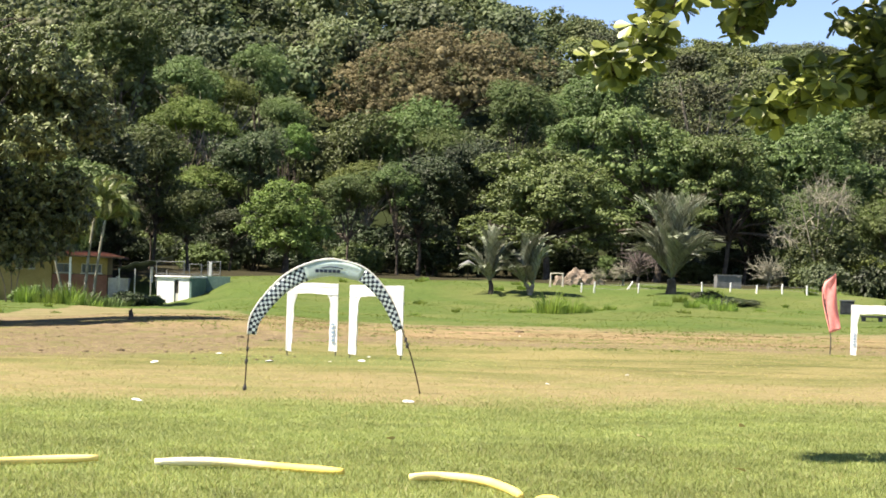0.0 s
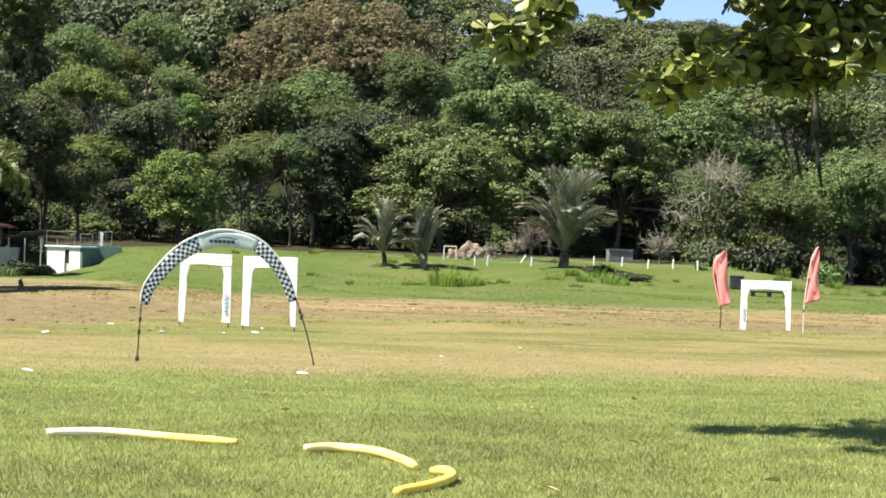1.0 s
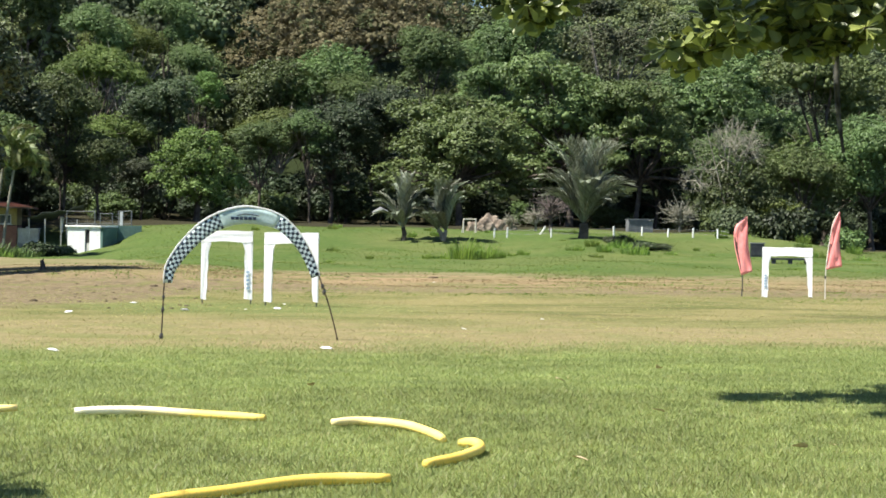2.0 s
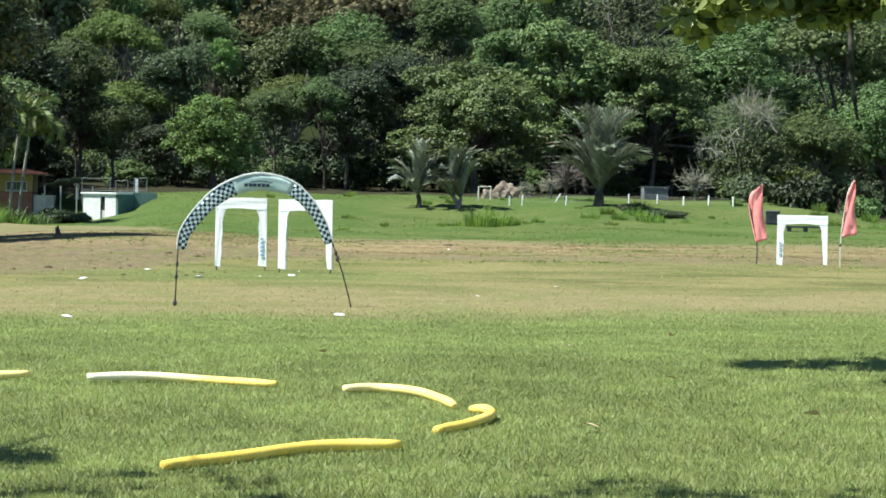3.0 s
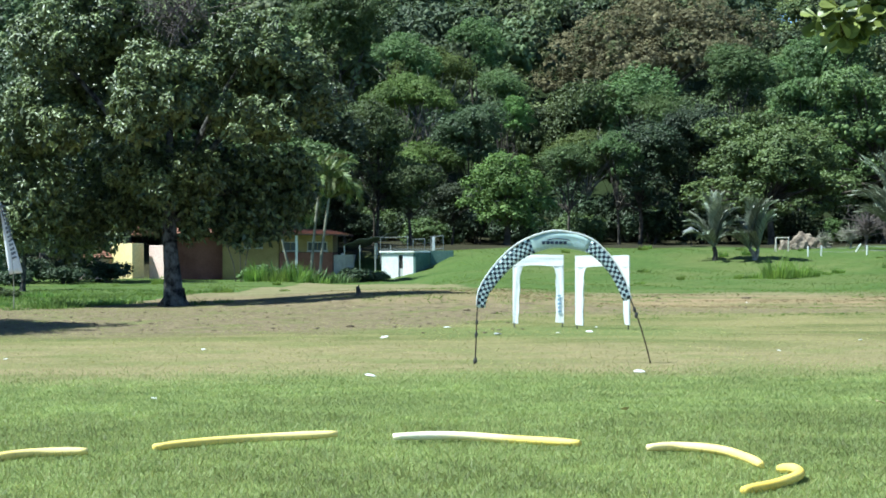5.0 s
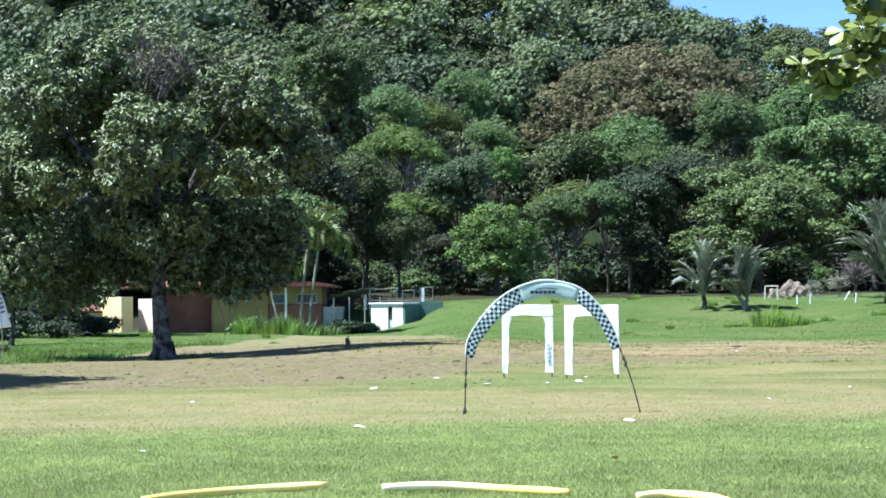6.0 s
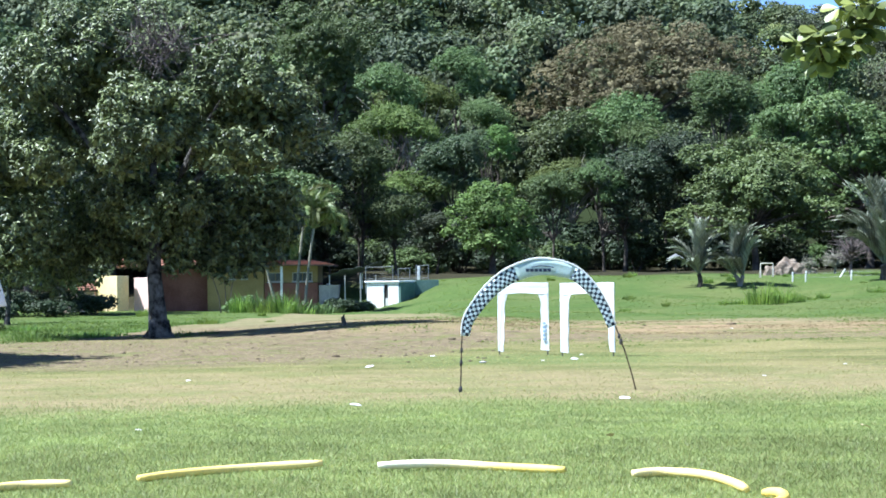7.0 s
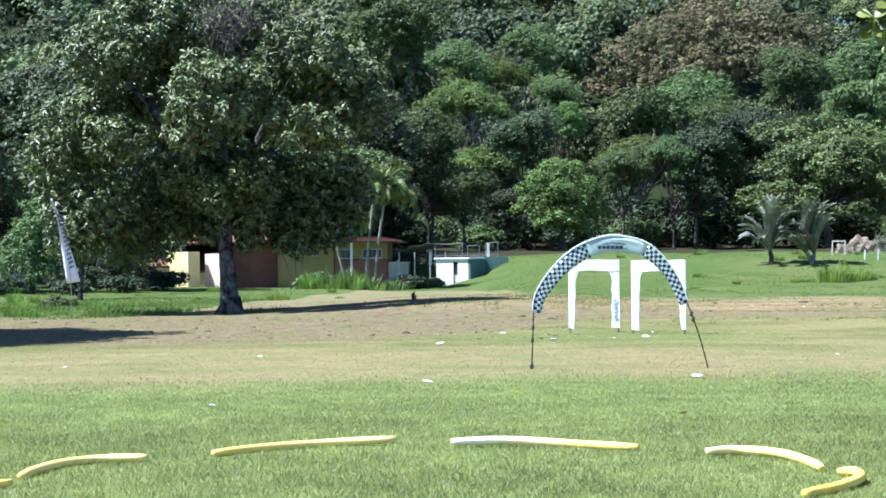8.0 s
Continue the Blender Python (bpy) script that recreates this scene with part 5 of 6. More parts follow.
palm(at(16.9, 113.4), "silvery three-sided palm with dark trunk on the bank", [[(0, 0, -0.1), (0.05, 0, 0.4), (-0.04, 0, 0.8)]], 0.13, 20, 3.2, (1.56, 0.78), 1.0, 0.62, M_PALM, 601, "palms on the bank", v_shape=0.3, bark=M_BARK, short=0.32)
palm(at(19.2, 112.8), "silvery three-sided palm with pale forked trunk", [[(0, 0, -0.1), (-0.12, 0, 0.4), (-0.32, 0, 0.65)], [(0.02, 0, 0.1), (0.10, 0, 0.4), (0.18, 0.1, 0.6)]], 0.12, 14, 3.2, (1.56, 0.78), 1.0, 0.62, M_PALM, 611, "palms on the bank", v_shape=0.3, short=0.32)
palm(at(27.56, 112), "large grey-green palm with many arching fronds", [[(0, 0, -0.1), (0.05, 0, 0.5), (0.0, 0, 0.9)]], 0.26, 60, 5.6, (1.56, 0.92), 1.0, 0.90, M_PALM, 621, "palms on the bank", v_shape=0.3, bark=M_BARK, short=0.42)
palm(at(-6.4, 112), "yellowing clump palm with slender leaning stems by the house",
     [[(0, 0, 0), (0.25, 0, 2.4), (0.6, 0, 4.9)], [(-0.5, 0.1, 0), (-0.3, 0.1, 2.6), (0.0, 0.1, 5.2)], [(-1.5, 0.2, 0), (-2.0, 0.2, 1.8), (-2.3, 0.3, 3.4)]], 0.07, 16, 2.8, (1.35, 0.5), 2.5, 0.65, M_PALM_YELLOW, 631, "", bark=M_TWIG)


# ---- the house and its yard ----
def roof_slab(parent, label, eave_a, eave_b, ridge_b, ridge_a, thick=0.12, rows=9):
    """A tiled slope: a deck with overlapping courses from eave to ridge."""
    made = []
    ea, eb, ra, rb = (Vector(p) for p in (eave_a, eave_b, ridge_a, ridge_b))
    up = (eb - ea).cross(ra - ea).normalized()
    if up.z < 0:
        up = -up
    for k in range(rows):
        u, v = k / rows, min(1.0, (k + 1.25) / rows)
        p = [ea.lerp(ra, u) + up * thick * 0.9, eb.lerp(rb, u) + up * thick * 0.9, eb.lerp(rb, v) + up * thick * 0.35, ea.lerp(ra, v) + up * thick * 0.35]
        q = [c - up * thick * (0.5 if i < 2 else 0.3) for i, c in enumerate(p)]
        bm = bmesh.new()
        made.append(bm)
        top = [bm.verts.new(c) for c in p]
        low = [bm.verts.new(c) for c in q]
        bm.faces.new(top)
        bm.faces.new(low[::-1])
        for i in range(4):
            j = (i + 1) % 4
            bm.faces.new((top[i], low[i], low[j], top[j]))
    bm = bmesh.new()
    up = up * 0.03
    low = [bm.verts.new(c - up) for c in (ea, eb, rb, ra)]
    top = [bm.verts.new(c + up) for c in (ea, eb, rb, ra)]
    bm.faces.new(top)
    bm.faces.new(low[::-1])
    for i in range(4):
        j = (i + 1) % 4
        bm.faces.new((top[i], low[i], low[j], top[j]))
    deck = part("roof", bm, M_BARK, parent, label)
    for course in made:
        part("tile_course", course, M_TILE, deck)


def window(parent, lo, hi, panes=2):
    """A window in a front wall: frame, panes, sill; lo and hi are its corners in x and z, y the wall's face."""
    x0, y, z0 = lo
    x1, _, z1 = hi
    bm = boxes(((x0, y - 0.03, z0), (x1, y + 0.02, z0 + 0.05)), ((x0, y - 0.03, z1 - 0.05), (x1, y + 0.02, z1)), ((x0, y - 0.03, z0 + 0.05), (x0 + 0.05, y + 0.02, z1 - 0.05)),
               ((x1 - 0.05, y - 0.03, z0 + 0.05), (x1, y + 0.02, z1 - 0.05)))
    frame_ob = part("window", bm, M_CONCRETE, parent, "plain window in a pale frame")
    step = (x1 - x0 - 0.1) / panes
    for k in range(panes):
        a = x0 + 0.05 + k * step
        part("pane", boxes(((a + 0.015, y - 0.012, z0 + 0.05), (a + step - 0.015, y - 0.004, z1 - 0.05))), M_GLASS, frame_ob)
    part("sill", boxes(((x0 - 0.05, y - 0.09, z0 - 0.06), (x1 + 0.05, y + 0.0, z0))), M_CONCRETE, frame_ob)


def house():
    root = thing("house", at(-13.0, 128.0), "low ochre and maroon house with clay tile roof", "house")
    g = Vector(root.location)
    put = lambda x, y, z: (x - g.x, y - g.y, z - g.z)
    span = lambda a, b: (put(*a), put(*b))
    part("wall", boxes(span((-17.2, 125.6, -0.3), (-13.45, 132.0, 2.75))), M_MAROON, root, "maroon recessed wall")
    part("wall", boxes(span((-13.4, 125.0, -0.3), (-9.75, 132.0, 3.0))), M_YELLOW_WALL, root, "ochre plaster wall")
    part("wall", boxes(span((-9.7, 125.03, -0.3), (-6.25, 132.0, 1.75))), M_MAROON, root, "maroon lower wall")
    part("wall", boxes(span((-9.7, 125.2, 1.78), (-6.25, 131.9, 2.95))), M_YELLOW_WALL, root, "ochre wall above the windows")
    part("end_wall", boxes(span((-6.2, 125.3, -0.3), (-4.9, 131.0, 1.6))), M_CONCRETE, root, "bare low side wall")
    window(root, put(-9.5, 125.2, 1.85), put(-8.5, 125.2, 2.45), 2)
    window(root, put(-7.9, 125.2, 1.85), put(-6.6, 125.2, 2.45), 2)
    window(root, put(-12.0, 125.0, 2.05), put(-11.6, 125.0, 2.6), 1)
    window(root, put(-11.2, 125.0, 2.05), put(-10.8, 125.0, 2.6), 1)
    # two bays turned to the sun
    for x, y, w, d, h, mat, label, turn in ((-19.35, 123.7, 1.85, 1.05, 2.3, M_CREAM_WALL, "sunlit pale yellow porch wall", -36), (-17.3, 123.7, 1.3, 0.5, 2.2, M_PINK_WALL, "sunlit pale pink bay", -30)):
        bm = boxes(((-w / 2, -d / 2, -0.4), (w / 2, d / 2, h)), bevel=0.015)
        bmesh.ops.transform(bm, matrix=pose(*put(x, y, float(land(x, y))), 0, 0, turn), verts=bm.verts)
        part("bay", bm, mat, root, label)
    for name, pts in (("roof", ((-19.2, 124.3, 2.85), (-13.35, 124.3, 2.95), (-13.35, 129.0, 4.1), (-19.2, 129.0, 4.1))),
                      ("roof", ((-13.3, 124.1, 3.0), (-5.2, 124.1, 2.85), (-6.8, 128.6, 3.22), (-13.3, 128.6, 3.35))),
                      ("roof", ((-5.2, 124.1, 2.85), (-5.2, 132.4, 2.85), (-6.8, 128.6, 3.22), (-6.8, 128.5, 3.22)))):
        roof_slab(root, "weathered orange clay tiles", *[put(*p) for p in pts])
    part("porch_post", boxes(span((-8.62, 124.3, -0.2), (-8.48, 124.42, 2.85)), bevel=0.01), M_WHITEWASH, root, "white porch post")
    return root


house()


def shed():
    """The low annex beyond the house."""
    root = thing("shed", at(-21.5, 124.8), "low pink lean-to with clay tile roof beside the house", "shed")
    g = Vector(root.location)
    part("wall", boxes(((-1.3, -0.6, -0.5), (0.9, 2.5, 1.42))), M_PINK_WALL, root)
    part("doorway", boxes(((0.0, -0.63, 0.3), (0.6, -0.605, 1.1))), M_DARK, root, "dark opening")
    roof_slab(root, "weathered orange clay tiles", (-1.6, -1.1, 1.38), (1.2, -1.1, 1.38), (1.2, 1.5, 2.0), (-1.6, 1.5, 2.0), rows=5)
    return root


shed()
root = thing("garden_wall", at(-32.5, 131.0), "low pale pink garden wall", "wall")
part("wall", boxes(((-3, -0.15, -0.3), (1.2, 0.15, 1.7)), bevel=0.01), M_PINK_WALL, root)
part("coping", boxes(((-3.05, -0.2, 1.7), (1.25, 0.2, 1.8)), bevel=0.01), M_TILE, root)


def pump_hut():
    x, y = -1.54, 118.8
    root = thing("pump_hut", (x, y, 0.25), "small whitewashed hut with flat roof dug into the bank", "hut", turn=-27)
    part("front_wall", boxes(((-1.15, -0.75, -0.3), (0.02, -0.6, 1.45))), M_WHITEWASH, root)
    part("front_wall", boxes(((0.33, -0.75, -0.3), (1.05, -0.6, 1.45))), M_WHITEWASH, root)
    part("lintel", boxes(((0.02, -0.75, 1.32), (0.33, -0.6, 1.45))), M_WHITEWASH, root)
    part("side_wall", boxes(((-1.15, -0.6, -0.3), (-1.0, 1.2, 1.45))), M_WHITEWASH, root)
    part("side_wall", boxes(((1.05, -0.74, -0.3), (1.2, 1.2, 1.44))), M_TEAL, root, "faded teal side wall")
    part("back_wall", boxes(((-1.0, 1.05, -0.3), (1.05, 1.2, 1.45))), M_WHITEWASH, root)
    part("door", boxes(((0.04, -0.66, -0.2), (0.31, -0.63, 1.30))), M_DARK, root, "dark door leaf in shade")
    part("door_panel", boxes(((0.05, -0.675, 0.0), (0.30, -0.662, 0.5))), M_CONCRETE, root, "grey lower door panel")
    part("roof_slab", boxes(((-1.28, -0.85, 1.46), (1.16, 1.35, 1.57)), bevel=0.02), M_WHITEWASH, root, "white flat roof slab")
    return root


pump_hut()
root = thing("retaining_wall", (0.3, 119.6, 0.9), "faded teal retaining wall against the bank", "wall", turn=-2)
part("wall", boxes(((-0.9, -0.12, -0.8), (1.25, 0.12, 0.95)), bevel=0.01), M_TEAL, root)


def court_fence():
    root = thing("court_fence", (-1.0, 124.0, 1.6), "pipe-framed wire court fence behind the hut", "fence")
    base = 1.9
    xs = [-2.1, -0.35, 0.0, 0.75, 1.15, 1.95]
    for x, h in zip(xs, (1.15, 1.25, 1.0, 1.05, 1.2, 1.2)):
        bm = bmesh.new()
        tube(bm, [(x, 0, -0.6), (x, 0, 0.5), (x, 0, h)], 0.03, 6)
        part("post", bm, M_WIRE, root)
    for a, b, z in ((-2.1, -0.35, 1.12), (0.0, 0.75, 1.0), (1.15, 1.95, 1.18), (-2.1, 1.95, 0.35)):
        bm = bmesh.new()
        tube(bm, [(a, 0, z), ((a + b) / 2, 0, z - 0.01), (b, 0, z + 0.03)], 0.026, 6)
        part("rail", bm, M_WIRE, root)
    bm = bmesh.new()
    for k in range(26):
        x = -2.1 + 4.05 * k / 25
        tube(bm, [(x, 0.01, 0.0), (x, 0.01, 1.0)], 0.003, 3, caps=False)
    for k in range(8):
        z = 0.05 + 0.13 * k
        tube(bm, [(-2.1, 0.01, z), (1.95, 0.01, z)], 0.003, 3, caps=False)
    tagged(part("wire_mesh", bm, M_WIRE, root, "rusty wire netting"), kind="stuff")
    return root


court_fence()


def post(place, height, label, group, r=0.07, mat=None):
    root = thing("fence_post", place, label, "post", group)
    bm = boxes(((-r, -r, -0.3), (r, r, height)), bevel=0.015)
    for v in bm.verts:
        v.co.x += 0.012 * v.co.z
    part("shaft", bm, mat or M_WHITEWASH, root)
    return root


post(at(0.3, 121.5), 1.45, "tall white concrete post by the court fence", "yard posts", 0.09)
post(at(-5.7, 127.5), 0.80, "white concrete post holding a shade net", "yard posts", 0.10)
post(at(-3.5, 127.5), 1.0, "white concrete post holding a shade net", "yard posts", 0.10)
# sagging shade net between the posts
root = thing("shade_net", (-4.0, 124.5, 1.0), "dark sagging shade net over the yard", "net")
bm = bmesh.new()
grid = [[bm.verts.new((-1.6 + 0.32 * i, 1.0 * j, 1.25 + 0.35 * math.sin(i * 0.55 + j) * 0.3 + 0.09 * i - 0.05 * (i % 3) - 0.12 * j)) for i in range(12)] for j in range(4)]
for j in range(3):
    for i in range(11):
        bm.faces.new((grid[j][i], grid[j][i + 1], grid[j + 1][i + 1], grid[j + 1][i]))
net = part("net", bm, M_NET, root, smooth=True)
net.modifiers.new("thick", "SOLIDIFY").thickness = 0.02
for k in range(4):
    part("support", boxes(((-1.5 + 1.0 * k, 0.0, -0.6), (-1.42 + 1.0 * k, 0.08, 1.2))), M_CONCRETE, root)

# the row of short white posts along the bank, and two strands of wire
first = post((0, 0, 0), 0.66, "short white concrete fence post on the bank", "bank fence posts", 0.042)
FENCE = [(22.7, 114.8), (23.5, 114.9), (26.0, 113.8), (27.4, 112.1), (30.8, 117.1), (33.9, 121.7), (34.6, 118.1), (36.2, 117.9), (37.7, 117.5), (38.9, 116.3)]
for k, (x, y) in enumerate(FENCE):
    m = pose(*at(x, y, -0.06 + 0.05 * math.sin(k * 1.9)), 0, 3 * math.sin(k * 1.3), 5 * k)
    if k == 0:
        first.matrix_basis = m
    else:
        copy_thing(first, m)
copy_thing(first, pose(*at(25.9, 116.5, -0.05), 0, 32, 0))
root = thing("fence_wire", at(34.0, FENCE[4][1]), "two sagging strands of fence wire", "fence")
g = Vector(root.location)
for up in (0.28, 0.52):
    bm = bmesh.new()
    line = []
    for (x0, y0), (x1, y1) in zip(FENCE, FENCE[1:]):
        line += [Vector(at(x0, y0, up)) - g, Vector(at((x0 + x1) / 2, (y0 + y1) / 2, up - 0.05)) - g]
    tube(bm, line, 0.008, 4)
    part("strand", bm, M_WIRE, root)


# ---- odds and ends on the bank ----
root = thing("goal_frame", at(22.4, 121.5), "small cream pipe goal frame", "goal")
for a, b in (((-0.5, 0, 0), (-0.5, 0, 1.1)), ((0.5, 0, 0), (0.5, 0, 1.1)), ((-0.5, 0, 1.1), (0.5, 0, 1.1)), ((-0.5, 0, 1.1), (-0.5, 0.6, 0)), ((0.5, 0, 1.1), (0.5, 0.6, 0))):
    bm = bmesh.new()
    tube(bm, [Vector(q) * 0.8 for q in (a, Vector(a).lerp(Vector(b), 0.5), b)], 0.036, 7)
    part("pipe", bm, M_POLE_PALE, root)


def boulder(place, size, seed, label):
    root = thing("boulder", place, label, "rock", "rocks on the bank")
    bm = bmesh.new()
    bmesh.ops.create_icosphere(bm, subdivisions=3, radius=1.0)
    for v in bm.verts:
        q = v.co * 1.6 + Vector((seed * 3.1, 0, 0))
        v.co *= 1.0 + 0.35 * noise.noise(q) + 0.14 * noise.noise(q * 2.7)
        v.co = Vector((v.co.x * size[0], v.co.y * size[1], max(v.co.z, -0.25) * size[2]))
    part("rock", bm, M_ROCK, root)
    return root


for k, (x, y, sx, sz) in enumerate(((23.9, 124.0, 0.7, 0.7), (24.9, 124.4, 0.65, 0.65), (23.1, 124.2, 0.45, 0.55), (25.7, 124.2, 0.4, 0.35), (24.4, 125.2, 0.8, 1.0), (25.3, 123.4, 0.3, 0.3), (23.5, 123.2, 0.28, 0.28))):
    boulder(at(x, y, 0.1), (sx, 0.7 * sx, sz), k + 1, "sandy brown boulder heap under the trees" if k == 0 else "sandy brown boulder beside the heap")


def bleached_bush(place, label, height, seed, mat, count=70):
    root = thing("bare_shrub", place, label, "shrub")
    rng = np.random.default_rng(seed)
    bm = bmesh.new()
    tube(bm, [(0, 0, -0.1), (0.05, 0, height * 0.25), (0.0, 0, height * 0.5)], [0.09, 0.07, 0.04], 6)
    part("stem", bm, mat, root)
    bm = bmesh.new()
    for _ in range(count):
        a = Vector((rng.normal(0, 0.05), rng.normal(0, 0.05), height * rng.uniform(0.2, 0.55)))
        way = Vector((rng.normal(0, 1), rng.normal(0, 1), rng.uniform(0.1, 1.3))).normalized()
        b = a + way * height * rng.uniform(0.25, 0.55)
        c = b + Vector(rng.normal(0, 0.12 * height, 3))
        tube(bm, [a, a.lerp(b, 0.55) + Vector((0, 0, 0.03 * height)), b, c], [0.03, 0.022, 0.014, 0.006], 4, caps=False)
    tagged(part("brush", bm, mat, root), kind="stuff")
    return root


bleached_bush(at(26.6, 121.0), "bleached bare shrub on the bank", 1.75, 31, M_TWIG, 110)
bleached_bush(at(25.4, 123.0), "bleached bare shrub beside the rocks", 1.2, 32, M_TWIG)
bleached_bush(at(38.6, 129.0), "heap of dry grey brushwood under the trees", 2.6, 33, M_TWIG, 120)
bleached_bush(at(26.9, 118.0), "tall dry brownish bush beside the large palm", 3.0, 35, M_TWIG_PURPLE, 90)
# grey-brown half-dead tree at the wood's corner
dead_lobes = [(0.3, 0, 8.2, 1.9, 0.75), (-1.4, 0, 7.2, 1.4, 0.9), (1.8, 0, 7.8, 1.5, 0.9), (-2.9, -0.4, 5.0, 0.9, 0.9)]
leafy_lobes = [(-1.2, -0.5, 2.6, 1.5, 1.0), (1.4, -0.2, 4.4, 1.7, 1.0), (2.4, 0, 2.8, 1.7, 1.0), (0.4, -0.6, 1.6, 1.5, 0.9), (0.2, 0.6, 4.2, 1.5, 0.9)]
dead = tree(at(44.8, 137.5), "half-dead tree with bare grey twigs above green leaves", dead_lobes + leafy_lobes, 0.15, M_LEAF_MID, 1, 4, 3, 0.1, 0.15, 77, bark=M_TWIG, body=0, hull=0)
v, f = crown_arrays(79, leafy_lobes, 9, 8, 18, 0.26, 0.2, slim=0.6, simple=True, low=-0.8)
part("leaves", array_mesh("leaves", v, f, M_LEAF_MID), None, dead, "green leaves on the living lower limbs")


def fork_twigs(bm, rng, base, way, length, thick, depth):
    """A bare crooked branch that forks again and again."""
    bend = Vector(rng.normal(0, 0.28, 3))
    mid = base + (way + bend * 0.4).normalized() * length * 0.5
    tip = mid + (way + bend).normalized() * length * 0.5
    tube(bm, [base, mid, tip], [thick, thick * 0.8, thick * 0.55], 4 if depth < 3 else 3, caps=False)
    if depth < 5:
        for k in range(3 if depth else 4):
            out = (way + Vector(rng.normal(0, 0.62, 3)) + Vector((0, 0, -0.06 * depth))).normalized()
            start = tip if k < 2 else mid
            fork_twigs(bm, rng, start, out, length * rng.uniform(0.62, 0.82), thick * 0.62, depth + 1)


bm = bmesh.new()
rng = np.random.default_rng(78)
for foot, way, length in (((0.5, -0.3, 5.9), (0.05, -0.1, 1.0), 1.3), ((0.3, -0.4, 5.6), (-0.9, -0.1, 0.55), 1.5), ((0.9, -0.2, 5.9), (0.7, -0.1, 0.6), 1.3), ((0.2, -0.3, 5.0), (0.3, -0.1, 1.0), 1.4), ((-1.9, -0.5, 4.0), (-0.8, -0.1, 0.35), 0.95)):
    fork_twigs(bm, rng, Vector(foot), Vector(way).normalized(), length, 0.085, 0)
tagged(part("brush", bm, M_TWIG, dead, "tangle of bare grey twigs"), kind="stuff")
shrub(at(48.8, 136.5), "bright green bush below the half-dead tree", 1.8, 3.4, M_LEAF_BRIGHT, 411, 0.3, "")
shrub(at(44.0, 136.0), "bright green bush below the half-dead tree", 1.5, 2.6, M_LEAF_MID, 412, 0.28, "")

root = thing("concrete_trough", at(35.45, 128.0), "grey concrete trough under the trees", "trough")
part("basin", boxes(((-0.85, -0.4, -0.1), (0.85, -0.3, 0.80)), ((-0.85, 0.3, 0.0), (0.85, 0.4, 0.85)), ((-0.85, -0.3, 0.0), (-0.75, 0.3, 0.85)), ((0.75, -0.3, 0.0), (0.85, 0.3, 0.85))), M_MOWER, root)
part("rim", boxes(((-0.9, -0.45, 0.851), (0.9, -0.28, 0.93)), ((-0.9, 0.28, 0.851), (0.9, 0.45, 0.93))), M_MOWER, root)
root = thing("parasol", at(17.5, 128.0), "small greyish parasol in the shade of the wood", "parasol")
bm = bmesh.new()
tube(bm, [(0, 0, -0.1), (0, 0, 0.6), (0, 0, 1.15)], 0.03, 6)
part("pole", bm, M_BARK, root)
bm = bmesh.new()
top = bm.verts.new((0, 0, 1.35))
ring = [bm.verts.new((0.62 * math.cos(a), 0.62 * math.sin(a), 0.98)) for a in (math.pi * k / 5 for k in range(10))]
for k in range(10):
    bm.faces.new((top, ring[k], ring[(k + 1) % 10]))
part("canopy", bm, M_MOWER, root).modifiers.new("thick", "SOLIDIFY").thickness = 0.02

root = thing("low_bench", at(34.4, 95.0), "low dark bench in the grass of the bank", "bench", turn=-12)
part("seat", boxes(((-1.0, -0.2, 0.20), (1.0, 0.2, 0.30)), bevel=0.01), M_RUST, root)
for x in (-0.85, 0.0, 0.85):
    part("leg", boxes(((x - 0.10, -0.16, -0.15), (x + 0.10, 0.16, 0.20))), M_RUST, root)
root = thing("utility_box", at(35.7, 104.0), "dark metal utility box on the grassy bank", "box", turn=-12)
part("body", boxes(((-0.37, -0.25, -0.1), (0.37, 0.25, 0.72)), bevel=0.012), M_RUST, root)
part("lid", boxes(((-0.41, -0.29, 0.721), (0.41, 0.29, 0.80)), bevel=0.012), M_MOWER, root, "grey sheet lid")
part("door", boxes(((-0.30, -0.27, 0.08), (0.30, -0.252, 0.66))), M_RUST, root)

# stump in the tree's shadow
root = thing("stump", at(-2.22, 60.3), "short dark stump standing on bare earth", "stump")
bm = bmesh.new()
tube(bm, [(0, 0, -0.1), (0.01, 0, 0.12), (-0.02, 0, 0.28), (0.02, 0, 0.34)], [0.11, 0.08, 0.06, 0.04], 9)
part("wood", bm, M_BARK, root)


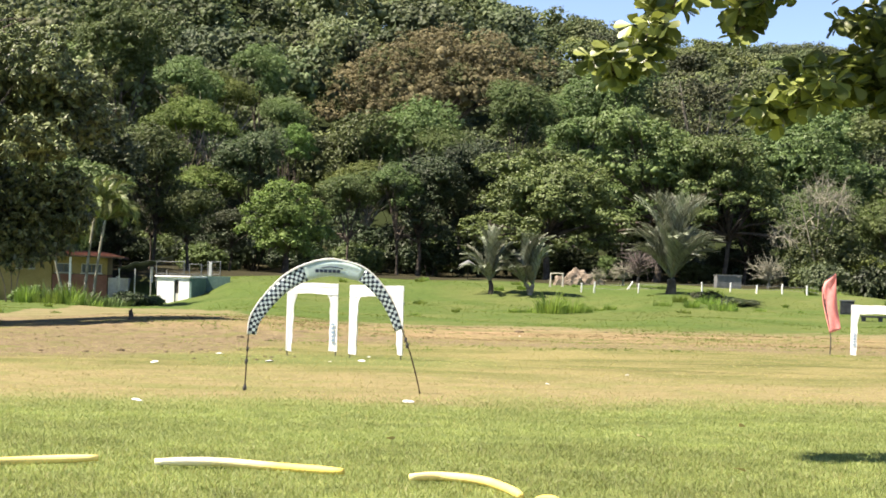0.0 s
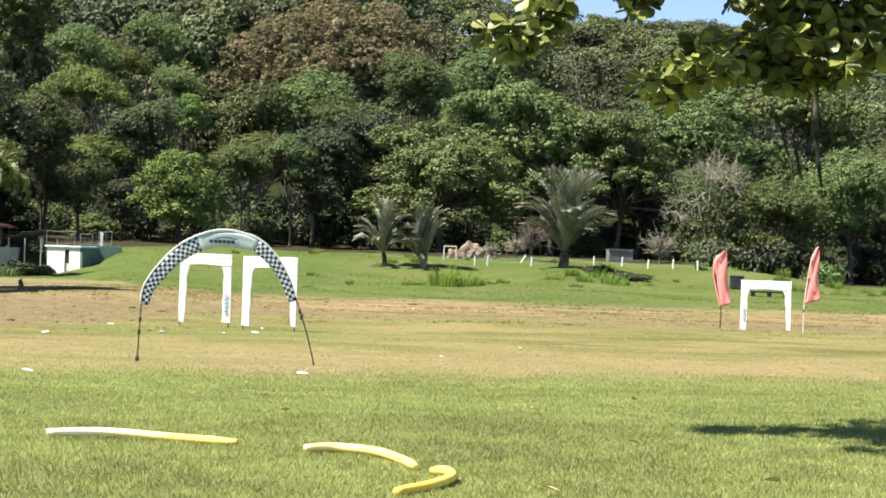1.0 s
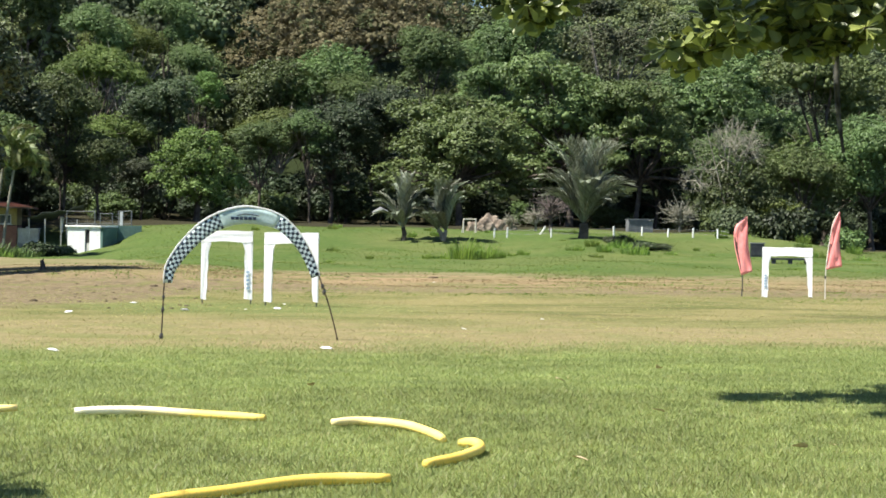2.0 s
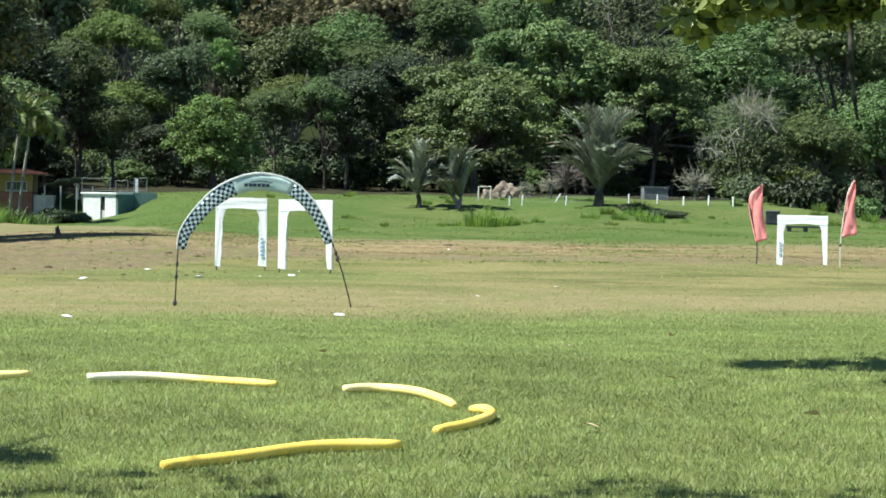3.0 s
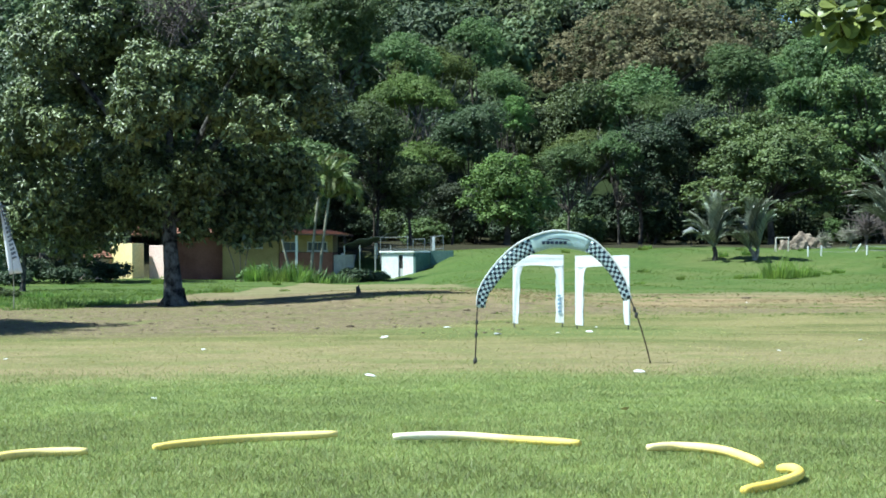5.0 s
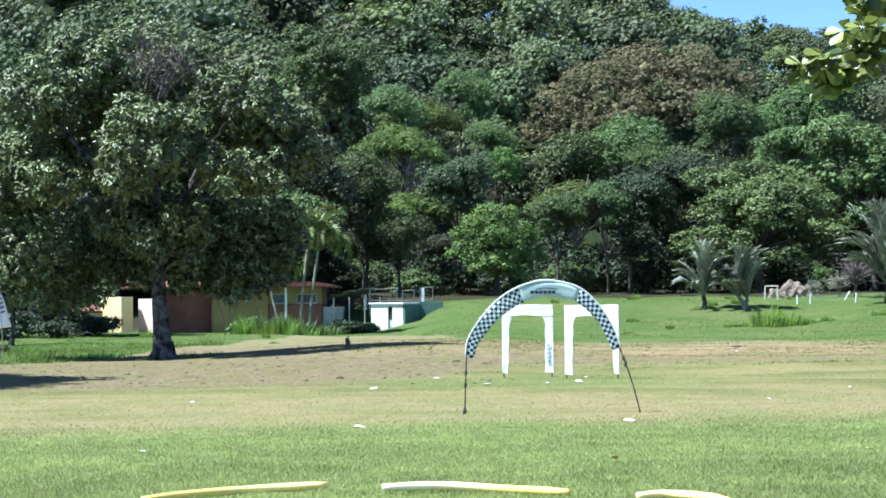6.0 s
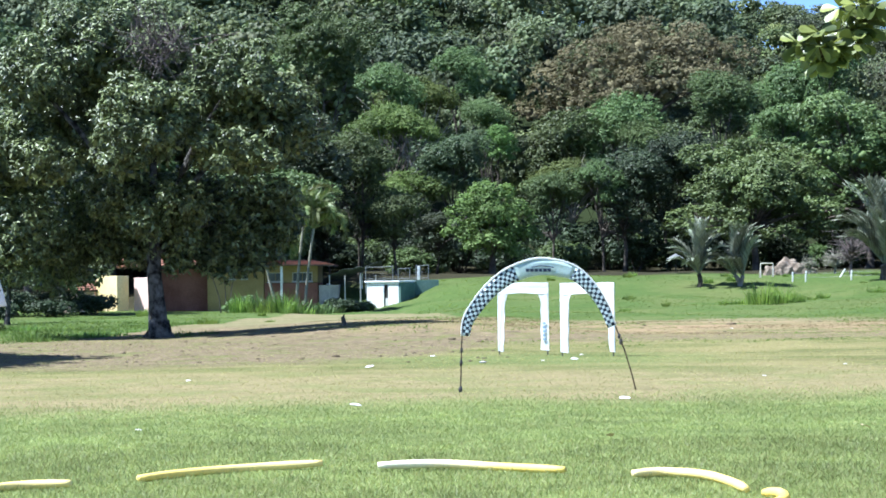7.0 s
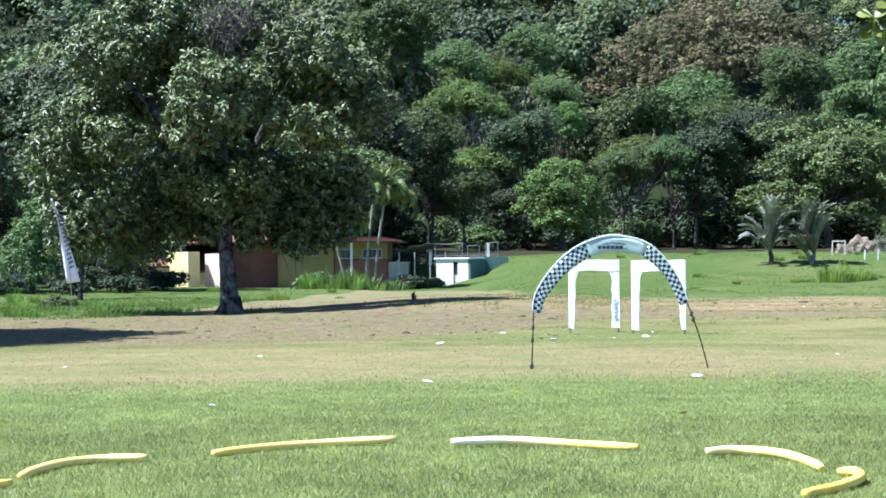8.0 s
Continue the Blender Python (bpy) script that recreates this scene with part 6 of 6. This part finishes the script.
# ---- clumps of tall grass and bushes ----
def grass_clump(seed, radius, height, count, label, width=0.05, mat=None):
    rng = np.random.default_rng(seed)
    root = thing("grass_clump", (0, 0, 0), label, "grass", "tall grass clumps")
    r = radius * np.sqrt(rng.random(count))
    a = rng.uniform(0, 2 * np.pi, count)
    base = np.stack([r * np.cos(a), r * np.sin(a), np.full(count, -0.03)], -1)
    out = np.stack([np.cos(a), np.sin(a), np.zeros(count)], -1)
    h = height * rng.uniform(0.3, 1.25, (count, 1)) * (1 - 0.5 * (r / radius)[:, None])
    mid = base + np.array((0, 0, 0.62)) * h + out * 0.12 * h
    tip = base + np.array((0, 0, 0.95)) * h + out * 0.38 * h + rng.normal(0, 0.08, (count, 3)) * h
    t = rng.uniform(0, 2 * np.pi, count)
    w = np.stack([np.cos(t), np.sin(t), np.zeros(count)], -1) * width * 0.5
    verts = np.stack([base - w, base + w, mid + w * 0.7, mid - w * 0.7, tip], 1).reshape(-1, 3)
    k = np.arange(count)[:, None] * 5
    faces = np.concatenate([np.concatenate([k, k + 1, k + 2], 1), np.concatenate([k, k + 2, k + 3], 1), np.concatenate([k + 3, k + 2, k + 4], 1)])
    tagged(part("tuft", array_mesh("tuft", verts, faces, mat or M_TALL), None, root), kind="stuff")
    return root


TALL = [grass_clump(501, 0.7, 1.35, 260, "clump of tall fresh green grass on the bank"), grass_clump(502, 0.8, 0.8, 170, "low clump of rough grass on the bank")]
rng = np.random.default_rng(61)
spots = [(-7.2, 106, 1.0, 1.1), (-8.4, 106, 1.1, 1.2), (-9.6, 106.5, 0.9, 1.1), (-6.2, 106.5, 0.9, 0.9), (17.3, 95, 1.1, 0.9), (16.5, 96.6, 0.8, 0.7), (18.5, 96.2, 1.0, 0.75), (25.6, 101, 0.5, 0.8), (26.8, 104, 0.6, 0.8), (28.9, 108.5, 0.9, 1.0), (29.8, 110.5, 0.8, 0.9), (28.3, 103.0, 1.0, 1.0), (27.0, 107.5, 0.6, 0.8), (25.4, 105.0, 0.7, 0.7), (22.2, 104, 0.5, 0.6), (20.4, 99, 0.6, 0.6), (19.3, 97, 0.7, 0.6), (31.4, 106.5, 0.5, 0.7)]
for _ in range(26):
    x = rng.uniform(2, 44)
    spots.append((x, rng.uniform(86, 124), rng.uniform(0.22, 0.5), rng.uniform(0.5, 0.9)))
for _ in range(16):
    x = rng.uniform(-27, -6)
    spots.append((x, rng.uniform(70, 112), rng.uniform(0.25, 0.5), rng.uniform(0.7, 1.3)))
for _ in range(12):
    spots.append((rng.uniform(38, 50), rng.uniform(104, 118), rng.uniform(0.4, 0.8), rng.uniform(0.8, 1.3)))
scatter(TALL, spots)

VERGE = [grass_clump(521, 0.7, 0.55, 150, "ragged low clump of green grass at the field's edge", 0.035, M_VERGE), grass_clump(522, 0.9, 0.4, 170, "spreading clump of green grass at the field's edge", 0.035, M_VERGE)]
spots = [(-7.3, 61.3, 0.5, 1.1), (-8.8, 61.4, 0.4, 0.8), (-6.7, 62.6, 0.5, 0.8)]
for _ in range(46):
    x = rng.uniform(-22, -8.5)
    y = 57.5 + 50 * float(smooth_step((x + 11.5) / 5.5)) + abs(rng.normal(0, 5.5))
    spots.append((x, y, rng.uniform(0.4, 0.9), rng.uniform(0.5, 1.1)))
scatter(VERGE, spots)

# the second bush has shade put into its leaf colour
YARD = [shrub((0, 0, 0), "broad-leaved green bush by the house", 1.3, 1.5, M_LEAF_MID, 421, 0.34, "yard bushes", 30, 0.4),
        shrub((0, 0, 0), "bush by the house, leaf colour darkened for shade", 1.4, 1.7, M_LEAF_SHADED, 422, 0.28, "yard bushes"),
        shrub((0, 0, 0), "dusty green bush by the house", 1.3, 1.6, M_LEAF_GREY, 423, 0.26, "yard bushes")]
scatter(YARD, [(-9.8, 109.5, 0.7, 0.8), (-4.3, 111, 0.7, 0.7), (-3.6, 112, 0.6, 0.6),
               (-16.0, 72, 0.4, 0.6), (44.5, 124, 1.2, 1.2), (41.5, 126, 1.0, 1.2), (46.5, 118, 0.9, 0.9), (-24.5, 95, 0.7, 0.8), (-27, 98, 1.0, 0.9), (-3.0, 113, 0.5, 0.6)])
# the deep shadow before the house, painted into these bushes' leaves
SHADE = [shrub((0, 0, 0), "bush before the house with the shade put into its leaf colour", 1.5, 1.7, M_LEAF_SHADED, 424, 0.2, "yard bushes")]
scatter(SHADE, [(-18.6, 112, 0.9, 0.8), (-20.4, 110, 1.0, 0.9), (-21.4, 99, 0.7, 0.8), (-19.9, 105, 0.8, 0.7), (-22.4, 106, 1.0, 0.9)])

# a thin many-stemmed young tree before the ochre wall
sapling = thing("sapling", at(-11.15, 113.0), "young tree with three thin dark leaning stems", "tree")
tops = [(-0.75, 0.0, 2.9), (0.05, 0.1, 3.1), (0.65, -0.1, 3.0)]
for k, (x, y, z) in enumerate(tops):
    bm = bmesh.new()
    tube(bm, curve_points([(0.35 * x + 0.1, 0, -0.1), (0.5 * x + 0.06, 0.3 * y, 1.1), (0.85 * x, y, 2.1), (x, y, z)], 4), [0.045 - 0.002 * q for q in range(13)], 6)
    part("stem", bm, M_BARK, sapling)
v, f = crown_arrays(425, [(x, y, z + 0.1, 0.6, 0.8) for x, y, z in tops], 5, 5, 10, 0.16, 0.14, slim=0.4, body=0.0, hull=0.0)
part("crown", array_mesh("crown", v, f, M_LEAF_DARK), None, sapling)

LILY = [grass_clump(511, 0.9, 1.5, 150, "clump of long arching broad leaves by the house", 0.11, M_LILY), grass_clump(512, 0.8, 1.2, 130, "low clump of broad blade leaves by the house", 0.10, M_LILY)]
scatter(LILY, [(-9.3, 108, 0.8, 0.9), (-6.0, 109, 0.9, 0.8), (-8.5, 107.4, 1.0, 1.0), (-7.7, 107, 1.0, 1.0), (-6.9, 108.4, 1.0, 0.9), (-5.2, 109.6, 0.8, 0.8), (-9.9, 108.8, 0.7, 1.0), (-4.5, 110.2, 0.7, 0.7)])

# dark growth added on the bank in place of the palm's cast shadow
SHADOW_WEEDS = [shrub((0, 0, 0), "low dark weeds standing in for the large palm's shadow", 1.2, 0.7, M_LEAF_DARK, 431, 0.12, "low dark weeds", 40, 0.5)]
scatter(SHADOW_WEEDS, [(30.4, 109.5, 0.8, 0.7), (31.5, 110.2, 0.7, 0.7), (29.4, 110.6, 0.7, 0.9)])

# a dense conical tree and darker trees on the house's far side
cone = [(0, 0, 1.2, 1.5, 0.8), (0, 0, 2.3, 1.3, 0.9), (0.1, 0, 3.4, 1.0, 0.9), (0, 0, 4.5, 0.65, 1.1), (-0.7, 0.2, 1.6, 0.9, 0.8), (0.7, -0.3, 1.8, 0.8, 0.8)]
tree(at(-23.61, 100), "dense conical green tree behind the white flag", cone, 0.12, M_LEAF_LIGHT, 10, 8, 18, 0.2, 0.17, 81, simple=True)
for k, (x, y, s, tall) in enumerate(((-32.5, 116, 0.95, 1.0), (-20.5, 112, 0.72, 0.9), (-39.0, 128, 1.1, 1.0), (-28.0, 140, 1.2, 1.1), (-15.5, 140, 1.15, 1.0), (-22.0, 142, 1.2, 1.1), (-9.0, 141, 1.1, 0.95), (-36.0, 110, 1.1, 1.0), (-10.5, 130.5, 1.0, 0.95), (-23.5, 113, 0.9, 0.95))):
    plant(("dark_broad", "dark_tall", "mid_round")[k % 3], x, y, s, 60 * k, squash=tall)
# a tree out on the field whose shadow falls into view
side_lobes = [(0, 0, 6.4, 2.9, 0.8), (2.4, 0.4, 5.8, 2.0, 0.8), (-2.2, 0.2, 6.0, 2.2, 0.8), (0.4, -2.2, 5.8, 2.1, 0.8), (0.2, 2.2, 5.8, 2.1, 0.8), (0.9, -3.9, 5.7, 1.7, 0.8), (2.6, -2.2, 5.7, 1.6, 0.8)]
tree(at(-15.6, 41.5), "spreading broadleaf tree at the field's edge", side_lobes, 0.3, M_LEAF_MANGO, 12, 9, 18, 0.36, 0.32, 83, slim=0.5, inner=5000)


# ---- the almond trees over the camera ----
def leaf_blade(rng, verts, faces, base, way, up, length):
    """A broad paddle-shaped leaf of six faces, narrow at the stalk."""
    way = way.normalized()
    side = way.cross(up)
    side = side.normalized() if side.length > 1e-4 else Vector((1, 0, 0))
    nrm = side.cross(way)
    k = len(verts)
    curl = rng.uniform(-0.10, 0.22)
    prof = ((0.0, 0.03), (0.35, 0.20), (0.68, 0.33), (0.90, 0.25))
    for u, w in prof:
        mid = base + way * length * u - nrm * length * curl * u * u
        lift = nrm * length * w * 0.25
        verts.extend((mid - side * length * w + lift, mid, mid + side * length * w + lift))
    verts.append(base + way * length - nrm * length * curl)
    for r in range(3):
        a = k + 3 * r
        faces.extend(((a, a + 1, a + 4, a + 3), (a + 1, a + 2, a + 5, a + 4)))
    a = k + 9
    faces.extend(((a, a + 1, k + 12, k + 12), (a + 1, a + 2, k + 12, k + 12)))


def almond_spray(root, line, rosettes, seed, spread, start=0.12):
    """A branch with rosettes of leaves near it."""
    rng = np.random.default_rng(seed)
    g = root.location
    # set back along the line of sight from the lawn's edge
    pts = curve_points([Vector((p[0] * 1.13, p[1] * 1.13, 1.55 + (p[2] - 1.55) * 1.13)) - g for p in line], 6)
    bm = bmesh.new()
    tube(bm, pts, [0.030 * (1 - 0.75 * k / (len(pts) - 1)) for k in range(len(pts))], 7)
    ends = []
    for k in range(rosettes):
        u = rng.uniform(start, 1.0) if k else 1.0
        p = pts[min(len(pts) - 1, int(u * (len(pts) - 1)))]
        q = p + Vector((rng.normal(0, spread), rng.normal(0, spread * 2.2), rng.normal(0.03, spread * 0.5))) if k else p
        tube(bm, [p, p.lerp(q, 0.5) + Vector((0, 0, -0.03)), q], [0.012, 0.009, 0.006], 5, caps=False)
        ends.append(q)
    branch = part("branch", bm, M_BARK, root, smooth=True)
    verts, faces = [], []
    for q in ends:
        for j in range(int(rng.integers(10, 16))):
            a = 2.4 * j + rng.uniform(-0.3, 0.3)
            tilt = rng.uniform(-1.3, 0.8)
            way = Vector((math.cos(a), math.sin(a), tilt))
            up = Vector((rng.normal(0, 0.7), rng.normal(-0.5, 0.7), 1.0))
            leaf_blade(rng, verts, faces, q + way.normalized() * 0.02, way, up, rng.uniform(0.12, 0.20))
    me = bpy.data.meshes.new("leaves")
    me.from_pydata([tuple(v) for v in verts], [], [tuple(dict.fromkeys(f)) for f in faces])
    me.materials.append(M_LEAF_ALMOND)
    me.polygons.foreach_set("use_smooth", np.ones(len(me.polygons), dtype=bool))
    tagged(part("foliage", me, None, branch, "paddle-shaped yellow-green leaves in rosettes"), kind="stuff")
    return branch


def almond_tree():
    root = thing("almond_tree", at(10.5, 16.5), "tropical almond tree with low spreading leafy branches", "tree")
    lobes = [(-7.2, -0.4, 6.4, 1.05, 0.4), (-6.3, -0.5, 6.4, 1.15, 0.4), (-6.8, 0.4, 6.4, 1.1, 0.4), (-6.1, 1.1, 6.5, 1.1, 0.4), (-5.4, -0.6, 6.3, 1.2, 0.4), (-4.6, -1.5, 6.3, 1.2, 0.4), (-4.9, 1.2, 6.5, 1.3, 0.4), (-3.2, 0.4, 6.4, 2.0, 0.4), (-1.6, 0.4, 6.4, 2.2, 0.45), (1.5, 0.5, 7.2, 3.2, 0.5), (0, 2.8, 6.5, 2.6, 0.5), (0.6, -2.6, 6.3, 2.2, 0.5)]
    part("trunk", trunk_mesh("trunk", lobes, 0.22, M_BARK, 9), None, root)
    v, f = crown_arrays(91, lobes, 10, 8, 12, 0.24, 0.22, slim=0.6, flat=0.5, hull=0.5, body=0.4)
    part("crown", array_mesh("crown", v, f, M_LEAF_ALMOND), None, root)
    sprays = (
        ([(4.48, 15.9, 4.89), (4.05, 15.7, 4.26), (3.70, 15.5, 3.79), (3.47, 15.5, 3.52), (3.31, 15.4, 3.32)], 40, 0.13, 0.42),
        ([(5.23, 15.9, 4.88), (4.74, 15.7, 4.29), (4.49, 15.5, 3.96), (4.37, 15.5, 3.72)], 20, 0.10, 0.50),
        ([(7.67, 16.3, 4.57), (6.47, 15.9, 3.86), (5.84, 15.7, 3.57), (5.28, 15.5, 3.38), (4.84, 15.4, 3.21), (4.52, 15.3, 3.06)], 150, 0.14, 0.30),
        ([(7.67, 16.3, 4.27), (6.53, 15.8, 3.71), (5.98, 15.4, 3.31), (5.62, 15.2, 3.16)], 80, 0.15, 0.20),
        ([(8.70, 16.3, 4.37), (7.42, 15.9, 3.90), (6.56, 15.6, 3.58), (6.07, 15.5, 3.38), (5.73, 15.4, 3.26)], 150, 0.16, 0.15),
        ([(8.14, 16.3, 4.70), (7.10, 15.9, 4.13), (6.50, 15.7, 3.83), (6.06, 15.5, 3.64)], 60, 0.14, 0.20),
        ([(7.40, 16.3, 4.66), (6.41, 15.9, 4.20), (5.88, 15.7, 3.96), (5.47, 15.5, 3.84)], 50, 0.13, 0.25),
    )
    for k, (line, count, spread, start) in enumerate(sprays):
        almond_spray(root, line, count, 900 + k, spread, start)
    bm = bmesh.new()
    tube(bm, curve_points([(7.20 - 10.5, 18.6 - 16.5, 4.3), (7.18 - 10.5, 18.6 - 16.5, 3.55), (7.20 - 10.5, 18.6 - 16.5, 3.05), (7.23 - 10.5, 18.6 - 16.5, 2.75), (7.28 - 10.5, 18.6 - 16.5, 2.45)], 5), [0.044 - 0.0014 * k for k in range(21)], 7)
    part("hanging_stem", bm, M_BARK_DARK, root, "dark stem hanging below the leaves", True)
    return root


almond_tree()
shade_lobes = [(2.2, 1.8, 6.4, 2.6, 0.45), (5.0, 2.0, 6.8, 2.8, 0.45), (-0.5, 0.5, 7.0, 3.0, 0.5), (7.4, 1.0, 6.6, 2.6, 0.45), (4.0, -2.0, 6.8, 3.0, 0.5), (1.0, -2.5, 6.6, 2.6, 0.5), (1.2, 4.0, 6.5, 1.2, 0.5), (2.9, 3.7, 6.5, 1.2, 0.5), (0.1, 6.25, 6.5, 0.2, 0.5)]
tree(at(-5.0, 4.4), "tropical almond tree shading the lawn's near edge", shade_lobes, 0.2, M_LEAF_ALMOND, 7, 7, 12, 0.32, 0.20, 93, slim=0.6, flat=0.5, hull=0.0, body=0.3)

# a few fallen leaves on the lawn
rng = np.random.default_rng(95)
verts, faces = [], []
leaf = thing("fallen_leaf", (0, 0, 0), "curled dry brown leaf on the lawn", "leaf", "fallen leaves")
leaf_blade(rng, verts, faces, Vector((-0.06, 0, 0.02)), Vector((1, 0, 0.1)), Vector((0, 0.2, 1)), 0.13)
me = bpy.data.meshes.new("blade")
me.from_pydata([tuple(v) for v in verts], [], [tuple(dict.fromkeys(f)) for f in faces])
me.materials.append(M_LEAF_DEAD)
part("blade", me, None, leaf)
for k, (x, y) in enumerate(((4.65, 16.15), (5.2, 13.4), (3.1, 12.6), (4.6, 19.6), (6.2, 21.5), (4.9, 13.3), (1.9, 18.9))):
    m = pose(*at(x, y, 0.03), 20 * math.sin(k), 15 * math.cos(k), 70 * k)
    if k == 0:
        leaf.matrix_basis = m
    else:
        copy_thing(leaf, m)
